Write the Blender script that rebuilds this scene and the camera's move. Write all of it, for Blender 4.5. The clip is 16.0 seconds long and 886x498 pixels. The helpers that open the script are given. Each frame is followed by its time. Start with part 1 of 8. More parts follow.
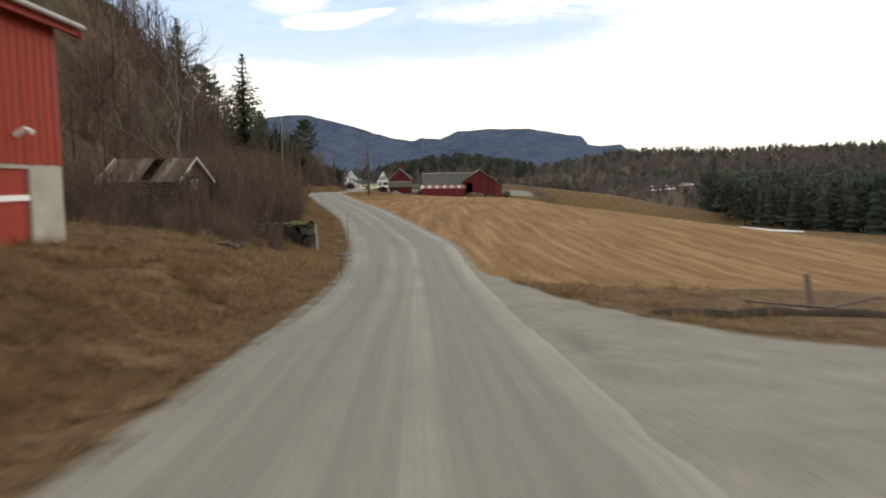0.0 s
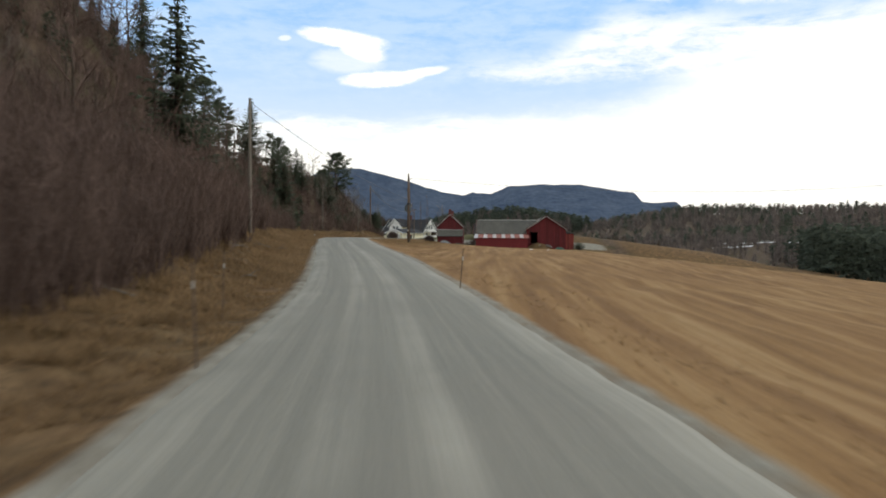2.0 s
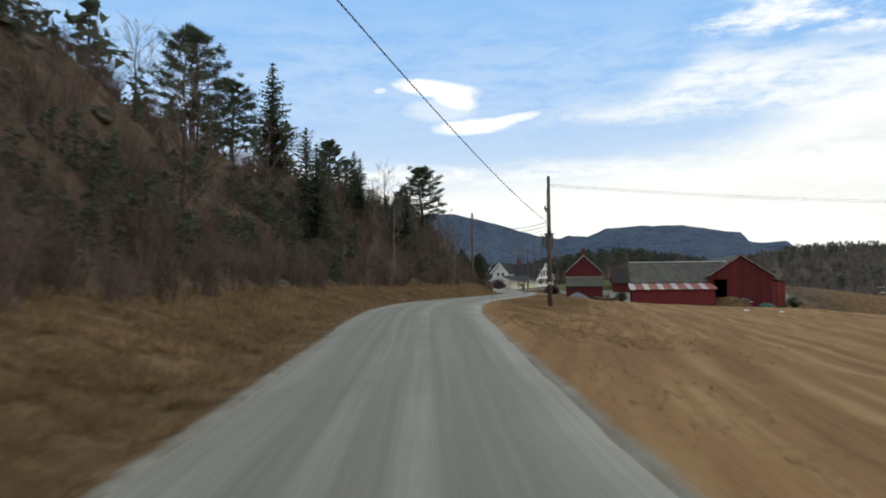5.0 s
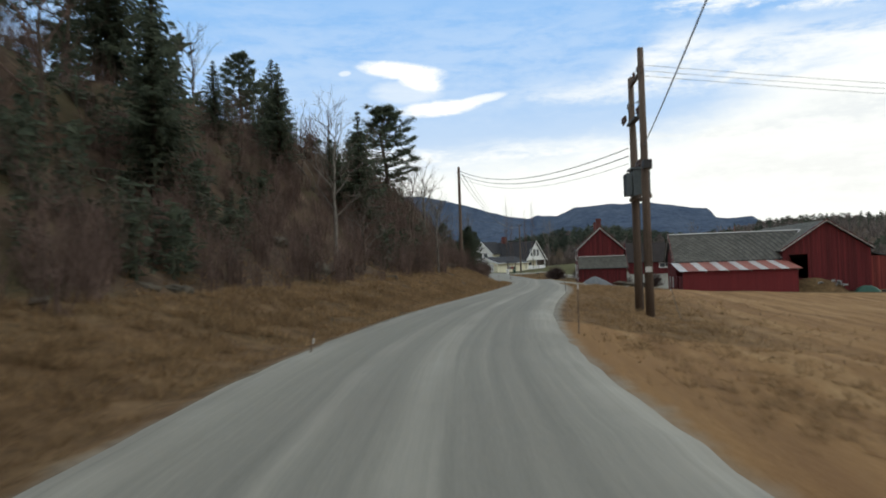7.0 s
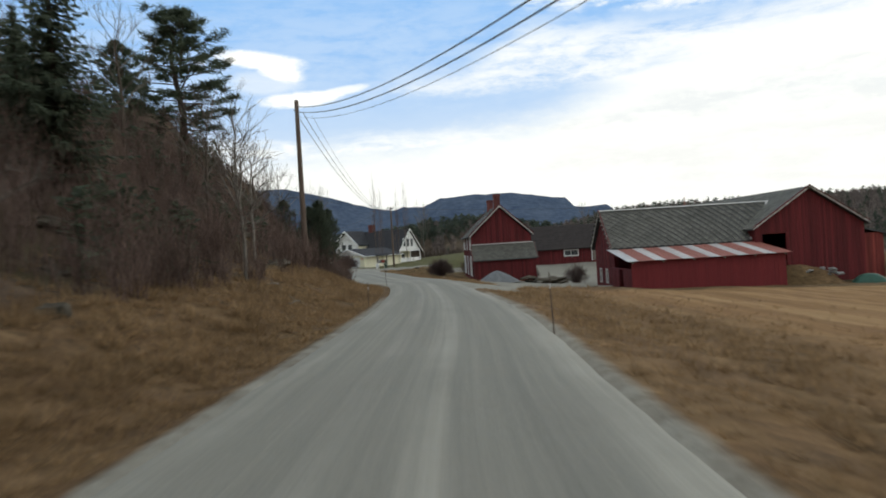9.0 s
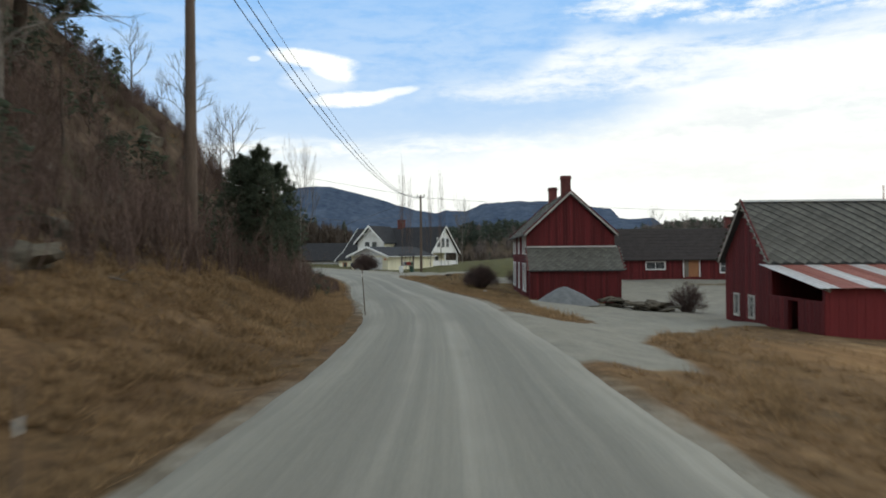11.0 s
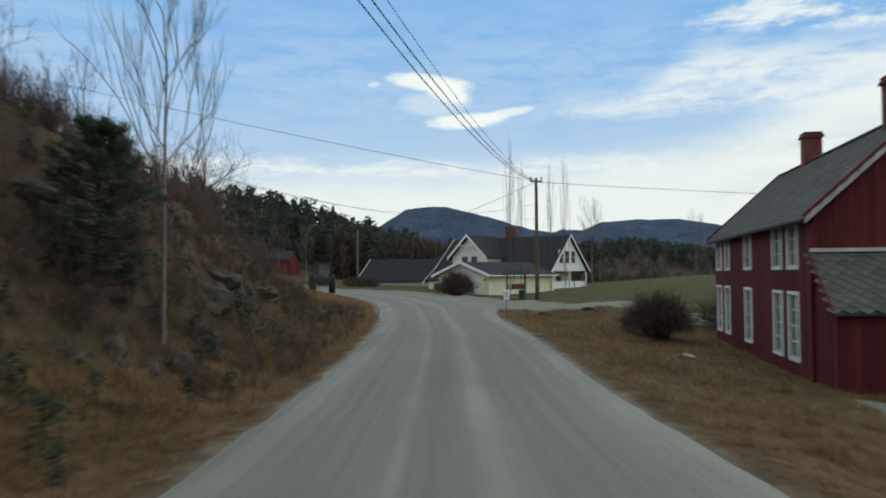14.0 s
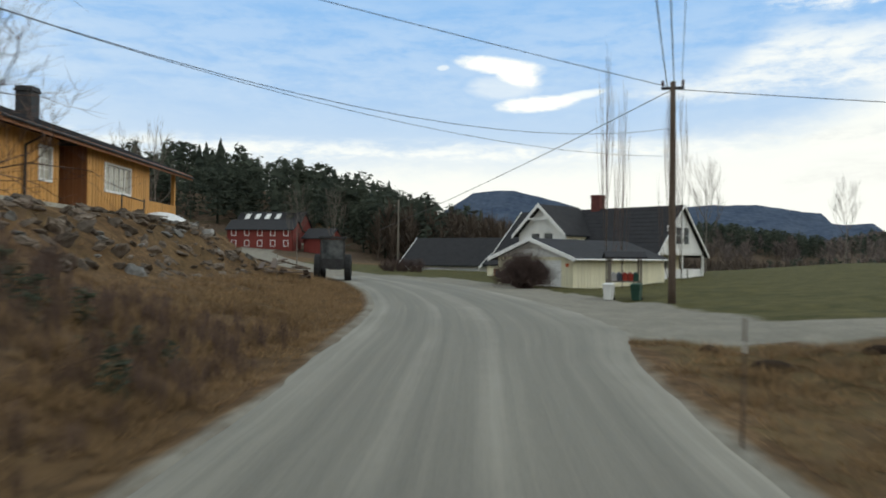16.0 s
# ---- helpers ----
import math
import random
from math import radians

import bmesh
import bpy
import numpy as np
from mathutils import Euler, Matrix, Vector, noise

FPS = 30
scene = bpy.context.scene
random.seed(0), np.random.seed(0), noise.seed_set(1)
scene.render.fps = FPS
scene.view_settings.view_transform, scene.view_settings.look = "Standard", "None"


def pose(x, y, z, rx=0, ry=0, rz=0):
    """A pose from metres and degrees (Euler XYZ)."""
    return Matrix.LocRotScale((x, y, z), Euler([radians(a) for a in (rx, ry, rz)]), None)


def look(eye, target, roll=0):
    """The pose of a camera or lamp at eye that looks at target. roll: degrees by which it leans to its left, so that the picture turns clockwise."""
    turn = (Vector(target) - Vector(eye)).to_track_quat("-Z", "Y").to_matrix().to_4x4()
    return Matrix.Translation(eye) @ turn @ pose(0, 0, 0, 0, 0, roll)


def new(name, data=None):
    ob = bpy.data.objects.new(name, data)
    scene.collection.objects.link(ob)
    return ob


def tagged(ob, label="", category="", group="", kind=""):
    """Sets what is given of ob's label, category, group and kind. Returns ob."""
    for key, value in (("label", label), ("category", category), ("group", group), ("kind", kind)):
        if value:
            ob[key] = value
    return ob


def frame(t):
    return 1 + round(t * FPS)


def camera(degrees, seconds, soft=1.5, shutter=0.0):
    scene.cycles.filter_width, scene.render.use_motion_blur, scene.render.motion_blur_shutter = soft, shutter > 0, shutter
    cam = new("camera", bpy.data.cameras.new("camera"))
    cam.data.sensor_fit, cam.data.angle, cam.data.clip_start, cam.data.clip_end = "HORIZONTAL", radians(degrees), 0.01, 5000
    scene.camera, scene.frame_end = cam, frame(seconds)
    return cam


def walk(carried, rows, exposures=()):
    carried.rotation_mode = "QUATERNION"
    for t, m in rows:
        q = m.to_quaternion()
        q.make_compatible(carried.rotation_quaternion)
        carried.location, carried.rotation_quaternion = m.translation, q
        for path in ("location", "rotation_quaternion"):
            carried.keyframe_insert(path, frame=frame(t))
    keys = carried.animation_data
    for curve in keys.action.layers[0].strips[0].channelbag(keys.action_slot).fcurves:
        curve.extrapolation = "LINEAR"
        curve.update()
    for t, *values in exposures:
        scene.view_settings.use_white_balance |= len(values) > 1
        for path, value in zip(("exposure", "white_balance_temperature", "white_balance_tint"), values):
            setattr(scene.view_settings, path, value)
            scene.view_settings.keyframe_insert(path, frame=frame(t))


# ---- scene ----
cam = camera(61.4, 16.0, 1.8, 0.4)
PATH = [
    (0, (1.141, 2.47, 2.265), (1.171, 22.38, 0.405), -0.8),
    (0.5, (0.514, 10.377, 1.655), (0.694, 30.297, -0.075), 1.8),
    (1, (0.312, 19.042, 1.319), (0.072, 39.022, 0.539), 2.2),
    (1.5, (-0.038, 28.028, 0.823), (-1.088, 47.998, 0.353), 1.1),
    (2, (-0.737, 37.123, 0.724), (-2.007, 57.083, 0.324), 0.2),
    (2.5, (-1.764, 45.573, 0.809), (-4.074, 65.433, 0.309), 0.7),
    (3, (-3.202, 54.517, 0.709), (-6.272, 74.277, 0.829), 0.5),
    (3.5, (-4.836, 63.237, 0.996), (-9.066, 82.777, 1.526), 0.1),
    (6, (-13.463, 103.822, 1.68), (-16.733, 123.532, 2.57), -1.7),
    (6.5, (-15.014, 111.123, 1.667), (-18.324, 130.833, 2.407), -2.8),
    (7, (-16.293, 117.861, 1.815), (-19.263, 137.641, 2.145), -2.0),
    (7.5, (-17.358, 124.188, 1.94), (-18.818, 144.138, 2.16), -3.7),
    (8, (-18.012, 131.223, 1.864), (-18.612, 151.203, 2.414), -2.0),
    (8.5, (-18.303, 137.365, 1.75), (-18.433, 157.355, 2.03), -1.5),
    (9, (-18.282, 143.58, 1.755), (-17.712, 163.57, 1.705), -3.5),
    (11.5, (-17.57, 170.957, 1.388), (-18.43, 190.937, 1.618), 0.4),
    (12, (-17.454, 175.978, 1.591), (-19.584, 195.838, 2.731), -1.1),
    (12.5, (-17.837, 180.785, 1.543), (-21.027, 200.495, 2.703), -0.2),
    (13, (-18.361, 185.338, 1.539), (-21.791, 205.018, 2.539), 0.2),
    (13.5, (-18.838, 190.494, 1.313), (-22.108, 210.214, 2.023), -1.0),
    (14, (-19.378, 195.222, 1.234), (-22.968, 214.882, 1.894), -0.4),
    (14.5, (-20.028, 200.351, 0.983), (-23.988, 219.951, 1.433), 1.2),
    (15, (-20.669, 205.646, 0.902), (-24.579, 225.256, 1.152), -0.2),
    (15.5, (-21.783, 211.186, 0.969), (-26.453, 230.636, 1.069), 0.1),
    (16, (-23.002, 216.991, 1.048), (-28.342, 236.261, 1.278), 0.5),
]
# the clip's camera brightens and tints its picture on the way: seconds, stops, kelvin, tint
TONE = [(0.0, 0.38, 7350, 11), (0.5, 0.52, 7300, 10), (1.0, 0.55, 7150, 9.5), (1.5, 0.42, 7050, 9), (2.5, 0.10, 6700, 6.5), (3.5, 0.05, 6600, 5.5), (7.0, 0.05, 6550, 6), (9.0, 0.07, 6600, 6), (11.5, 0.08, 6500, 4), (13.5, -0.2, 6250, 1), (15.0, -0.16, 6350, 1), (15.5, -0.12, 6450, 2), (16.0, 0.02, 6700, 4)]
walk(cam, [(t, look(eye, target, roll)) for t, eye, target, roll in PATH], TONE)

# ---------- world and light ----------
def world_sky():
    w = bpy.data.worlds.new("sky_world")
    scene.world = w
    w.use_nodes = True
    nt = w.node_tree
    nt.nodes.clear()
    N, L = nt.nodes.new, nt.links.new

    def math_(op, a, b=None, clamp=False):
        n = N("ShaderNodeMath")
        n.operation, n.use_clamp = op, clamp
        for i, v in enumerate((a, b)):
            if v is None:
                continue
            if isinstance(v, (int, float)):
                n.inputs[i].default_value = v
            else:
                L(v, n.inputs[i])
        return n.outputs[0]

    def ramp(v, stops):
        n = N("ShaderNodeMapRange")
        n.interpolation_type = "SMOOTHSTEP"
        L(v, n.inputs[0])
        n.inputs[1].default_value, n.inputs[2].default_value = stops
        return n.outputs[0]

    def mix(f, a, b):
        n = N("ShaderNodeMix")
        n.data_type = "RGBA"
        for i, v in ((0, f), (6, a), (7, b)):
            if isinstance(v, tuple):
                n.inputs[i].default_value = (*v, 1)
            elif isinstance(v, (int, float)):
                n.inputs[i].default_value = v
            else:
                L(v, n.inputs[i])
        return n.outputs[2]

    tc = N("ShaderNodeTexCoord")
    sep = N("ShaderNodeSeparateXYZ")
    L(tc.outputs["Generated"], sep.inputs[0])
    X, Y, Z = sep.outputs
    az = math_("ARCTAN2", X, Y)
    el = math_("ARCSINE", Z)
    sky = N("ShaderNodeTexSky")
    sky.sky_type, sky.sun_disc = "NISHITA", False
    sky.sun_elevation, sky.sun_rotation = SUN_EL, SUN_AZ
    sky.air_density, sky.dust_density, sky.ozone_density = 1.0, 1.5, 2.0
    blue = mix(1.0, sky.outputs[0], (1, 1, 1))
    mul = N("ShaderNodeVectorMath")
    mul.operation = "SCALE"
    L(blue, mul.inputs[0])
    mul.inputs["Scale"].default_value = SKY
    # thin haze that whitens the sky towards the horizon
    haze = ramp(el, (0.31, -0.05))
    base = mix(math_("MULTIPLY", haze, 0.75), mul.outputs[0], (0.80, 0.79, 0.74))
    blue2 = mix(0.9, base, (0.29, 0.54, 0.95))
    base = mix(haze, blue2, (0.90, 0.90, 0.87))
    # cloud layers in degrees of azimuth and height, with edges frayed by noise
    D = 180 / math.pi
    azd, eld = math_("MULTIPLY", az, D), math_("MULTIPLY", el, D)

    def fray(sx, sy, scale, detail=7, rough=0.6):
        com = N("ShaderNodeCombineXYZ")
        L(math_("MULTIPLY", azd, sx), com.inputs[0])
        L(math_("MULTIPLY", eld, sy), com.inputs[1])
        n = N("ShaderNodeTexNoise")
        n.inputs["Scale"].default_value, n.inputs["Detail"].default_value, n.inputs["Roughness"].default_value = scale, detail, rough
        n.inputs["Distortion"].default_value = 0.35
        L(com.outputs[0], n.inputs["Vector"])
        return math_("SUBTRACT", n.outputs[0], 0.5)

    def height(points):
        """Height in degrees as a curve over the azimuth, from -60 to 60 degrees."""
        n = N("ShaderNodeFloatCurve")
        cv = n.mapping.curves[0]
        pts = [((p + 60) / 120, q / 30) for p, q in points]
        cv.points[0].location, cv.points[1].location = pts[0], pts[-1]
        for p in pts[1:-1]:
            cv.points.new(*p)
        n.mapping.update()
        L(math_("DIVIDE", math_("ADD", azd, 60), 120, True), n.inputs["Value"])
        return math_("MULTIPLY", n.outputs[0], 30)

    coarse, fine, wisp = fray(0.5, 1.5, 0.33), fray(1.0, 2.2, 0.9, 8, 0.65), fray(0.35, 1.6, 0.5, 6)

    def layer(low, high, soft_low, soft_high, wave, tone, share, thin=0.0):
        nonlocal base
        e = math_("ADD", eld, math_("ADD", math_("MULTIPLY", coarse, wave), math_("MULTIPLY", fine, wave * 0.5)))
        up = ramp(math_("SUBTRACT", e, low), (-soft_low, soft_low))
        down = ramp(math_("SUBTRACT", high, e), (-soft_high, soft_high))
        k = math_("MULTIPLY", up, down)
        if thin:
            k = math_("MULTIPLY", k, ramp(math_("ADD", wisp, math_("MULTIPLY", fine, 0.4)), (-0.16 * thin, 0.16)))
        base = mix(math_("MULTIPLY", k, share), base, tone)

    white = (1.04, 1.02, 0.98)
    # overhead and behind, mostly unseen: broken streaky cover added to lift the land's light
    cover = math_("MULTIPLY", ramp(math_("ADD", wisp, math_("MULTIPLY", coarse, 0.5)), (-0.22, 0.06)), math_("MAXIMUM", ramp(math_("ABSOLUTE", azd), (34, 70)), ramp(eld, (21, 34))))
    base = mix(math_("MULTIPLY", cover, 0.86), base, (1.03, 1.03, 0.97))
    # thin veils high on the west side
    layer(11.0, 19.0, 3.0, 3.5, 4.0, (0.78, 0.85, 0.95), 0.30, 1.6)
    # bright haze bank over the hills
    layer(-20.0, height([(-60, 7.0), (-30, 7.0), (-12, 7.2), (-4, 7.6), (3, 8.2), (9, 9.0), (13, 10.5), (18, 12.5), (26, 14.0), (60, 14.0)]), 1.0, 1.9, 2.6, (0.98, 0.97, 0.94), 0.88)
    layer(7.4, 8.7, 0.5, 0.6, 1.6, white, 0.7, 0.8)
    # long bank that widens to the east
    layer(height([(-60, 12.6), (-4, 12.1), (2, 11.7), (8, 11.8), (14, 11.5), (22, 10.6), (60, 10)]), height([(-60, 9), (-6, 10.6), (-2, 12.2), (3, 12.9), (6, 14.0), (8, 15.4), (12, 15.6), (20, 15.0), (30, 15.5), (60, 16)]), 0.7, 1.2, 1.5, (1.0, 0.985, 0.96), 0.8, 2.2)
    # ragged cloud above it
    layer(height([(-60, 28), (4, 20), (8, 17.5), (13, 17.0), (20, 16.3), (60, 16)]), height([(-60, 10), (4, 16.5), (8, 17.9), (13, 19.5), (18, 21.5), (60, 24)]), 0.6, 0.8, 2.2, white, 0.8, 0.9)
    # grey undersides
    layer(height([(-60, 30), (4, 12), (8, 8.3), (20, 7.8), (60, 8)]), height([(-60, 5), (4, 7), (8, 9.2), (14, 9.2), (24, 11.2), (60, 11)]), 0.5, 0.5, 2.4, (0.72, 0.75, 0.80), 0.55, 0.6)
    layer(height([(-60, 30), (6, 12), (10, 5.0), (60, 4)]), height([(-60, 0), (6, 4), (10, 6.4), (20, 7.0), (60, 7)]), 0.6, 0.6, 2.0, (0.80, 0.79, 0.80), 0.45, 0.6)
    # one lens-shaped cloud with a tail
    for a0, e0, ra, re, lean, k in ((-11.3, 14.45, 3.2, 0.62, -0.10, 1.0), (-9.9, 13.75, 1.75, 0.75, -0.25, 1.0), (-8.5, 11.6, 2.9, 0.55, 0.05, 1.0), (-5.6, 12.1, 2.2, 0.34, 0.16, 0.75), (-15.6, 14.3, 0.45, 0.2, 0.1, 0.5), (-11.0, 12.9, 2.6, 0.9, 0.0, 0.4)):
        x0 = math_("SUBTRACT", azd, a0)
        da = math_("DIVIDE", x0, ra)
        de = math_("DIVIDE", math_("SUBTRACT", math_("SUBTRACT", eld, e0), math_("MULTIPLY", x0, lean)), re)
        r2 = math_("ADD", math_("MULTIPLY", da, da), math_("MULTIPLY", de, de))
        m = ramp(math_("ADD", r2, math_("MULTIPLY", fine, 1.5)), (1.55, 0.35))
        base = mix(math_("MULTIPLY", m, 0.9 * k), base, (1.08, 1.05, 1.0))
    bg = N("ShaderNodeBackground")
    bg.inputs[1].default_value = SKY_POWER
    L(base, bg.inputs[0])
    out = N("ShaderNodeOutputWorld")
    L(bg.outputs[0], out.inputs[0])


SUN_EL, SUN_AZ, SKY, SKY_POWER = radians(9), radians(50), 0.10, 1.06
world_sky()
sun = new("sun", bpy.data.lights.new("sun", "SUN"))
sun.data.energy, sun.data.angle, sun.data.color = 0.5, radians(14), (1.0, 0.93, 0.82)
sun.matrix_world = look((math.sin(SUN_AZ) * 40, math.cos(SUN_AZ) * 40 + 100, 16), (0, 100, 0))


# ---------- materials ----------
def nodes_of(name):
    m = bpy.data.materials.new(name)
    m.use_nodes = True
    return m, m.node_tree, m.node_tree.nodes["Principled BSDF"]


def tex(nt, scale, detail=4, rough=0.55, vec=None, stretch=None):
    n = nt.nodes.new("ShaderNodeTexNoise")
    n.inputs["Scale"].default_value, n.inputs["Detail"].default_value = scale, detail
    n.inputs["Roughness"].default_value = rough
    if vec is None:
        vec = nt.nodes.new("ShaderNodeTexCoord").outputs["Object"]
    if stretch:
        mp = nt.nodes.new("ShaderNodeMapping")
        mp.inputs["Scale"].default_value = stretch
        nt.links.new(vec, mp.inputs[0])
        vec = mp.outputs[0]
    nt.links.new(vec, n.inputs["Vector"])
    return n.outputs[0]


def ramp_color(nt, v, stops):
    n = nt.nodes.new("ShaderNodeValToRGB")
    e = n.color_ramp.elements
    while len(e) < len(stops):
        e.new(0.5)
    for el, (p, c) in zip(e, stops):
        el.position, el.color = p, (*c, 1)
    nt.links.new(v, n.inputs[0])
    return n.outputs[0]


def mixc(nt, f, a, b, blend="MIX"):
    n = nt.nodes.new("ShaderNodeMix")
    n.data_type, n.blend_type = "RGBA", blend
    for i, v in ((0, f), (6, a), (7, b)):
        if isinstance(v, tuple):
            n.inputs[i].default_value = (*v, 1)
        elif isinstance(v, (int, float)):
            n.inputs[i].default_value = v
        else:
            nt.links.new(v, n.inputs[i])
    return n.outputs[2]


def bump(nt, bsdf, h, strength=0.4, dist=0.02):
    b = nt.nodes.new("ShaderNodeBump")
    b.inputs["Strength"].default_value, b.inputs["Distance"].default_value = strength, dist
    nt.links.new(h, b.inputs["Height"])
    nt.links.new(b.outputs[0], bsdf.inputs["Normal"])


def surface(name, dark, light, scale=3.0, fine=40.0, rough=0.8, stretch=None, vary=0.25, metal=0.0, relief=0.3, spec=0.3):
    """Two scales of mottling between two tones, a little shift from piece to piece, fine relief."""
    m, nt, b = nodes_of(name)
    big = tex(nt, scale, 4, stretch=stretch)
    small = tex(nt, fine, 3, stretch=stretch)
    c = ramp_color(nt, big, [(0.3, dark), (0.7, light)])
    c = mixc(nt, 0.35, c, ramp_color(nt, small, [(0.3, tuple(v * 0.6 for v in dark)), (0.7, tuple(min(1, v * 1.25) for v in light))]))
    if vary:
        oi = nt.nodes.new("ShaderNodeObjectInfo").outputs["Random"]
        gi = nt.nodes.new("ShaderNodeNewGeometry").outputs["Random Per Island"]
        s = nt.nodes.new("ShaderNodeMath")
        s.operation = "ADD"
        nt.links.new(oi, s.inputs[0])
        nt.links.new(gi, s.inputs[1])
        f = nt.nodes.new("ShaderNodeMath")
        f.operation = "FRACT"
        nt.links.new(s.outputs[0], f.inputs[0])
        mr = nt.nodes.new("ShaderNodeMapRange")
        mr.inputs[3].default_value, mr.inputs[4].default_value = 1 - vary, 1 + vary
        nt.links.new(f.outputs[0], mr.inputs[0])
        sc = nt.nodes.new("ShaderNodeVectorMath")
        sc.operation = "SCALE"
        nt.links.new(c, sc.inputs[0])
        nt.links.new(mr.outputs[0], sc.inputs["Scale"])
        c = sc.outputs[0]
    nt.links.new(c, b.inputs["Base Color"])
    b.inputs["Roughness"].default_value, b.inputs["Metallic"].default_value = rough, metal
    b.inputs["Specular IOR Level"].default_value = spec
    if relief:
        bump(nt, b, small, relief, 0.02)
    return m


def ground_material():
    """Dry grass, with gravel, lawn, stubble field and woodland floor where the sheet's 'cover' and 'field' attributes say so."""
    m, nt, b = nodes_of("dry_ground")
    pos = nt.nodes.new("ShaderNodeNewGeometry").outputs["Position"]
    big, mid, fine = tex(nt, 0.25, 5, vec=pos), tex(nt, 1.1, 6, 0.68, vec=pos), tex(nt, 14, 4, 0.7, vec=pos)
    clump = tex(nt, 3.6, 5, 0.65, vec=pos)
    att = nt.nodes.new("ShaderNodeAttribute")
    att.attribute_name = "cover"
    sep = nt.nodes.new("ShaderNodeSeparateColor")
    nt.links.new(att.outputs["Color"], sep.inputs[0])
    gravel, lawn, wood = sep.outputs
    att2 = nt.nodes.new("ShaderNodeAttribute")
    att2.attribute_name = "field"

    def edge(v, k=0.45):
        a = nt.nodes.new("ShaderNodeMath")
        a.operation = "MULTIPLY_ADD"
        nt.links.new(mid, a.inputs[0])
        a.inputs[1].default_value, a.inputs[2].default_value = k, -k / 2
        s = nt.nodes.new("ShaderNodeMath")
        s.operation = "ADD"
        nt.links.new(a.outputs[0], s.inputs[0])
        nt.links.new(v, s.inputs[1])
        r = nt.nodes.new("ShaderNodeMapRange")
        r.inputs[1].default_value, r.inputs[2].default_value = 0.35, 0.65
        nt.links.new(s.outputs[0], r.inputs[0])
        return r.outputs[0]

    grass = ramp_color(nt, mid, [(0.3, (0.056, 0.035, 0.021)), (0.48, (0.128, 0.075, 0.037)), (0.66, (0.262, 0.170, 0.090))])
    grass = mixc(nt, 0.5, grass, ramp_color(nt, fine, [(0.3, (0.046, 0.025, 0.013)), (0.7, (0.194, 0.121, 0.061))]))
    grass = mixc(nt, ramp_color(nt, big, [(0.45, (0, 0, 0)), (0.75, (0.426, 0.450, 0.491))]), grass, (0.066, 0.054, 0.021))
    grass = mixc(nt, ramp_color(nt, clump, [(0.34, (0.6, 0.6, 0.6)), (0.5, (0.1, 0.1, 0.1)), (0.56, (0, 0, 0))]), grass, (0.030, 0.021, 0.011))
    rows = tex(nt, 1.0, 4, vec=pos, stretch=(1.3, 0.05, 1))
    stub = ramp_color(nt, rows, [(0.36, (0.128, 0.064, 0.026)), (0.52, (0.232, 0.130, 0.054)), (0.68, (0.350, 0.228, 0.112))])
    stub = mixc(nt, 0.4, stub, ramp_color(nt, fine, [(0.3, (0.110, 0.058, 0.025)), (0.7, (0.302, 0.184, 0.084))]))
    stub = mixc(nt, ramp_color(nt, big, [(0.4, (0, 0, 0)), (0.7, (0.275, 0.258, 0.259))]), stub, (0.207, 0.110, 0.049))
    c = mixc(nt, edge(att2.outputs["Fac"]), grass, stub)
    floor_ = ramp_color(nt, mid, [(0.35, (0.048, 0.033, 0.023)), (0.6, (0.112, 0.077, 0.052)), (0.75, (0.17, 0.13, 0.08))])
    moss = mixc(nt, ramp_color(nt, big, [(0.5, (0, 0, 0)), (0.62, (0.7, 0.7, 0.7))]), floor_, (0.054, 0.048, 0.023))
    c = mixc(nt, edge(wood), c, moss)
    lw = ramp_color(nt, mid, [(0.3, (0.046, 0.047, 0.017)), (0.7, (0.108, 0.096, 0.037))])
    c = mixc(nt, edge(lawn), c, lw)
    gr = ramp_color(nt, mid, [(0.3, (0.166, 0.153, 0.123)), (0.7, (0.274, 0.253, 0.204))])
    gr = mixc(nt, 0.3, gr, ramp_color(nt, fine, [(0.3, (0.097, 0.096, 0.085)), (0.7, (0.338, 0.326, 0.299))]))
    c = mixc(nt, edge(gravel), c, gr)
    nt.links.new(c, b.inputs["Base Color"])
    b.inputs["Roughness"].default_value, b.inputs["Specular IOR Level"].default_value = 0.95, 0.1
    bump(nt, b, fine, 0.6, 0.05)
    return m


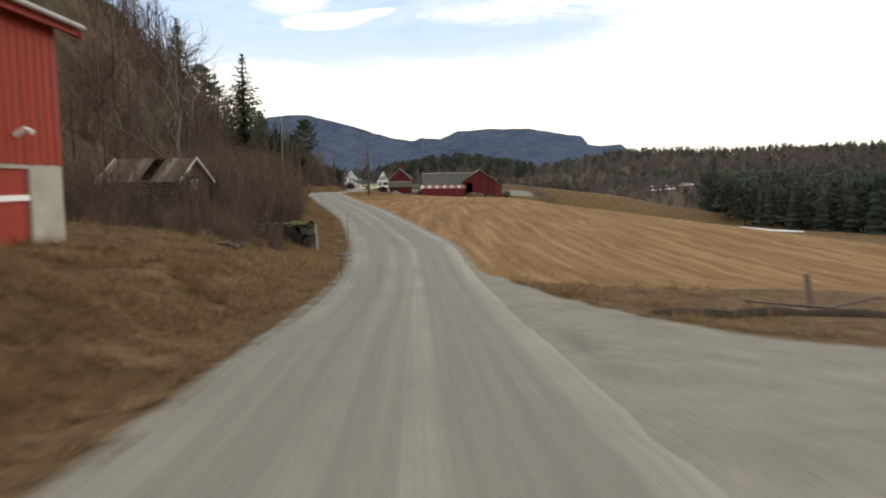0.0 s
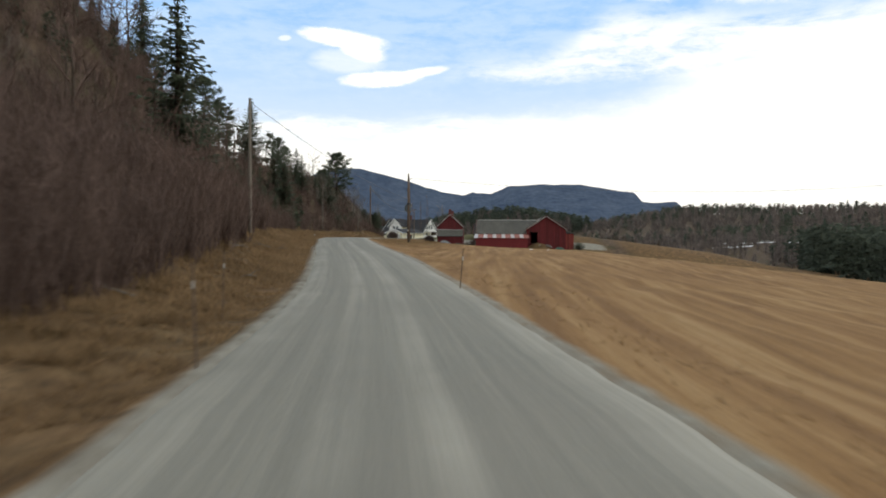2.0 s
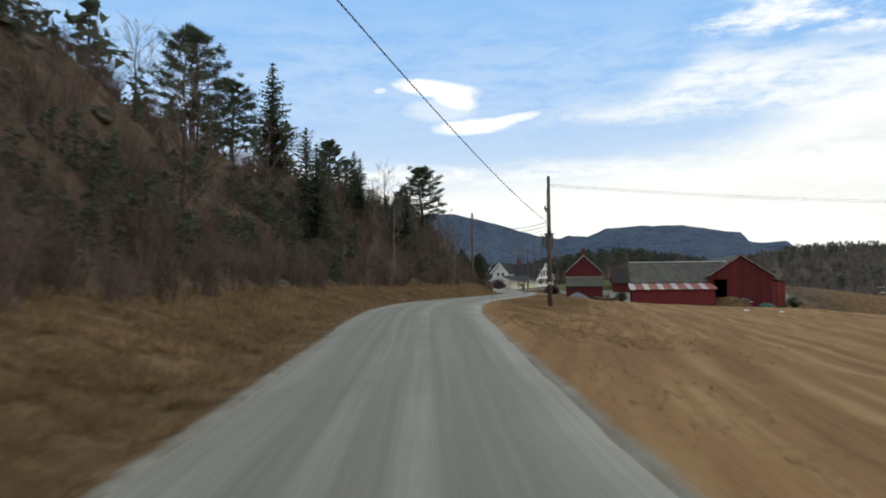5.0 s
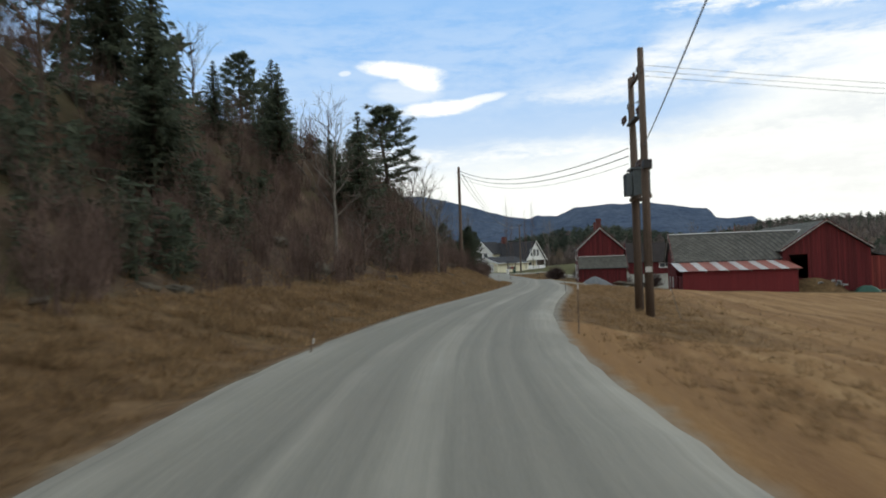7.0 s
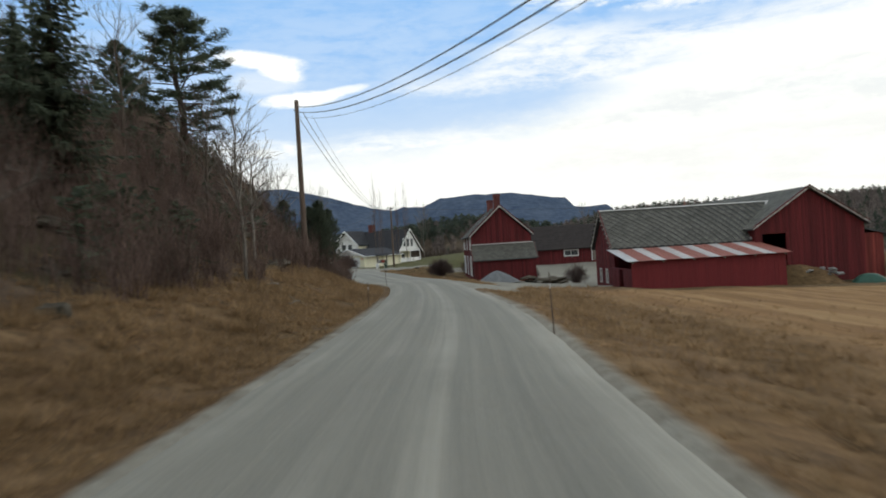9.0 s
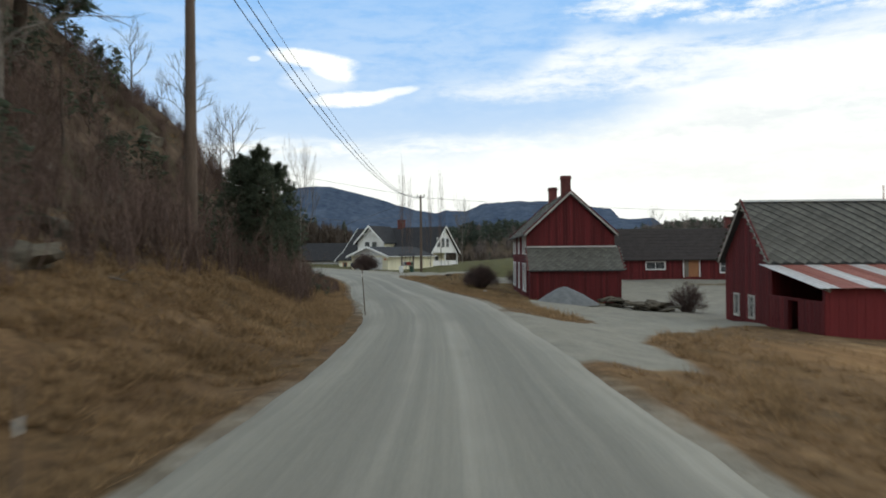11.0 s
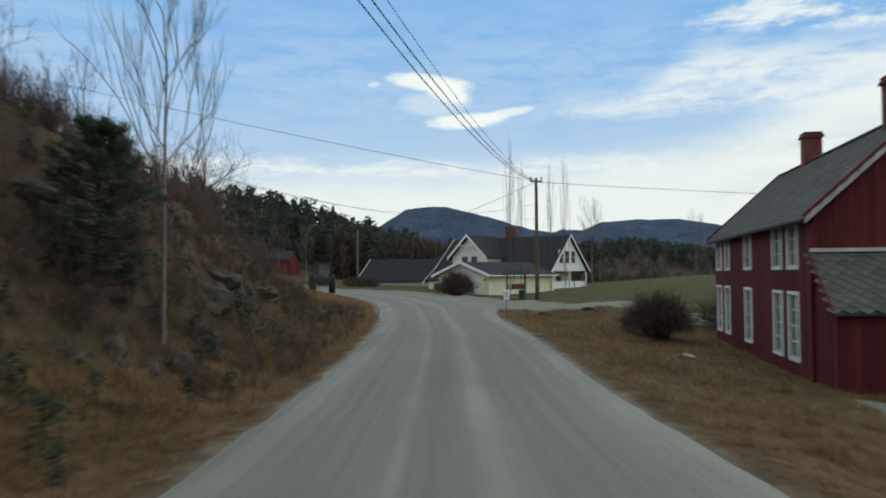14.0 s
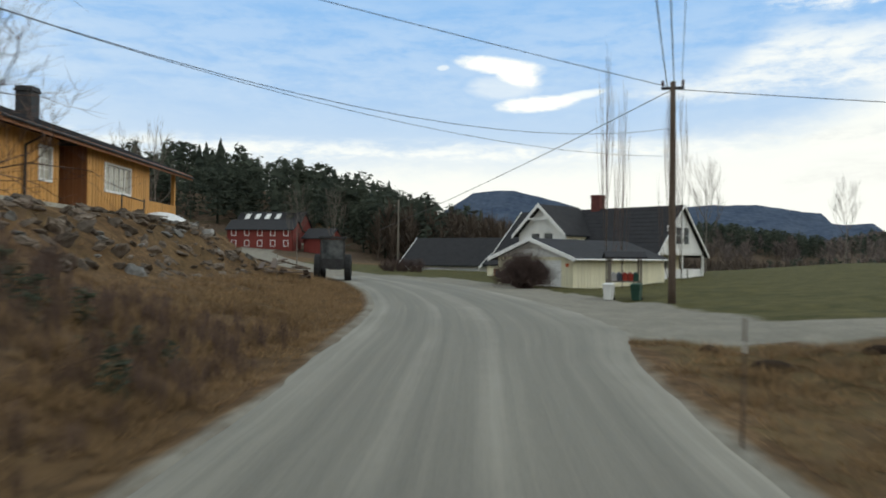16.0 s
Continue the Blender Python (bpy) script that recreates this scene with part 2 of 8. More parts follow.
def road_material():
    """Grey gravel with pale worn wheel tracks; u runs across, v along."""
    m, nt, b = nodes_of("road_gravel")
    uv = nt.nodes.new("ShaderNodeUVMap").outputs[0]
    pos = nt.nodes.new("ShaderNodeNewGeometry").outputs["Position"]
    along = tex(nt, 1.0, 6, 0.65, vec=uv, stretch=(26, 0.6, 1))
    broad = tex(nt, 1.0, 3, 0.5, vec=uv, stretch=(7, 0.25, 1))
    fine = tex(nt, 30, 4, 0.7, vec=pos)
    blot = tex(nt, 0.5, 4, vec=pos)
    c = ramp_color(nt, broad, [(0.3, (0.132, 0.126, 0.102)), (0.7, (0.200, 0.189, 0.153))])
    c = mixc(nt, 0.45, c, ramp_color(nt, along, [(0.32, (0.105, 0.100, 0.083)), (0.5, (0.164, 0.156, 0.127)), (0.7, (0.262, 0.246, 0.197))]))
    c = mixc(nt, 0.25, c, ramp_color(nt, fine, [(0.3, (0.091, 0.088, 0.081)), (0.7, (0.320, 0.309, 0.280))]))
    c = mixc(nt, ramp_color(nt, blot, [(0.45, (0, 0, 0)), (0.75, (0.381, 0.368, 0.350))]), c, (0.183, 0.166, 0.140))
    sep = nt.nodes.new("ShaderNodeSeparateXYZ")
    nt.links.new(uv, sep.inputs[0])
    tr = nt.nodes.new("ShaderNodeFloatCurve")
    cv = tr.mapping.curves[0]
    for p in ((0.07, 0.95), (0.14, 0.45), (0.22, 0.1), (0.31, 0.12), (0.37, 0.62), (0.42, 0.16), (0.50, 0.30), (0.55, 0.9), (0.60, 0.25), (0.69, 0.08), (0.78, 0.12), (0.86, 0.45), (0.93, 0.95)):
        cv.points.new(*p)
    cv.points[0].location, cv.points[-1].location = (0, 1.0), (1, 1.0)
    tr.mapping.update()
    nt.links.new(sep.outputs[0], tr.inputs["Value"])
    mm = nt.nodes.new("ShaderNodeMath")
    mm.operation = "MULTIPLY"
    nt.links.new(tr.outputs[0], mm.inputs[0])
    nt.links.new(along, mm.inputs[1])
    worn = tex(nt, 0.22, 5, 0.6, vec=pos)
    m2 = nt.nodes.new("ShaderNodeMath")
    m2.operation = "MULTIPLY"
    nt.links.new(mm.outputs[0], m2.inputs[0])
    nt.links.new(ramp_color(nt, worn, [(0.35, (0.35, 0.35, 0.35)), (0.65, (1.15, 1.15, 1.15))]), m2.inputs[1])
    c = mixc(nt, m2.outputs[0], c, (0.345, 0.325, 0.275))
    nt.links.new(c, b.inputs["Base Color"])
    b.inputs["Roughness"].default_value, b.inputs["Specular IOR Level"].default_value = 0.85, 0.25
    bump(nt, b, fine, 0.35, 0.02)
    return m


def glass_material():
    m, nt, b = nodes_of("window_glass")
    b.inputs["Base Color"].default_value = (0.05, 0.06, 0.065, 1)
    b.inputs["Roughness"].default_value = 0.08
    b.inputs["Specular IOR Level"].default_value = 0.6
    nt.links.new(ramp_color(nt, tex(nt, 2.0), [(0.3, (0.03, 0.035, 0.04)), (0.7, (0.16, 0.17, 0.17))]), b.inputs["Base Color"])
    return m


M_GROUND, M_ROAD, M_GLASS = ground_material(), road_material(), glass_material()
UP = (6, 6, 0.35)
M_RED = surface("red_boards", (0.072, 0.0085, 0.0105), (0.136, 0.0175, 0.0185), 1.2, 16, 0.75, UP, 0.28, relief=0.5)
M_RED_LEAN = surface("repainted_red_boards", (0.135, 0.0150, 0.0175), (0.185, 0.0225, 0.0245), 1.2, 16, 0.7, UP, 0.07, relief=0.35)
M_RED_BRIGHT = surface("bright_red_boards", (0.24, 0.026, 0.014), (0.34, 0.042, 0.024), 1.2, 16, 0.7, UP, 0.12, relief=0.4)
M_RED_FADED = surface("faded_red_boards", (0.13, 0.022, 0.018), (0.24, 0.05, 0.04), 1.2, 16, 0.8, UP, 0.35, relief=0.5)
M_WHITE = surface("white_paint", (0.74, 0.74, 0.72), (0.86, 0.855, 0.83), 2, 30, 0.6, None, 0.05, relief=0.15)
M_GREYWHITE = surface("weathered_white_paint", (0.34, 0.33, 0.31), (0.58, 0.56, 0.52), 2, 30, 0.7, None, 0.1, relief=0.2)
M_CREAM = surface("cream_boards", (0.76, 0.70, 0.50), (0.85, 0.80, 0.61), 1, 14, 0.6, UP, 0.06, relief=0.3)
M_OCHRE = surface("ochre_boards", (0.50, 0.25, 0.065), (0.64, 0.34, 0.10), 1, 14, 0.6, UP, 0.12, relief=0.4)
M_BROWN = surface("brown_boards", (0.28, 0.11, 0.045), (0.36, 0.16, 0.07), 1, 14, 0.6, UP, 0.15, relief=0.4)
M_SLATE = surface("slate", (0.064, 0.062, 0.053), (0.128, 0.122, 0.104), 1.5, 18, 0.75, None, 0.2, relief=0.4)
M_SLATE_DARK = surface("dark_slate", (0.05, 0.05, 0.052), (0.10, 0.10, 0.10), 1.5, 18, 0.75, None, 0.3, relief=0.4)
M_BROWNROOF = surface("brown_roof_tiles", (0.018, 0.014, 0.013), (0.036, 0.029, 0.027), 2, 20, 0.75, None, 0.2, relief=0.4, spec=0.2)
M_DARKROOF = surface("dark_roof_tiles", (0.015, 0.015, 0.017), (0.031, 0.031, 0.035), 2, 20, 0.75, None, 0.2, relief=0.4, spec=0.2)
M_RUST = surface("rusty_sheet", (0.20, 0.055, 0.04), (0.30, 0.11, 0.085), 1.2, 14, 0.65, (1, 4, 1), 0.2, metal=0.0, relief=0.2)
M_ZINC = surface("zinc_sheet", (0.36, 0.34, 0.34), (0.55, 0.53, 0.52), 1.2, 14, 0.45, (1, 4, 1), 0.15, metal=0.3, relief=0.2)
M_BRICK = surface("chimney_brick", (0.085, 0.028, 0.026), (0.15, 0.05, 0.042), 3, 30, 0.85, None, 0.25)
M_CONCRETE = surface("concrete", (0.30, 0.28, 0.24), (0.46, 0.44, 0.38), 1.2, 20, 0.9, None, 0.05)
M_STONE = surface("grey_stone", (0.10, 0.10, 0.095), (0.26, 0.25, 0.235), 1.5, 14, 0.9, None, 0.35, relief=0.7)
M_ROCK = surface("dark_mossy_rock", (0.034, 0.030, 0.022), (0.128, 0.108, 0.082), 1.6, 9, 0.95, None, 0.2, relief=0.9, spec=0.15)
M_PILE = surface("crushed_stone", (0.10, 0.105, 0.11), (0.185, 0.19, 0.195), 3, 30, 0.95, None, 0, relief=0.9)
M_POLE = surface("creosoted_pole", (0.066, 0.046, 0.034), (0.155, 0.112, 0.085), 2, 22, 0.85, (5, 5, 0.4), 0.1, relief=0.5)
M_POLE_GREY = surface("grey_weathered_pole", (0.13, 0.11, 0.09), (0.24, 0.21, 0.175), 2, 22, 0.85, (5, 5, 0.4), 0.1, relief=0.5)
M_WIRE = surface("wire", (0.05, 0.05, 0.052), (0.07, 0.07, 0.075), 2, 20, 0.5, None, 0, relief=0)
M_STEEL = surface("grey_painted_steel", (0.075, 0.09, 0.095), (0.12, 0.14, 0.145), 3, 20, 0.5, None, 0.1, metal=0.2, relief=0.15)
M_DARK = surface("dark_iron", (0.02, 0.02, 0.022), (0.05, 0.05, 0.052), 4, 25, 0.6, None, 0.15)
M_INSULATOR = surface("glazed_brown_insulator", (0.05, 0.025, 0.018), (0.08, 0.04, 0.03), 4, 25, 0.25, None, 0, relief=0)
M_BARK = surface("dark_bark", (0.045, 0.034, 0.027), (0.12, 0.095, 0.075), 2, 16, 0.95, (4, 4, 0.6), 0.2, relief=0.8, spec=0.1)
M_PALEBARK = surface("pale_bark", (0.11, 0.095, 0.08), (0.25, 0.225, 0.195), 2, 9, 0.9, (2, 2, 3), 0.2, relief=0.5, spec=0.1)
M_TWIG = surface("brown_twigs", (0.080, 0.054, 0.045), (0.178, 0.123, 0.102), 1.2, 9, 0.95, None, 0.4, relief=0, spec=0.1)
M_TWIG_GREY = surface("grey_twigs", (0.10, 0.085, 0.072), (0.19, 0.165, 0.14), 1.2, 9, 0.95, None, 0.35, relief=0, spec=0.1)
M_SPRUCE = surface("spruce_needles", (0.055, 0.070, 0.052), (0.112, 0.130, 0.086), 1.2, 12, 0.8, None, 0.4, relief=0, spec=0.2)
M_PINE = surface("pine_needles", (0.052, 0.070, 0.046), (0.110, 0.130, 0.082), 1.2, 12, 0.8, None, 0.4, relief=0, spec=0.2)
M_STRAW = surface("dry_grass_blades", (0.150, 0.095, 0.050), (0.375, 0.250, 0.135), 0.4, 6, 0.9, None, 0.4, relief=0, spec=0.1)
M_FAR_WOOD = surface("far_bare_woods", (0.105, 0.088, 0.080), (0.200, 0.165, 0.148), 0.03, 0.4, 0.95, None, 0.45, relief=0, spec=0.05)
M_FAR_SPRUCE = surface("far_spruce", (0.044, 0.056, 0.047), (0.100, 0.115, 0.085), 0.03, 0.4, 0.95, None, 0.4, relief=0, spec=0.05)
# distance haze over the range is put into these pale blue base colours
M_MOUNTAIN = surface("haze_tinted_mountain", (0.042, 0.061, 0.100), (0.086, 0.110, 0.154), 0.009, 0.035, 1.0, None, 0, relief=0.0, spec=0.0)
M_SNOW = surface("snow_patch", (0.62, 0.64, 0.66), (0.82, 0.83, 0.84), 2, 20, 0.8, None, 0.05)
M_GREEN = surface("green_tarpaulin", (0.015, 0.05, 0.035), (0.03, 0.085, 0.06), 2, 15, 0.6, None, 0.1)
M_TYRE = surface("black_rubber", (0.012, 0.012, 0.012), (0.03, 0.03, 0.03), 4, 25, 0.85, None, 0)
M_ORANGE = surface("orange_plastic", (0.55, 0.10, 0.03), (0.65, 0.16, 0.05), 4, 25, 0.5, None, 0)
M_CARBLUE = surface("blue_grey_car_paint", (0.05, 0.06, 0.08), (0.07, 0.085, 0.11), 4, 25, 0.3, None, 0, metal=0.3, relief=0)
M_DARK_EARTH = surface("dark_earth", (0.020, 0.014, 0.010), (0.055, 0.038, 0.027), 3, 20, 0.95, None, 0, relief=0.8, spec=0.1)
M_DOORWOOD = surface("varnished_door", (0.26, 0.11, 0.05), (0.36, 0.17, 0.08), 2, 20, 0.5, UP, 0.1)



def let_light_through(m, share=0.5):
    """Needles and thin twigs pass part of the light on."""
    nt = m.node_tree
    b, out = nt.nodes["Principled BSDF"], nt.nodes["Material Output"]
    tr, mx = nt.nodes.new("ShaderNodeBsdfTranslucent"), nt.nodes.new("ShaderNodeMixShader")
    nt.links.new(b.inputs["Base Color"].links[0].from_socket, tr.inputs[0])
    mx.inputs[0].default_value = share
    nt.links.new(b.outputs[0], mx.inputs[1])
    nt.links.new(tr.outputs[0], mx.inputs[2])
    nt.links.new(mx.outputs[0], out.inputs["Surface"])


for m_ in (M_SPRUCE, M_PINE, M_FAR_SPRUCE, M_FAR_WOOD, M_STRAW):
    let_light_through(m_)


# ---------- mesh helpers ----------
class Mesh:
    """Collects vertices and faces, then makes one mesh."""

    def __init__(self):
        self.v, self.f, self.n = [], [], 0

    def add(self, verts, faces):
        self.v.append(np.asarray(verts, float).reshape(-1, 3))
        self.f += [tuple(i + self.n for i in f) for f in faces]
        self.n += len(self.v[-1])

    def box(self, x0, x1, y0, y1, z0, z1):
        self.add([(x, y, z) for z in (z0, z1) for x, y in ((x0, y0), (x1, y0), (x1, y1), (x0, y1))],
                 [(3, 2, 1, 0), (4, 5, 6, 7), (0, 1, 5, 4), (1, 2, 6, 5), (2, 3, 7, 6), (3, 0, 4, 7)])

    def prism(self, poly, a, b):
        """A solid between the polygon's points moved by a and by b."""
        p = np.asarray(poly, float)
        n = len(p)
        self.add(np.vstack([p + a, p + b]), [tuple(range(n))[::-1], tuple(range(n, 2 * n))] + [(i, (i + 1) % n, n + (i + 1) % n, n + i) for i in range(n)])

    def tube(self, pts, radii, sides=6, cap=True):
        pts = np.asarray(pts, float)
        rings = []
        for i, p in enumerate(pts):
            d = pts[min(i + 1, len(pts) - 1)] - pts[max(i - 1, 0)]
            d = d / (np.linalg.norm(d) + 1e-9)
            a = np.cross(d, (0.31, 0.95, 0.02) if abs(d[2]) > 0.7 else (0, 0, 1.0))
            a = a / (np.linalg.norm(a) + 1e-9)
            b = np.cross(d, a)
            r = radii[i] if hasattr(radii, "__len__") else radii
            rings.append([p + r * (math.cos(2 * math.pi * k / sides) * a + math.sin(2 * math.pi * k / sides) * b) for k in range(sides)])
        n = len(pts)
        f = [(i * sides + k, i * sides + (k + 1) % sides, (i + 1) * sides + (k + 1) % sides, (i + 1) * sides + k) for i in range(n - 1) for k in range(sides)]
        if cap:
            f += [tuple(range(sides))[::-1], tuple(range((n - 1) * sides, n * sides))]
        self.add(np.array(rings).reshape(-1, 3), f)

    def data(self, name, material, smooth=False):
        me = bpy.data.meshes.new(name)
        me.from_pydata(np.vstack(self.v).tolist(), [], self.f)
        me.materials.append(material)
        if smooth:
            me.polygons.foreach_set("use_smooth", [True] * len(me.polygons))
        me.update()
        return me


def thing(name, loc=(0, 0, 0), label="", category="", group="", kind="", rz=0.0):
    ob = new(name)
    ob.empty_display_size = 0.3
    ob.matrix_basis = pose(*loc, 0, 0, rz)
    return tagged(ob, label, category, group, kind)


def part(name, mb, material, parent, label="", smooth=False, at=None):
    ob = new(name, mb if isinstance(mb, bpy.types.Mesh) else mb.data(name, material, smooth))
    ob.parent = parent
    if at is not None:
        ob.matrix_basis = at
    return tagged(ob, label)


def solo(name, mb, material, label="", category="", group="", kind="", smooth=False, m=None):
    ob = new(name, mb if isinstance(mb, bpy.types.Mesh) else mb.data(name, material, smooth))
    if m is not None:
        ob.matrix_basis = m
    return tagged(ob, label, category, group, kind)


def merged(templates, places):
    """Copies of (verts, faces) templates at (index, x, y, z, scale, turn, lean) as one vertex and face list."""
    V, F, n = [], [], 0
    for i, x, y, z, s, a, *rest in places:
        v, f = templates[i]
        sz = rest[0] if rest else s
        c, sn = math.cos(a), math.sin(a)
        w = np.empty_like(v)
        w[:, 0] = (v[:, 0] * c - v[:, 1] * sn) * s + x
        w[:, 1] = (v[:, 0] * sn + v[:, 1] * c) * s + y
        w[:, 2] = v[:, 2] * sz + z
        V.append(w)
        F.append(f + n)
        n += len(v)
    return np.vstack(V), np.vstack(F)


def stuff_mesh(name, V, F, material):
    me = bpy.data.meshes.new(name)
    me.vertices.add(len(V))
    me.vertices.foreach_set("co", V.astype(np.float32).ravel())
    k = F.shape[1]
    me.loops.add(F.size)
    me.loops.foreach_set("vertex_index", F.astype(np.int32).ravel())
    me.polygons.add(len(F))
    me.polygons.foreach_set("loop_start", np.arange(0, F.size, k, dtype=np.int32))
    me.materials.append(material)
    me.update(calc_edges=True)
    me.validate()
    return me


# ---------- lie of the land ----------
EDGE_Y = [-80, -40, -10, 10, 23, 34, 40, 52, 57, 65, 72, 78, 88, 100, 112, 120, 131, 141, 150, 158, 166, 171, 177, 184, 195, 199, 203, 208, 213, 217, 224, 231, 240, 250, 260, 270, 280, 290, 305, 330]
LEFT_X = [0.6, -0.4, -0.9, -1.55, -1.7, -2.65, -3.35, -5.15, -5.95, -7.5, -9.2, -10.5, -12.9, -15.4, -18.2, -20.0, -21.3, -21.4, -21.0, -20.5, -20.1, -19.95, -19.8, -20.15, -21.8, -22.6, -23.35, -24.1, -24.95, -25.65, -27.2, -29.1, -31.8, -35.9, -40.9, -46.7, -52.9, -60, -71, -91]
RIGHT_X = [5.4, 4.4, 3.8, 2.9, 2.25, 2.05, 1.65, -0.25, -1.15, -2.9, -4.15, -5.5, -7.8, -10.45, -12.8, -14.5, -15.95, -16.35, -16.15, -15.7, -15.5, -15.7, -16.1, -16.5, -16.9, -17.1, -17.75, -18.9, -19.8, -20.5, -22.2, -23.4, -25.8, -29.8, -34.6, -40.5, -46.6, -54, -65, -85]
LEVEL_Y = [-80, -10, 2, 10, 19, 28, 37, 46, 55, 63, 80, 104, 124, 137, 144, 171, 185, 190, 200, 206, 217, 290, 330]
LEVEL_Z = [3.0, 1.4, 0.65, 0.1, -0.35, -0.72, -0.88, -0.9, -0.85, -0.62, -0.33, 0.04, 0.26, 0.17, 0.10, -0.12, -0.12, -0.28, -0.60, -0.68, -0.60, -0.6, -1.2]


def smooth_table(ys, vs, y, w):
    return sum(np.interp(y + o, ys, vs) * k for o, k in ((-w, 0.25), (0, 0.5), (w, 0.25)))


def lerp(v, xs, ys):
    """Straight-line interpolation in a short table."""
    if v <= xs[0]:
        return ys[0]
    for i in range(1, len(xs)):
        if v < xs[i]:
            return ys[i - 1] + (ys[i] - ys[i - 1]) * (v - xs[i - 1]) / (xs[i] - xs[i - 1])
    return ys[-1]


FINE_Y = np.arange(-100, 340.1, 0.5)
FINE_L, FINE_R, FINE_Z = ([float(v) for v in smooth_table(a, b, FINE_Y, w)] for a, b, w in ((EDGE_Y, LEFT_X, 3.0), (EDGE_Y, RIGHT_X, 3.0), (LEVEL_Y, LEVEL_Z, 4.0)))


def along(table, y):
    t = min(max((y + 100) * 2, 0), len(table) - 2)
    i = int(t)
    return table[i] + (table[i + 1] - table[i]) * min(t - i, 1.0)


def road_x(y):
    return (along(FINE_L, y) + along(FINE_R, y)) / 2


def road_half(y):
    return (along(FINE_R, y) - along(FINE_L, y)) / 2


def road_z(y):
    return along(FINE_Z, y)


HILL_Y = [-80, 0, 15, 50, 70, 100, 116, 132, 150, 172, 187, 199, 208, 215, 220, 225, 235, 245, 256, 265, 300]
HILL_FOOT = [14, 14, 14, 13, 9, 6, 5.5, 5.5, 5.5, 5, 5, 4, 2.6, 2.1, 1.9, 2.2, 7.0, 7.5, 7, 6, 8]
HILL_TOP = [12, 14, 19, 23, 24, 20, 15, 11.8, 9.6, 9.8, 7.6, 10.2, 4.4, 2.0, 1.2, 0.9, 0.4, 0.3, 0.3, 0.3, 0.5]
HILL_RUN = [22, 22, 20, 20, 20, 17, 15, 14, 13, 13, 12, 9, 5, 2.8, 2.4, 4, 3.6, 3.2, 4, 6, 10]
HILL_UPPER = [6, 8, 10, 10, 10, 10, 8, 6, 6, 5, 3, 1.5, 1.0, 0.8, 0.5, 0.1, 0.1, 0.1, 0, 0, 0]


def fbm(x, y, s, seed=0.0):
    return noise.fractal((x / s + seed, y / s - seed, seed), 1.0, 2.0, 4)


def smoothstep(a, b, v):
    t = min(max((v - a) / (b - a), 0.0), 1.0)
    return t * t * (3 - 2 * t)


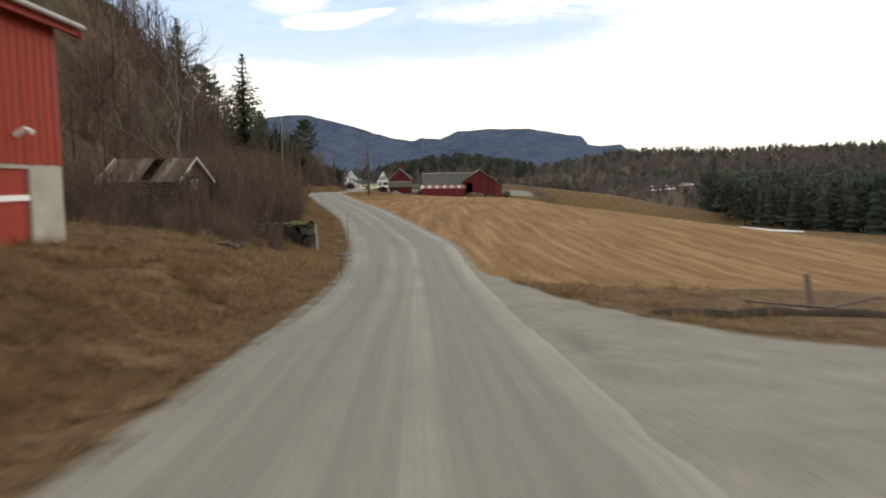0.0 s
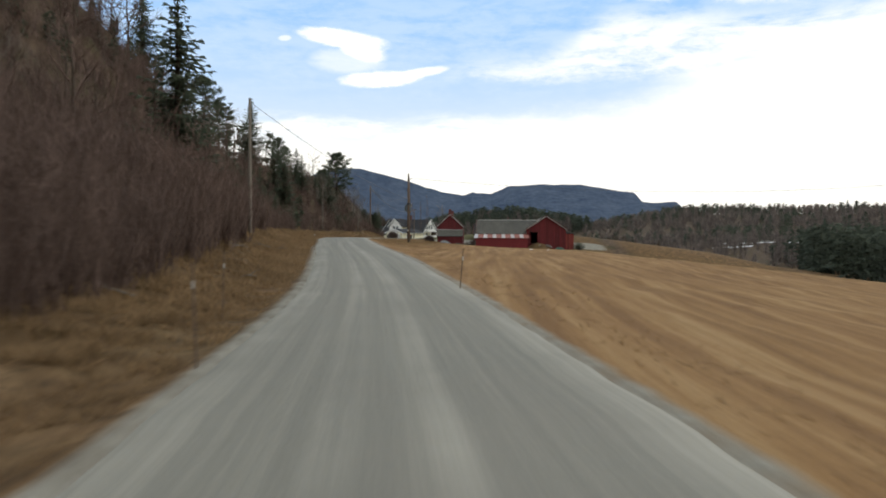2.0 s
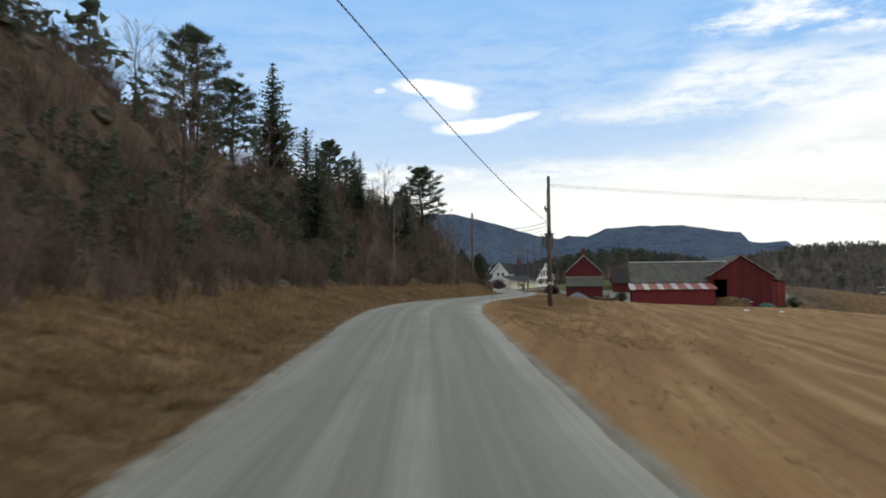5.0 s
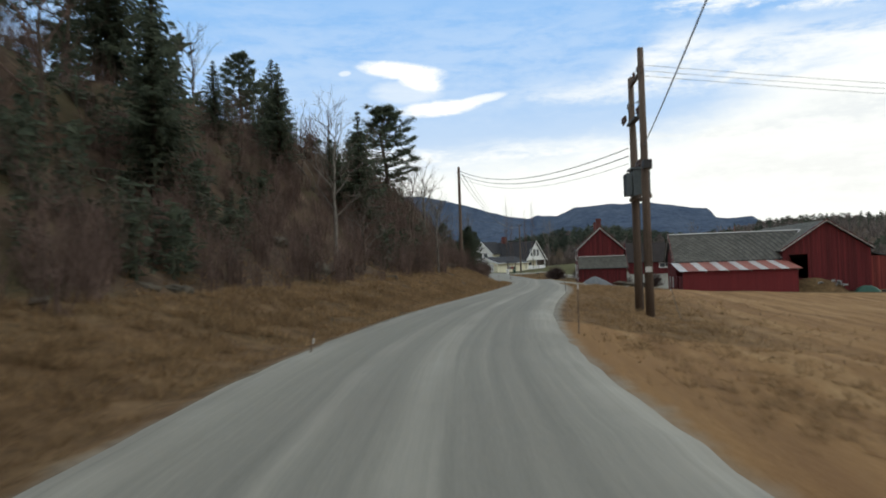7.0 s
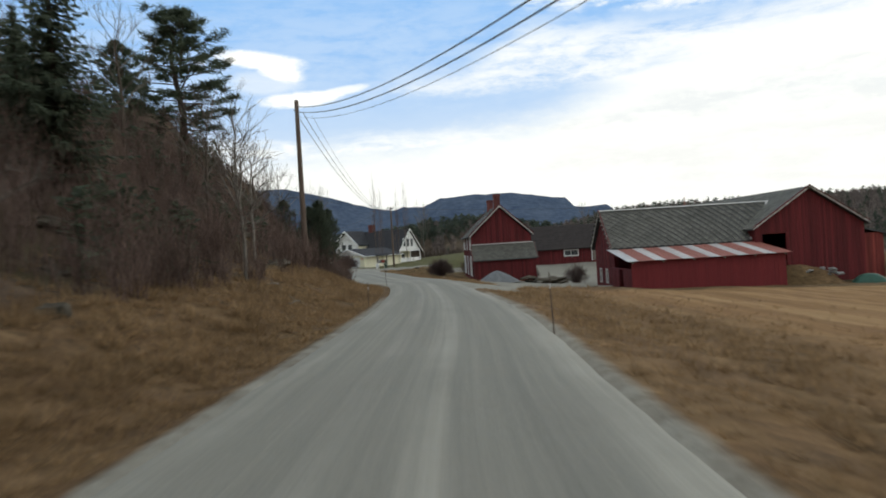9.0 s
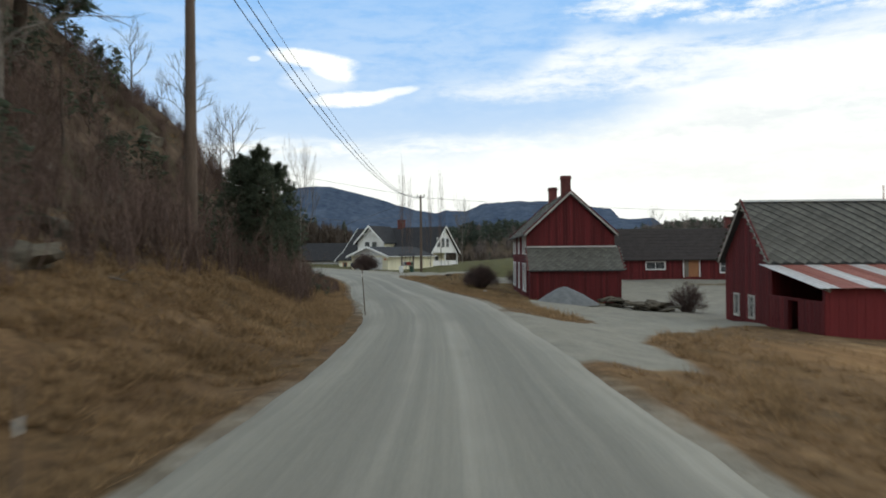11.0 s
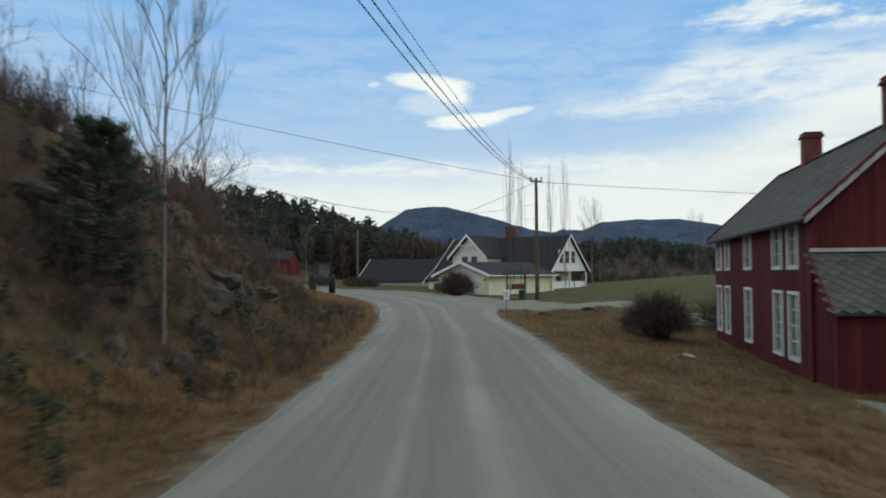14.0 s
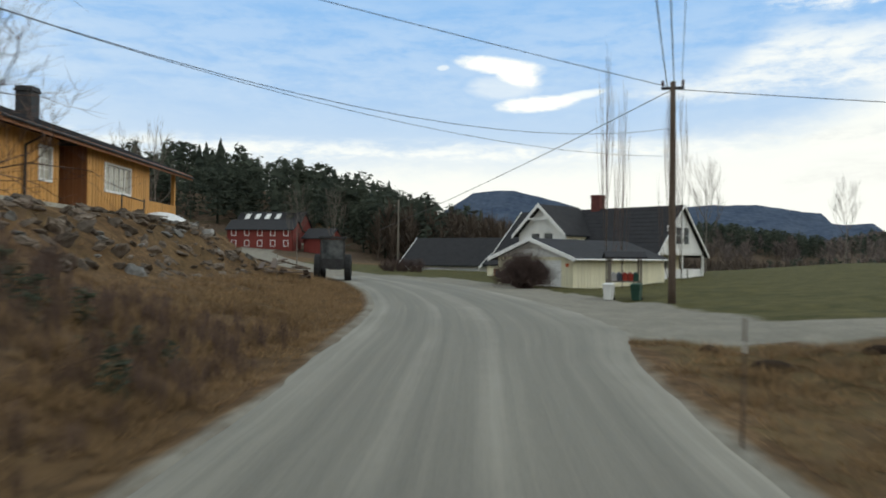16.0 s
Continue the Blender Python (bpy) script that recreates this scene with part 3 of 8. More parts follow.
def ground_z(x, y):
    cx, rz = float(road_x(y)), float(road_z(y))
    off = x - cx
    HALF = float(road_half(y))
    if off >= 0:
        d = off - HALF
        g = lerp(d, [-3, -0.3, 0.0, 0.6, 1.5, 3.5, 8, 11, 16, 25, 33, 38, 46, 60, 90, 150], [0.12, 0.10, 0.02, 0.10, 0.30, 0.66, 1.10, 1.30, 1.62, 2.0, 2.2, 2.7, 5, 8, 11, 13.5])
        g *= 1.0 if d < 0.3 else lerp(y, [-20, 16, 22, 34], [0.3, 0.3, 0.35, 1.0]) if d < 30 else 1.0
        # beyond the farm the lawn lies higher and rolls up towards the east
        east = smoothstep(-18, -14, x)
        far = smoothstep(222 + 4 * east, 236 + 14 * east, y) * (1 - smoothstep(300, 360, y))
        lawn = rz - lerp(x, [-60, -24, -18, -13, -6, 5, 25, 60, 90, 120], [-0.75, -0.75, -0.35, 0.05, 0.65, 1.0, 0.3, -4, -10.5, -12])
        lawn = lawn * float(smoothstep(0.5, 4, d)) + 0.02 * (d >= 0) + 0.1 * (d < 0)
        g = g * (1 - far) + lawn * far
        z = rz - g + (0 if d < 0 else min(d / 6, 1) * 0.12 * fbm(x, y, 4.0) + smoothstep(0.4, 1.4, d) * smoothstep(9, 4, d) * smoothstep(108, 124, y) * 0.10 * fbm(x, y, 1.0, 5.1))
    else:
        d = -off - HALF
        verge = lerp(d, [-3, -0.3, 0.0, 0.5, 1.1, 2.2, 3.6, 5, 9, 14], [-0.12, -0.10, -0.02, -0.14, -0.15, 0.2, 0.85, 1.3, 1.95, 2.4])
        verge *= lerp(y, [0, 24, 34, 50, 66, 100, 120, 150, 180, 214, 226, 240, 300], [1.0, 1.0, 0.45, 0.45, 1.0, 0.95, 0.75, 0.75, 1.1, 1.1, 0.55, 0.45, 0.45]) if d > 1.5 else 1
        foot, top = lerp(y, HILL_Y, HILL_FOOT), lerp(y, HILL_Y, HILL_TOP)
        run, upper = lerp(y, HILL_Y, HILL_RUN), lerp(y, HILL_Y, HILL_UPPER)
        u = max(0.0, d - foot)
        s = min(u / run, 1.0)
        rise = top * (s * s * (3 - 2 * s) * 0.55 + s * 0.45) + upper * min(max(0.0, u - run) / 40, 1)
        rough_ = min(d / 5, 1) * 0.15 * fbm(x, y, 3.0) + smoothstep(0.5, 1.8, d) * 0.10 * fbm(x, y, 0.95, 2.2)
        crag = min(u / 4, 1.0) * min(0.15 + top / 9, 1.0) * (1.1 * fbm(x, y, 6.0, 3.1) + 0.45 * fbm(x, y, 1.9, 7.7))
        z = rz + verge + rise + (0 if d < 0.4 else rough_ + crag)
    # filled shelf in front of the ochre house
    if x < -28 and 224 < y < 270:
        e, s = (x + 44.2) * 0.96 + (y - 238.6) * 0.28, (y - 238.6) * 0.96 - (x + 44.2) * 0.28
        f = smoothstep(5.4 + 0.6 * fbm(x, y, 2.5), 1.0, e) * smoothstep(-13, -5, s) * smoothstep(19.5, 15, s)
        z += (2.72 - z) * f + 0.22 * f * (1 - f) * 4 * fbm(x, y, 1.4)
    # far land: a valley floor, wooded slopes beyond it, a hill behind the village
    if y > 300 or x > 60:
        far = smoothstep(310, 520, y)
        z = z * (1 - far) + far * -9.0
        r = math.hypot(x, y - 100)
        z += 40 * smoothstep(480, 1350, r) * (0.3 + 0.7 * smoothstep(0.1, 0.26, x / max(y, 1.0)) if y > 200 else 1.0) + 20 * smoothstep(240, 520, x) * smoothstep(760, 560, y)
        z += 6 * smoothstep(335, 560, r + 100) * smoothstep(60, 190, x)
    z += 26 * math.exp(-(((x + 150) / 75) ** 2 + ((y - 420) / 80) ** 2))
    z += 22 * math.exp(-(((x - 20) / 90) ** 2 + ((y - 900) / 120) ** 2))
    return float(z)


def cover_at(x, y):
    """How far gravel, lawn, woodland floor and stubble field take over from dry grass."""
    cx = float(road_x(y))
    off = x - cx
    HALF = float(road_half(y))
    gravel = lawn = wood = field = 0.0
    if off > 0:
        d = off - HALF
        # turn-off by the start, farm yard with its drive, farm track, forecourt of the far house
        bound = lerp(d, [0.0, 1.4, 2.2, 3.2, 5.0, 9.0, 24.0], [27.0, 19.0, 16.4, 14.8, 13.4, 12.2, 9.0])
        gravel = max(gravel, smoothstep(bound + 1.1, bound - 1.1, y) * smoothstep(-14, -8, y) * smoothstep(26, 22, d))
        if 176 < y < 236:
            west = lerp(y, [186.2, 188, 189.6, 194, 200, 207, 213, 214], [-17.4, -14.6, -13.5, -13.4, -14.3, -13.9, -13.6, -6.8])
            east = lerp(y, [176, 178, 183.7, 187.1, 190.2, 196.5, 200, 201], [-16.0, -13.8, -13.5, -12.3, -10.5, -7.3, -5.0, 28])
            gravel = max(gravel, smoothstep(west - 0.5, west + 0.5, x) * smoothstep(east + 0.5, east - 0.5, x) * smoothstep(176, 178, y) * smoothstep(236, 233, y))
        track = float(smoothstep(2.6, 1.6, abs(y - (235.9 + 0.035 * (x + 12) + 0.002 * (x + 12) ** 2)))) * float(smoothstep(34, 26, x))
        mouth = float(smoothstep(7.0, 3.5, d)) * float(smoothstep(231.8, 234.4, y)) * float(smoothstep(262, 256, y))
        court = float(smoothstep(4.5, 3, abs(d - 2))) * float(smoothstep(240, 246, y)) * float(smoothstep(285, 270, y))
        gravel = max(gravel, track, mouth * float(smoothstep(251, 245, y)), court * 0.9)
        lawn = float(smoothstep(236.5, 238.5, y)) * float(smoothstep(320, 300, y)) * float(smoothstep(26, 12, x))
        if 200 < y < 238 and d > 0.4:
            lawn = max(lawn, 0.42 * smoothstep(202, 210, y))
        if y < 200:
            field = (0.8 + 0.2 * smoothstep(3, 10, d) if y > 112 else 1.0) * smoothstep(-0.8, 0.1, d) * (0.35 + 0.65 * smoothstep(52, 34, d)) * smoothstep(20, 26, y) * smoothstep(197, 184, y)
            if y > 138:
                field *= 0.55 + 0.45 * smoothstep(4, 16, d)
        if d > 55 or y > 320:
            wood = smoothstep(350, 400, math.hypot(x, y)) * 0.8 if x > 35 else 0.8
            field = max(field, 0.4 * (1 - wood)) if y < 340 else 0.0
    else:
        d = -off - HALF
        foot = float(lerp(y, HILL_Y, HILL_FOOT))
        wood = float(smoothstep(foot - 1.5, foot + 1.5, d))
        wood *= 1 - 0.5 * smoothstep(216, 228, y)
        wood = max(wood, 0.9 * smoothstep(-4.4, -5.8, x) * smoothstep(25.0, 27.5, y) * smoothstep(41, 38, y))
        if 228 < y < 264:
            e = (x + 44.2) * 0.96 + (y - 238.6) * 0.28
            wood, gravel = 0.0, 0.22 * smoothstep(5.6, 4.4, e) * smoothstep(228, 233, y) * smoothstep(262, 255, y)
        if y > 275:
            wood = float(smoothstep(4, 10, d))
    # thrown-up grit along both edges of the road
    gravel = max(gravel, 0.62 * smoothstep(0.55, 0.0, d))
    return gravel, lawn, wood, field


def build_ground():
    left = [-3000, -1800, -1000, -600, -400, -300, -230, -180, -140, -115, -95, -80, -70, -62, -55, -49, -44, -40, -36.5, -33.5, -31, -29] + list(np.arange(-27, -8, 1.0)) + list(np.arange(-8, -2.4, 0.5))
    right = list(np.arange(2.5, 9, 0.5)) + list(np.arange(9, 40, 1.2)) + [41, 44, 47, 51, 56, 62, 70, 80, 95, 115, 140, 170, 210, 260, 330, 420, 540, 700, 900, 1200, 1700, 2400, 3400]
    cols = left + [-2.45, -2.2, -1.2, 0, 1.2, 2.2, 2.45] + right
    ys = [-1500, -700, -350, -180, -110, -80] + list(np.arange(-60, -10, 4.0)) + list(np.arange(-10, 262, 0.6)) + list(np.arange(262, 330, 3.0)) + [333, 340, 350, 362, 376, 392, 410, 430, 455, 485, 520, 560, 610, 670, 740, 820, 920, 1040, 1200, 1400, 1700, 2100, 2700, 3500, 4800]
    V, C, D = [], [], []
    for y in ys:
        cx = float(road_x(y))
        for o in cols:
            x = cx + o
            V.append((x, y, ground_z(x, y)))
            g, l, w, f = cover_at(x, y)
            C.append((g, l, w, 1.0))
            D.append(f)
    n = len(cols)
    F = [(i * n + j, i * n + j + 1, (i + 1) * n + j + 1, (i + 1) * n + j) for i in range(len(ys) - 1) for j in range(n - 1)]
    me = bpy.data.meshes.new("ground")
    me.from_pydata(V, [], F)
    me.materials.append(M_GROUND)
    a = me.color_attributes.new("cover", "FLOAT_COLOR", "POINT")
    a.data.foreach_set("color", np.array(C, np.float32).ravel())
    b = me.attributes.new("field", "FLOAT", "POINT")
    b.data.foreach_set("value", np.array(D, np.float32))
    me.polygons.foreach_set("use_smooth", [True] * len(me.polygons))
    tagged(new("ground", me), "dry brown grass land with stubble field, lawn and wooded slope", "ground", kind="structure")


def build_road():
    ys = np.arange(-60, 318, 0.75)
    us = np.linspace(-1, 1, 15)
    V, UV = [], []
    for y in ys:
        cx, rz = float(road_x(y)), float(road_z(y))
        HALF = float(road_half(y))
        wl = HALF + 0.07 * fbm(3, y, 5.0, 1.0) + 0.06 * fbm(9, y, 0.9, 2.0)
        wr = HALF + 0.07 * fbm(5, y, 5.0, 4.0) + 0.06 * fbm(2, y, 0.9, 6.0)
        if y > 228:
            wr += 1.2 * float(smoothstep(228, 236, y))
        for u in us:
            x = cx + u * (wl if u < 0 else wr)
            crown = 0.035 * (1 - u * u) - 0.012 * math.exp(-((abs(u) - 0.42) / 0.14) ** 2)
            edge = -0.10 if abs(u) > 0.99 else 0.0
            V.append((x, y, rz + 0.02 + crown + edge + 0.012 * fbm(x, y, 1.2)))
            UV.append((u * 0.5 + 0.5, y * 0.1))
    n = len(us)
    F = [(i * n + j, i * n + j + 1, (i + 1) * n + j + 1, (i + 1) * n + j) for i in range(len(ys) - 1) for j in range(n - 1)]
    me = bpy.data.meshes.new("road")
    me.from_pydata(V, [], F)
    me.materials.append(M_ROAD)
    uvl = me.uv_layers.new(name="UVMap")
    idx = np.array([l.vertex_index for l in me.loops])
    uvl.data.foreach_set("uv", np.array(UV, np.float32)[idx].ravel())
    me.polygons.foreach_set("use_smooth", [True] * len(me.polygons))
    tagged(new("road", me), "narrow grey gravel road with pale wheel tracks", "road", kind="structure")


build_ground()
build_road()


# ---------- far hills ----------
def build_mountains():
    """A long range: an uneven skyline swept back and forth in depth, with gullies."""
    prof_x = [-4200, -3000, -2200, -1600, -1270, -1150, -1030, -900, -780, -520, -310, -160, -110, 0, 98, 310, 520, 740, 845, 885, 1010, 1088, 1105, 1250, 1350, 1500, 1610, 2100, 3000, 4200]
    prof_z = [180, 220, 190, 170, 235, 310, 380, 396, 390, 325, 255, 232, 250, 238, 286, 298, 296, 262, 250, 194, 190, 197, 152, 126, 116, 154, 112, 110, 150, 120]
    xs = np.arange(-4200, 4200, 22.0)
    depth = [(-900, 0.02), (-700, 0.18), (-480, 0.42), (-280, 0.66), (-120, 0.86), (-40, 0.96), (0, 1.0), (250, 0.6), (450, 0.1)]
    V = []
    for dy, k in depth:
        for x in xs:
            top = np.interp(x, prof_x, prof_z) + 5 * noise.fractal((x / 70, 1.7, 0), 1.0, 2.0, 3)
            z = -20 + (top + 20) * k
            if 0.05 < k < 0.99:
                z += 26 * noise.fractal((x / 260, dy / 150, 5.0), 1.0, 2.0, 4) * (1 - k * 0.6)
            V.append((x, 4500 + dy, z))
    n = len(xs)
    F = [(i * n + j, i * n + j + 1, (i + 1) * n + j + 1, (i + 1) * n + j) for i in range(len(depth) - 1) for j in range(n - 1)]
    me = bpy.data.meshes.new("mountain_backdrop")
    me.from_pydata(V, [], F)
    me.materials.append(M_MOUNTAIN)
    tagged(new("mountain_backdrop", me), "mountain range with flat tops and a cliff, haze blue in its colour", "backdrop", kind="structure")


build_mountains()


def build_round_hill():
    """A small rounded wooded hill beyond the valley."""
    V, n, r = [], 36, 10
    for j in range(r):
        for i in range(n):
            a, q = 2 * math.pi * i / n, j / (r - 1)
            k = 1 + 0.15 * noise.noise((math.cos(a), math.sin(a), 3.0))
            x, y = 95 * q * k * math.cos(a), 95 * q * k * math.sin(a)
            V.append((x, y, 58 * math.cos(q * 1.45) ** 1.2 + 2.0 * noise.fractal((x / 14, y / 14, 1), 1.0, 2.0, 3)))
    F = [(j * n + i, j * n + (i + 1) % n, (j + 1) * n + (i + 1) % n, (j + 1) * n + i) for j in range(r - 1) for i in range(n)]
    mb = Mesh()
    mb.add(V, F)
    ob = solo("hill_backdrop", mb, M_FAR_WOOD, "small rounded wooded hill beyond the valley", "backdrop", kind="structure", smooth=True)
    ob.matrix_basis = pose(488, 1521, -4)


build_round_hill()


# ---------- buildings: shared pieces ----------
def wall_frame(p0, p1):
    """Along the wall is x, inwards is y; walls run counter-clockwise round their house."""
    return pose(p0[0], p0[1], 0, 0, 0, math.degrees(math.atan2(p1[1] - p0[1], p1[0] - p0[0])))


def wall(parent, p0, p1, z0, z1, material, openings=(), gable=None, thick=0.16, clad=None, board=0.17, board_material=None, name="wall"):
    """A wall with real openings (u0, u1, z0, z1) and, on request, a gable (u of apex, z of apex) and upright cladding boards."""
    m = wall_frame(p0, p1)
    n = math.hypot(p1[0] - p0[0], p1[1] - p0[1])
    us = sorted({0, n, *[u for o in openings for u in o[:2]]})
    zs = sorted({z0, z1, *[z for o in openings for z in o[2:]]})
    mb = Mesh()
    for a, b in zip(us, us[1:]):
        for c, d in zip(zs, zs[1:]):
            if not any(o[0] <= (a + b) / 2 <= o[1] and o[2] <= (c + d) / 2 <= o[3] for o in openings):
                mb.box(a, b, 0, thick, c, d)
    if gable:
        mb.prism([(0, 0, z1), (n, 0, z1), (gable[0], 0, gable[1])], (0, 0, 0), (0, thick, 0))
    w = part(name, mb, material, parent, at=m)
    if clad:
        joined = Mesh()
        k, count = 0, max(1, round(n / board))
        for i in range(count):
            a, b = n * i / count + 0.004, n * (i + 1) / count - 0.004
            mid = (a + b) / 2
            top = z1
            if gable:
                g = gable[0]
                top = z1 + (gable[1] - z1) * (mid / g if mid < g else (n - mid) / (n - g)) - 0.03
            cuts = sorted((o[2], o[3]) for o in openings if o[0] - 0.02 < mid < o[1] + 0.02)
            lo, spans = z0, []
            for c, d in cuts:
                spans.append((lo, c))
                lo = d
            spans.append((lo, top))
            out = 0.022 + 0.012 * (i % 2) + random.uniform(0, 0.004)
            for c, d in spans:
                if d - c > 0.05:
                    one = joined if clad == "joined" else Mesh()
                    e = random.uniform(-0.02, 0.01) if c == z0 else 0
                    one.box(a, b, -out, -0.001, c + e, d)
                    if clad != "joined":
                        part("board", one, board_material or material, w)
                        k += 1
        if clad == "joined":
            tagged(part("cladding", joined, board_material or material, w), kind="stuff")
    return w


def window(parent, p0, p1, u, z0, z1, width, paint, cols=2, rows=3, casing=0.09, depth=0.06, glass=None):
    """A casement: casing round the opening, pane set back, muntins across it."""
    m = wall_frame(p0, p1)
    a, b = u - width / 2, u + width / 2
    mb = Mesh()
    o = -0.055
    mb.box(a - casing, a, o, depth, z0 - casing, z1 + casing)
    mb.box(b, b + casing, o, depth, z0 - casing, z1 + casing)
    mb.box(a, b, o, depth, z1, z1 + casing)
    mb.box(a, b, o - 0.03, depth, z0 - casing, z0)
    w = part("window", mb, paint, parent, at=m)
    g = Mesh()
    g.box(a, b, depth - 0.012, depth, z0, z1)
    part("pane", g, glass or M_GLASS, w)
    s = Mesh()
    for i in range(cols + 1):
        x = a + (b - a) * i / cols
        s.box(max(a, x - 0.025), min(b, x + 0.025), depth - 0.045, depth - 0.014, z0, z1)
    for j in range(rows + 1):
        z = z0 + (z1 - z0) * j / rows
        t = 0.03 if j in (0, rows) else 0.016
        s.box(a + 0.026, b - 0.026, depth - 0.042, depth - 0.016, max(z0, z - t), min(z1, z + t))
    part("sash", s, paint, w)
    return w


def roof_slab(parent, ridge0, ridge1, eave1, eave0, material, thick=0.12, name="roof", label=""):
    mb = Mesh()
    mb.prism([ridge0, ridge1, eave1, eave0], (0, 0, 0), (0, 0, -thick))
    return part(name, mb, material, parent, label)


def slates(owner, ridge0, ridge1, eave1, eave0, size, material, pieces=True, limit=300, name="slate"):
    """Diamond slates laid in overlapping courses over a roof slope."""
    r0, r1, e1, e0 = (np.array(p, float) for p in (ridge0, ridge1, eave1, eave0))
    length = np.linalg.norm(e1 - e0)
    rise = np.linalg.norm(r0 - e0)
    nrm = np.cross(e1 - e0, r0 - e0)
    nrm /= np.linalg.norm(nrm)
    if nrm[2] < 0:
        nrm = -nrm
    rows, cols = max(2, int(rise / (size * 0.5))), max(2, int(length / size))
    joined, made = Mesh(), 0
    ud, vd = (e1 - e0) / length, (r0 - e0) / rise
    h = size * 0.52
    shape = Mesh()
    c = [-h * 0.95 * vd, h * ud, h * 0.95 * vd, -h * ud]
    tip = [0.032, 0.020, 0.004, 0.020]
    top = [c[i] + nrm * (tip[i] + 0.014) for i in range(4)]
    low = [c[i] + nrm * tip[i] for i in range(4)]
    shape.add(top + low, [(0, 1, 2, 3), (7, 6, 5, 4), (0, 4, 5, 1), (1, 5, 6, 2), (2, 6, 7, 3), (3, 7, 4, 0)])
    proto = shape.data(name, material)
    base = np.vstack(shape.v)
    faces = list(shape.f)
    for j in range(rows):
        for i in range(cols + 1):
            u = (i + 0.5 * (j % 2)) / cols
            if u > 1.001:
                continue
            v = (j + 0.35) / rows
            lo, hi = e0 + (e1 - e0) * u, r0 + (r1 - r0) * u
            p = lo + (hi - lo) * v + nrm * random.uniform(0.0, 0.006)
            if pieces and made < limit:
                ob = new(name, proto)
                ob.parent, ob.matrix_basis = owner, Matrix.Translation(p)
                made += 1
            else:
                joined.add(base + p, faces)
    if joined.n:
        tagged(part("slate_field", joined, material, owner), kind="stuff")


def bargeboard(parent, a, b, paint, depth=0.16, out=(0, 0, 0), thick=0.05, name="bargeboard"):
    mb = Mesh()
    a, b = np.array(a, float) + out, np.array(b, float) + out
    d = (b - a) / np.linalg.norm(b - a)
    side = np.cross(d, (0, 0, 1))
    side = side / np.linalg.norm(side) * thick / 2
    mb.prism([a, b, b - (0, 0, depth), a - (0, 0, depth)], -side, side)
    return part(name, mb, paint, parent)


def chimney(parent, x, y, z0, z1, w=0.62, material=None):
    """Stack of coursed brick with a corbelled cap and a dark flue."""
    mb = Mesh()
    mb.box(x - w / 2, x + w / 2, y - w / 2, y + w / 2, z0, z1 - 0.22)
    c = part("chimney", mb, material or M_BRICK, parent)
    cap = Mesh()
    cap.box(x - w / 2 - 0.06, x + w / 2 + 0.06, y - w / 2 - 0.06, y + w / 2 + 0.06, z1 - 0.22, z1 - 0.12)
    cap.box(x - w / 2 - 0.02, x + w / 2 + 0.02, y - w / 2 - 0.02, y + w / 2 + 0.02, z1 - 0.12, z1)
    part("cap", cap, material or M_BRICK, c)
    fl = Mesh()
    fl.box(x - w / 4, x + w / 4, y - w / 4, y + w / 4, z1, z1 + 0.02)
    part("flue", fl, M_DARK, c)


def stone_base(parent, x0, x1, y0, y1, z0, z1):
    mb = Mesh()
    for a, b, c, d in ((x0, x1, y0, y0 + 0.3), (x0, x1, y1 - 0.3, y1), (x0, x0 + 0.3, y0 + 0.3, y1 - 0.3), (x1 - 0.3, x1, y0 + 0.3, y1 - 0.3)):
        u, along_x = 0.0, (b - a) > (d - c)
        n = (b - a) if along_x else (d - c)
        while u < n - 0.05:
            w = min(random.uniform(0.35, 0.7), n - u)
            e = random.uniform(-0.03, 0.03)
            if along_x:
                mb.box(a + u + 0.01, a + u + w - 0.01, c + e, d + e, z0, z1 - random.uniform(0, 0.04))
            else:
                mb.box(a + e, b + e, c + u + 0.01, c + u + w - 0.01, z0, z1 - random.uniform(0, 0.04))
            u += w
    part("foundation", mb, M_STONE, parent, "rough grey foundation stones")


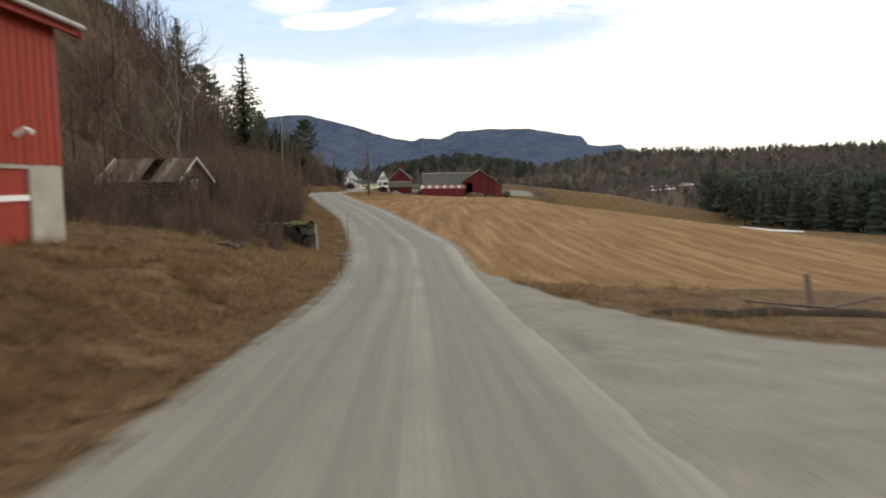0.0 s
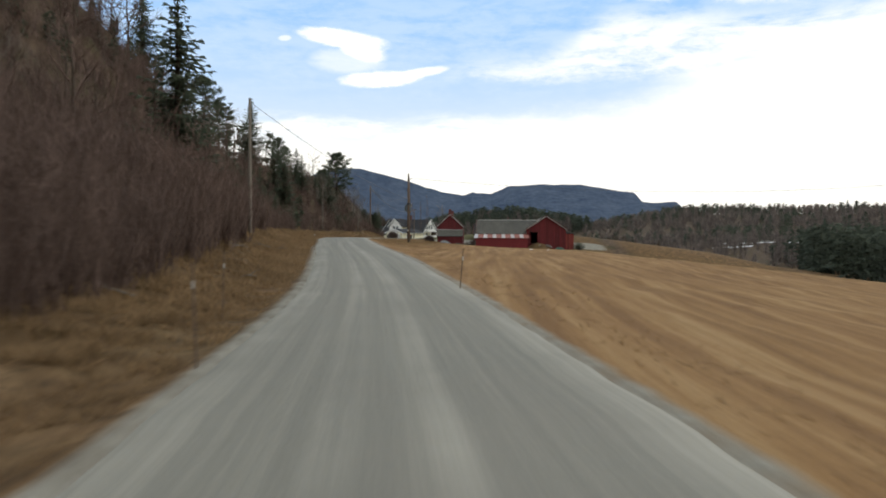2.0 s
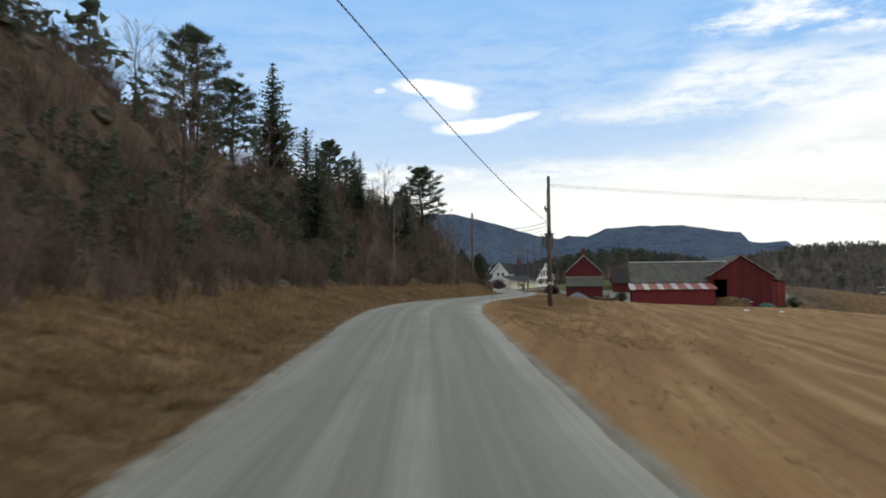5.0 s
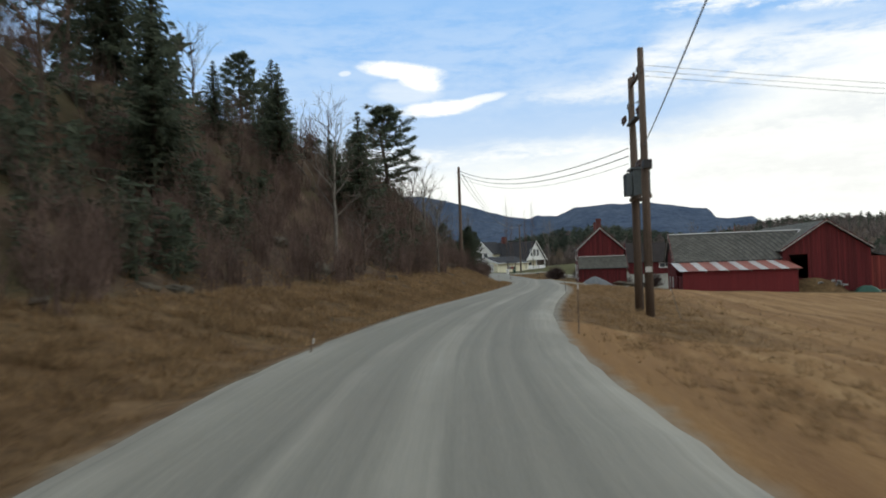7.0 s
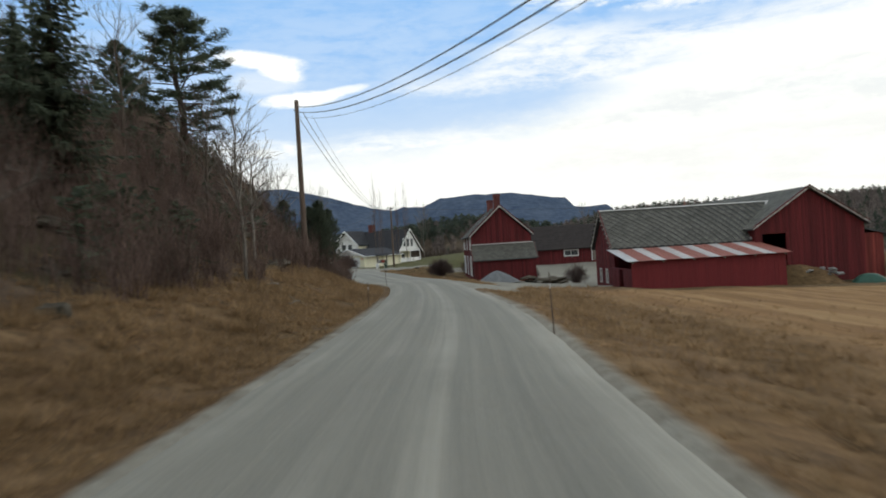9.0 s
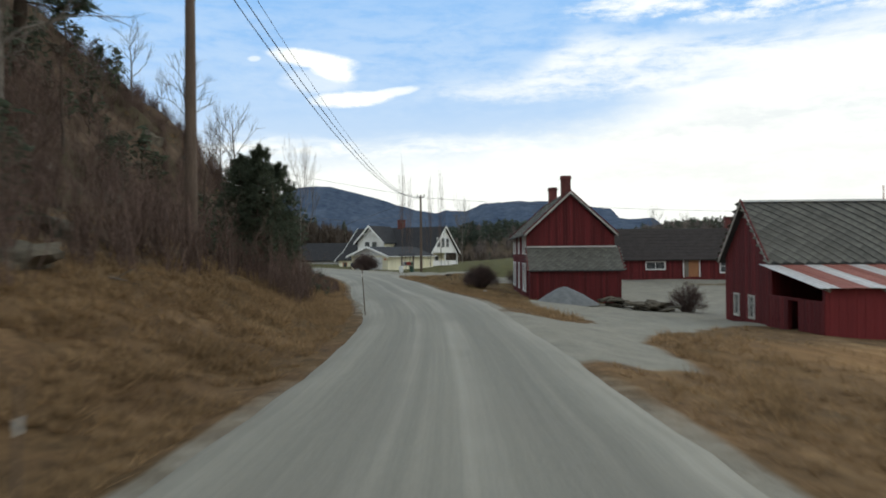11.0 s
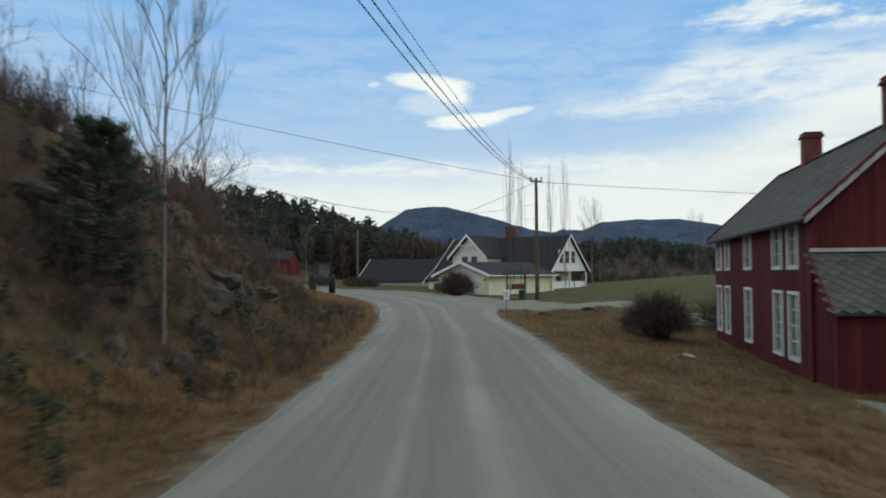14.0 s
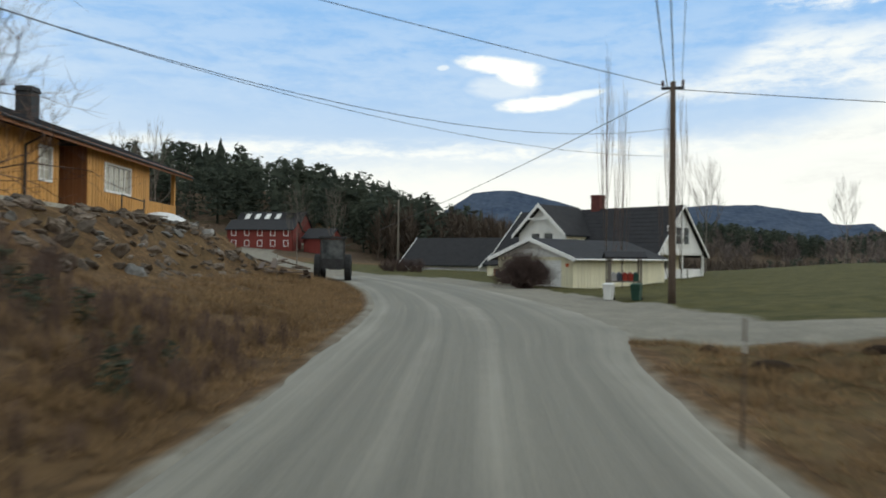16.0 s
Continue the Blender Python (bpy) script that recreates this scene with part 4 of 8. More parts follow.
# ---------- red farmhouse ----------
def farmhouse():
    h = thing("farmhouse", (-10.5, 223.3, -1.95), "dark red two-storey wooden farmhouse with slate roof", "house")
    X, Y, Z = 2.85, 7.1, 0.0
    g = -7.1
    eave, apex = 4.62, 7.42
    cor = [(-X, -Y), (X, -Y), (X, Y), (-X, Y)]
    stone_base(h, -X - 0.06, X + 0.06, -Y - 0.06, Y + 0.06, -0.7, 0.22)
    w_u = [(6.1, 1.0), (4.3, 1.0), (0.5, 1.05), (-3.6, 1.0), (-5.3, 1.0)]
    lo = [(Y - v - w / 2, Y - v + w / 2, 0.72, 2.52) for v, w in w_u]
    up = [(Y - v - w / 2, Y - v + w / 2, 3.32, 4.52) for v, w in w_u]
    wall(h, cor[0], cor[1], 0.2, eave - 0.12, M_RED, gable=(X, apex - 0.2), clad="pieces")
    wall(h, cor[1], cor[2], 0.2, eave - 0.12, M_RED, clad="joined")
    wall(h, cor[2], cor[3], 0.2, eave - 0.12, M_RED, gable=(X, apex - 0.2), clad="joined")
    wall(h, cor[3], cor[0], 0.2, eave - 0.12, M_RED, openings=lo + up, clad="pieces", board=0.2)
    for a, b, c, d in lo + up:
        window(h, cor[3], cor[0], (a + b) / 2, c, d, b - a, M_WHITE, 2, 4 if d < 3 else 3)
    # roof: two slopes, slates, white bargeboards
    o, xe, ze = 0.28, 3.12, eave - 0.06
    for s in (-1, 1):
        slab = roof_slab(h, (0, -Y - o, apex), (0, Y + o, apex), (s * xe, Y + o, ze), (s * xe, -Y - o, ze), M_SLATE_DARK)
        slates(slab, (0, -Y - o, apex), (0, Y + o, apex), (s * xe, Y + o, ze), (s * xe, -Y - o, ze), 0.42, M_SLATE, pieces=s < 0, limit=280)
        for e in (-1, 1):
            bargeboard(h, (0, e * (Y + o + 0.03), apex + 0.03), (s * xe, e * (Y + o + 0.03), ze + 0.03), M_GREYWHITE, 0.17)
            bargeboard(h, (0, e * (Y + o + 0.03), apex + 0.13), (s * (xe + 0.05), e * (Y + o + 0.03), ze + 0.10), M_RED, 0.10, name="cover_board")
    ridge = Mesh()
    ridge.prism([(-0.16, -Y - o, apex - 0.02), (0, -Y - o, apex + 0.10), (0.16, -Y - o, apex - 0.02)], (0, 0, 0), (0, 2 * (Y + o), 0))
    part("ridge_cap", ridge, M_SLATE_DARK, h)
    chimney(h, -0.05, -5.4, apex - 0.5, 8.65)
    chimney(h, 0.05, 2.9, apex - 0.5, 8.55)
    # lean-to against the south gable
    d, zt, zb = 1.75, 3.66, 2.28
    lc = [(-X + 0.02, -Y - d), (X + 0.15, -Y - d), (X + 0.15, -Y - 0.001), (-X + 0.02, -Y - 0.001)]
    wall(h, lc[0], lc[1], 0.05, zb - 0.06, M_RED, clad="pieces")
    for p, q in ((lc[1], lc[2]), (lc[3], lc[0])):
        wall(h, p, q, 0.05, zb - 0.06, M_RED, clad="joined")
        mb = Mesh()
        x = p[0]
        mb.prism([(x, -Y - d, zb - 0.06), (x, -Y, zb - 0.06), (x, -Y, zt - 0.12)], (0, 0, 0), (0.08 if x < 0 else -0.08, 0, 0))
        part("cheek", mb, M_RED, h)
    e0, e1 = (-X - 0.12, -Y - d - 0.22, zb - 0.08), (X + 0.32, -Y - d - 0.22, zb - 0.08)
    r0, r1 = (-X - 0.12, -Y - 0.03, zt), (X + 0.32, -Y - 0.03, zt)
    slab = roof_slab(h, r0, r1, e1, e0, M_SLATE_DARK, 0.08, name="lean_to_roof")
    slates(slab, r0, r1, e1, e0, 0.36, M_SLATE, pieces=True, limit=200)
    fl = Mesh()
    fl.box(-X - 0.1, X + 0.2, -Y - 0.13, -Y - 0.045, zt + 0.02, zt + 0.12)
    part("flashing_board", fl, M_GREYWHITE, h)
    for x in (-X - 0.15, X + 0.35):
        bargeboard(h, (x, -Y - 0.04, zt + 0.06), (x, -Y - d - 0.24, zb - 0.02), M_RED, 0.14)
    for x in (-X - 0.03, X + 0.03):
        cb = Mesh()
        cb.box(x - 0.06, x + 0.06, -Y - 0.06, -Y + 0.06, 0.2, eave - 0.2)
        part("corner_board", cb, M_RED, h)
    gut = Mesh()
    gut.tube([(-xe - 0.05, -Y - o, ze - 0.06), (-xe - 0.05, Y + o, ze - 0.1)], 0.05, 8)
    part("gutter", gut, M_DARK, h)


farmhouse()


# ---------- barn ----------
def barn():
    b = thing("barn", (0, 198, -2.6), "dark red wooden barn with slate roof and rusty sheet lean-to", "barn")
    # main wing, ridge running east
    x0, x1, y0, y1, ev, ap = -3.55, 8.0, 2.5, 8.5, 3.65, 6.44
    cor = [(x0, y0), (x1, y0), (x1, y1), (x0, y1)]
    wins = [(1.3, 1.95, 0.75, 1.75), (3.3, 3.95, 0.75, 1.75)]
    wall(b, cor[3], cor[0], 0.1, ev, M_RED, openings=wins, gable=(3.0, ap - 0.18), clad="joined")
    for w in wins:
        window(b, cor[3], cor[0], (w[0] + w[1]) / 2, w[2], w[3], w[1] - w[0], M_GREYWHITE, 2, 3)
    wall(b, cor[0], cor[1], 0.1, ev, M_RED, clad="joined")
    wall(b, cor[2], cor[3], 0.1, ev, M_RED, clad="joined")
    o = 0.28
    for ye, s in ((y0 - 0.3, 1), (y1 + 0.3, -1)):
        r0, r1, e1, e0 = (x0 - o, 5.5, ap), (x1 + 3, 5.5, ap), (x1 + 3, ye, ev - 0.18), (x0 - o, ye, ev - 0.18)
        if s == 1:
            r1, e1 = (x1 + 2.0, 5.5, ap), (7.0, ye, ev - 0.18)
        slab = roof_slab(b, r0, r1, e1, e0, M_SLATE_DARK)
        slates(slab, r0, r1, e1, e0, 0.5, M_SLATE, pieces=s == 1, limit=260)
        bargeboard(b, (x0 - o - 0.03, 5.5, ap + 0.06), (x0 - o - 0.03, ye, ev - 0.12), M_GREYWHITE, 0.16)
        bargeboard(b, (x0 - o - 0.03, 5.5, ap + 0.16), (x0 - o - 0.03, ye - 0.03 * s, ev - 0.03), M_RED, 0.10, name="cover_board")
    rc = Mesh()
    rc.prism([(x0 - o, 5.34, ap), (x0 - o, 5.5, ap + 0.1), (x0 - o, 5.66, ap)], (0, 0, 0), (x1 + 2.2 - x0, 0, 0))
    part("ridge_cap", rc, M_GREYWHITE, b)
    vf = Mesh()
    vf.tube([(x1 + 2.0, 5.5, ap + 0.05), (7.0, y0 - 0.3, ev - 0.12)], 0.09, 6)
    part("valley_flashing", vf, M_ZINC, b)
    # gable wing, ridge running north
    gx0, gx1, gy0, gy1, gev, gap_ = 7.1, 15.5, 1.6, 24.0, 4.32, 7.28
    gc = [(gx0, gy0), (gx1, gy0), (gx1, gy1), (gx0, gy1)]
    door = (0.45, 2.35, 1.35, 3.85)
    wall(b, gc[0], gc[1], 0.0, gev, M_RED, openings=[door], gable=(4.2, gap_ - 0.15), clad="joined")
    wall(b, gc[1], gc[2], 0.0, gev, M_RED, clad="joined")
    wall(b, gc[2], gc[3], 0.0, gev, M_RED, gable=(4.2, gap_ - 0.15), clad="joined")
    wall(b, gc[3], gc[0], 0.0, gev, M_RED, clad="joined")
    fl = Mesh()
    fl.box(gx0 + 0.2, gx1 - 0.2, gy0 + 0.2, gy1 - 0.2, 1.2, 1.3)
    part("loft_floor", fl, M_POLE_GREY, b)
    cx = (gx0 + gx1) / 2
    for s in (-1, 1):
        xe = cx + s * 4.5
        r0, r1, e1, e0 = (cx, gy0 - 0.35, gap_), (cx, gy1 + 0.3, gap_), (xe, gy1 + 0.3, gev - 0.02), (xe, gy0 - 0.35, gev - 0.02)
        slab = roof_slab(b, r0, r1, e1, e0, M_SLATE_DARK)
        slates(slab, r0, r1, e1, e0, 0.55, M_SLATE, pieces=False)
        bargeboard(b, (cx, gy0 - 0.38, gap_ + 0.06), (xe, gy0 - 0.38, gev + 0.04), M_GREYWHITE, 0.15)
        bargeboard(b, (cx, gy0 - 0.38, gap_ + 0.15), (xe, gy0 - 0.38, gev + 0.13), M_RED, 0.09, name="cover_board")
    # sheet-roofed lean-to along the south side
    ly, lx0, lx1, lz, lt = -3.0, -3.9, 7.05, 2.5, 3.35
    lc = [(lx0 + 0.1, ly), (lx1, ly), (lx1, y0), (lx0 + 0.1, y0)]
    wall(b, lc[0], lc[1], 0.2, lz, M_RED_LEAN, clad="joined", board_material=M_RED_LEAN)
    wall(b, lc[3], lc[0], 0.2, 2.0, M_RED, openings=[(2.2, 3.2, 0.2, 1.9)], clad="joined")
    wall(b, lc[1], lc[2], 0.2, lz, M_RED, clad="joined")
    sheet = Mesh()
    n = 30
    root = None
    for i in range(n):
        a, c = lx0 - 0.25 + (lx1 + 0.6 - lx0) * i / n, lx0 - 0.25 + (lx1 + 0.6 - lx0) * (i + 1) / n
        zz = 0.012 * (i % 2)
        mb = Mesh()
        mb.prism([(a, ly - 0.35, lz + 0.05 + zz), (c + 0.02, ly - 0.35, lz + 0.05 + zz), (c + 0.02, y0 - 0.05, lt + zz + 0.03), (a, y0 - 0.05, lt + zz + 0.03)], (0, 0, 0), (0, 0, -0.008))
        for r in (0.0, 0.5):
            u = a + (c - a) * r
            mb.prism([(u, ly - 0.35, lz + 0.05 + zz), (u + 0.03, ly - 0.35, lz + 0.075 + zz), (u + 0.06, ly - 0.35, lz + 0.05 + zz)], (0, 0, 0), (0, y0 - 0.05 - ly + 0.35, lt - lz - 0.02))
        p = part("roof_sheet", mb, M_ZINC if (i * 7 + 3) % 5 in (0, 3) else M_RUST, b)
    rf = Mesh()
    for i in range(6):
        x = lx0 + 0.1 + i * (lx1 - lx0 - 0.2) / 5
        rf.prism([(x, ly - 0.3, lz + 0.02), (x, y0, lt), (x, y0, lt - 0.12), (x, ly - 0.3, lz - 0.10)], (0, 0, 0), (0.08, 0, 0))
    part("rafter_frame", rf, M_POLE_GREY, b)
    # narrow annex at the east side
    ac = [(15.5, 2.0), (17.2, 2.0), (17.2, 9.0), (15.5, 9.0)]
    wall(b, ac[0], ac[1], 0.0, 3.5, M_RED_FADED, clad="joined")
    wall(b, ac[1], ac[2], 0.0, 3.3, M_RED_FADED, clad="joined")
    wall(b, ac[2], ac[3], 0.0, 3.5, M_RED_FADED, clad="joined")
    roof_slab(b, (15.52, 1.8, 3.95), (15.52, 9.2, 3.95), (17.45, 9.2, 3.45), (17.45, 1.8, 3.45), M_SLATE_DARK, name="annex_roof")
    rod = Mesh()
    rod.tube([(3.2, 5.5, ap), (3.2, 5.5, ap + 0.75)], 0.03, 6)
    part("roof_rod", rod, M_RUST, b)
    # boarded ramp of earth and stone in front of the loft door
    rm = Mesh()
    V, nx, ny = [], 15, 11
    for j in range(ny):
        for i in range(nx):
            u, v = i / (nx - 1) * 2 - 1, j / (ny - 1)
            hgt = max(0.0, (1 - abs(u) ** 2.2)) * (1.75 - 0.1 * v) * float(smoothstep(0.0, 0.7, v)) + 0.12 * noise.fractal((i * 0.7, j * 0.7, 2), 1, 2, 3)
            V.append((9.6 + u * 3.2, -3.2 + v * 4.75, -0.25 + hgt))
    rm.add(V, [(j * nx + i, j * nx + i + 1, (j + 1) * nx + i + 1, (j + 1) * nx + i) for j in range(ny - 1) for i in range(nx - 1)])
    solo("earth_ramp", rm, M_GROUND, "overgrown earth ramp to the barn door", "ramp", kind="structure", smooth=True, m=pose(0, 198, -2.6))


barn()


# ---------- long red outbuilding behind the yard ----------
def outbuilding():
    b = thing("outbuilding", (6.5, 240, -2.2), "long dark red outbuilding with white windows", "outbuilding")
    X, Y, ev, ap = 11.5, 3.6, 3.05, 5.85
    cor = [(-X, -Y), (X, -Y), (X, Y), (-X, Y)]
    wins = [(4.5, 6.2, 1.95, 2.6), (11.4, 12.9, 1.6, 2.75), (12.2, 13.2, -0.9, -0.4), (14.2, 14.9, -1.3, -0.1)]
    door = (8.0, 9.4, 1.2, 2.85)
    wall(b, cor[0], cor[1], -1.6, ev, M_RED, openings=wins + [door], clad="joined")
    wall(b, cor[1], cor[2], -1.6, ev, M_RED, gable=(Y, ap - 0.15), clad="joined")
    wall(b, cor[2], cor[3], -1.6, ev, M_RED, clad="joined")
    wall(b, cor[3], cor[0], -1.6, ev, M_RED, gable=(Y, ap - 0.15), clad="joined")
    for w in wins:
        window(b, cor[0], cor[1], (w[0] + w[1]) / 2, w[2], w[3], w[1] - w[0], M_WHITE, 2, 1 if w[3] - w[2] < 0.8 else 2)
    m = wall_frame(cor[0], cor[1])
    d = Mesh()
    d.box(door[0] + 0.45, door[1], 0.02, 0.07, door[2], door[3])
    dr = part("door", d, M_DOORWOOD, b, at=m)
    pn = Mesh()
    for z in (door[2] + 0.15, door[2] + 0.75):
        pn.box(door[0] + 0.58, door[1] - 0.13, 0.005, 0.02, z, z + 0.45)
    part("door_panel", pn, M_DOORWOOD, dr)
    side = Mesh()
    side.box(door[0], door[0] + 0.42, 0.0, 0.06, door[2], door[3])
    part("side_panel", side, M_POLE_GREY, b, at=m)
    fr = Mesh()
    for x in (door[0] - 0.1, door[1]):
        fr.box(x, x + 0.1, -0.05, 0.08, door[2], door[3] + 0.1)
    fr.box(door[0], door[1], -0.05, 0.08, door[3], door[3] + 0.1)
    part("door_frame", fr, M_WHITE, b, at=m)
    for s in (-1, 1):
        r0, r1, e1, e0 = (-X - 0.3, 0, ap), (X + 0.3, 0, ap), (X + 0.3, s * (Y + 0.35), ev - 0.2), (-X - 0.3, s * (Y + 0.35), ev - 0.2)
        roof_slab(b, r0, r1, e1, e0, M_BROWNROOF)
        ln = Mesh()
        for k in range(1, 10):
            t = k / 10
            ln.box(-X - 0.3, X + 0.3, s * (Y + 0.35) * t - 0.02, s * (Y + 0.35) * t + 0.02, ap + (ev - 0.2 - ap) * t, ap + (ev - 0.2 - ap) * t + 0.012)
        tagged(part("tile_coursing", ln, M_BROWNROOF, b), kind="stuff")
        bargeboard(b, (-X - 0.33, 0, ap + 0.05), (-X - 0.33, s * (Y + 0.35), ev - 0.15), M_RED, 0.18)
    chimney(b, 2.0, 0.3, ap - 0.4, ap + 1.1, 0.6)
    pl = Mesh()
    pl.box(-X + 0.5, X - 7, -Y - 1.2, -Y - 0.1, -0.6, 0.35)
    part("plinth", pl, M_CONCRETE, b)


outbuilding()


# ---------- white house and its garage ----------
def white_house():
    # local x along the ridge, local y away from the road
    rz = -30
    h = thing("white_house", (-20.7, 281.5, -1.2), "cream wooden house with steep dark roof and white gables", "house", rz=rz)
    L, Wd, ev, ap = 16.3, 3.8, 2.75, 6.75
    cor = [(-L, -Wd), (-2.0, -Wd), (-2.0, Wd), (-L, Wd)]
    front = [(0.2, -Wd), (0.2, Wd)]
    wins = [(9.6, 11.2, 1.0, 2.2), (12.5, 13.6, 0.9, 2.2)]
    pw = [(1.6, 2.5, 3.5, 4.9), (2.9, 3.8, 3.5, 4.9), (4.2, 5.1, 3.5, 4.9), (2.0, 3.2, 0.9, 2.2), (4.4, 5.6, 0.9, 2.2)]
    wall(h, cor[0], cor[1], -0.3, ev, M_CREAM, openings=wins, clad="joined")
    wall(h, cor[1], cor[2], -0.3, ev, M_CREAM, openings=[p for p in pw if p[3] < ev], clad="joined")
    tri = Mesh()
    tri.prism([(0, 0, ev), (7.6, 0, ev), (3.8, 0, ap - 0.15)], (0, 0, 0), (0, 0.15, 0))
    part("gable", tri, M_WHITE, h, at=wall_frame(*front))
    wall(h, cor[2], cor[3], -0.3, ev, M_CREAM, clad="joined")
    wall(h, cor[3], cor[0], -0.3, ev, M_CREAM, gable=(Wd, ap - 0.15), clad="joined")
    for w in wins:
        window(h, cor[0], cor[1], (w[0] + w[1]) / 2, w[2], w[3], w[1] - w[0], M_BROWN, 2, 1)
    for w in pw:
        window(h, *(front if w[2] > 3 else cor[1:3]), (w[0] + w[1]) / 2, w[2], w[3], w[1] - w[0], M_WHITE, 1, 2, depth=-0.005 if w[2] > 3 else 0.06)
    xe = 4.3
    for s in (-1, 1):
        roof_slab(h, (-L - 0.4, 0, ap), (0.5, 0, ap), (0.5, s * xe, ev - 0.2), (-L - 0.4, s * xe, ev - 0.2), M_DARKROOF)
        cs = Mesh()
        for k in range(1, 12):
            t = k / 12
            cs.box(-L - 0.4, 0.5, s * xe * t - 0.02, s * xe * t + 0.02, ap + (ev - 0.2 - ap) * t, ap + (ev - 0.2 - ap) * t + 0.012)
        tagged(part("tile_coursing", cs, M_DARKROOF, h), kind="stuff")
        for x in (0.53, -L - 0.43):
            bargeboard(h, (x, 0, ap + 0.06), (x, s * xe, ev - 0.14), M_WHITE, 0.24, thick=0.06)
    # long low west end of the front slope
    roof_slab(h, (-L - 0.4, -4.45, ev - 0.12), (-11.6, -4.45, ev - 0.12), (-11.6, -5.75, 1.67), (-L - 0.4, -5.75, 1.67), M_DARKROOF, name="porch_roof")
    bargeboard(h, (-L - 0.43, -4.4, ev - 0.05), (-L - 0.43, -6.2, 1.4), M_WHITE, 0.24, thick=0.06)
    wc = [(-L, -5.45), (-11.8, -5.45), (-11.8, -4.02), (-L, -4.02)]
    wall(h, wc[3], wc[0], -0.3, 1.7, M_CREAM, clad="joined")
    wall(h, wc[0], wc[1], -0.3, 1.7, M_CREAM, openings=[(0.9, 1.6, 0.1, 1.15)], clad="joined")
    ck = Mesh()
    ck.prism([(-L, -4.02, 1.7), (-L, -5.45, 1.7), (-L, -4.02, ev - 0.3)], (0, 0, 0), (0.12, 0, 0))
    part("cheek", ck, M_CREAM, h)
    window(h, wc[0], wc[1], 1.25, 0.1, 1.15, 0.7, M_BROWN, 1, 1)
    # dormer with its own gable and balcony
    dx, dw, dy, dap, dev = -9.8, 2.9, -5.6, 6.95, 4.4
    dc = [(dx - dw + 0.35, dy), (dx + dw - 0.35, dy), (dx + dw - 0.35, -1), (dx - dw + 0.35, -1)]
    dwin = [(1.35, 2.3, 3.1, 4.5), (2.75, 3.7, 3.1, 4.5)]
    wall(h, dc[0], dc[1], 2.3, dev, M_WHITE, openings=dwin, gable=(dw - 0.35, dap - 0.2), clad="joined")
    wall(h, dc[1], dc[2], 2.3, dev, M_CREAM, clad="joined")
    wall(h, dc[3], dc[0], 2.3, dev, M_WHITE, clad="joined")
    for w in dwin:
        window(h, dc[0], dc[1], (w[0] + w[1]) / 2, w[2], w[3], w[1] - w[0], M_WHITE, 1, 1)
    for s in (-1, 1):
        roof_slab(h, (dx, dy - 0.6, dap), (dx, -0.3, dap), (dx + s * dw, -0.3, dev - 0.15), (dx + s * dw, dy - 0.6, dev - 0.15), M_DARKROOF, name="dormer_roof")
        bargeboard(h, (dx, dy - 0.63, dap + 0.06), (dx + s * dw, dy - 0.63, dev - 0.09), M_WHITE, 0.34, thick=0.06)
    bm_ = Mesh()
    bm_.box(dx - 1.3, dx + 1.3, dy - 0.66, dy - 0.6, dap - 1.35, dap - 1.2)
    part("gable_tie", bm_, M_WHITE, h)
    rl = Mesh()
    rl.box(dx - 2.2, dx + 2.2, dy - 1.1, dy - 1.0, 2.3, 3.0)
    part("balcony_rail", rl, M_WHITE, h)
    # veranda on the east gable
    vr = Mesh()
    for y in (-3.6, -1.2, 1.3):
        vr.box(0.12, 0.18, y, y + 2.25, 0.3, 1.4)
    vr.box(0.1, 0.2, -3.65, 3.6, 1.41, 1.47)
    part("veranda_rail", vr, M_WHITE, h)
    for y in (-3.6, 0, 3.6):
        ps = Mesh()
        ps.box(0.22, 0.36, y - 0.07, y + 0.07, -0.4, 2.6)
        part("post", ps, M_WHITE, h)
    dk = Mesh()
    dk.box(-1.95, 0.4, -3.7, 3.7, -0.6, -0.25)
    part("deck", dk, M_POLE_GREY, h)
    ub = Mesh()
    ub.box(-1.95, 0.15, -3.75, 3.75, 2.62, 2.74)
    part("soffit", ub, M_WHITE, h)
    chimney(h, -8.0, 0.2, ap - 0.5, ap + 1.25, 0.9)
    # garage in front
    g = thing("garage", (-20.7, 281.5, -1.2), "cream garage with white gable and dark roof", "garage", rz=rz)
    a, b, y0, y1, gev, gap_ = -2.6, 3.4, -19.5, -8.5, 2.35, 3.55
    gc = [(a, y0), (b, y0), (b, y1), (a, y1)]
    door = (0.5, 5.2, 0.25, 2.15)
    wall(g, gc[0], gc[1], 0.25, gev, M_CREAM, openings=[door], clad="joined")
    tri = Mesh()
    tri.prism([(0, 0, gev), (6, 0, gev), (3, 0, gap_ - 0.1)], (0, 0, 0), (0, 0.15, 0))
    part("gable", tri, M_WHITE, g, at=wall_frame(gc[0], gc[1]))
    wall(g, gc[1], gc[2], 0.25, gev, M_CREAM, clad="joined")
    wall(g, gc[2], gc[3], 0.25, gev, M_CREAM, clad="joined")
    wall(g, gc[3], gc[0], 0.25, gev, M_CREAM, clad="joined")
    fd = Mesh()
    fd.box(a, b, y0, y1, -0.4, 0.25)
    part("foundation", fd, M_CONCRETE, g)
    gd = Mesh()
    for k in range(5):
        gd.box(a + door[0], a + door[1], y0 + 0.06 + 0.01 * (k % 2), y0 + 0.1, 0.25 + k * 0.38, 0.25 + k * 0.38 + 0.37)
    part("garage_door", gd, M_WHITE, g)
    c = (a + b) / 2
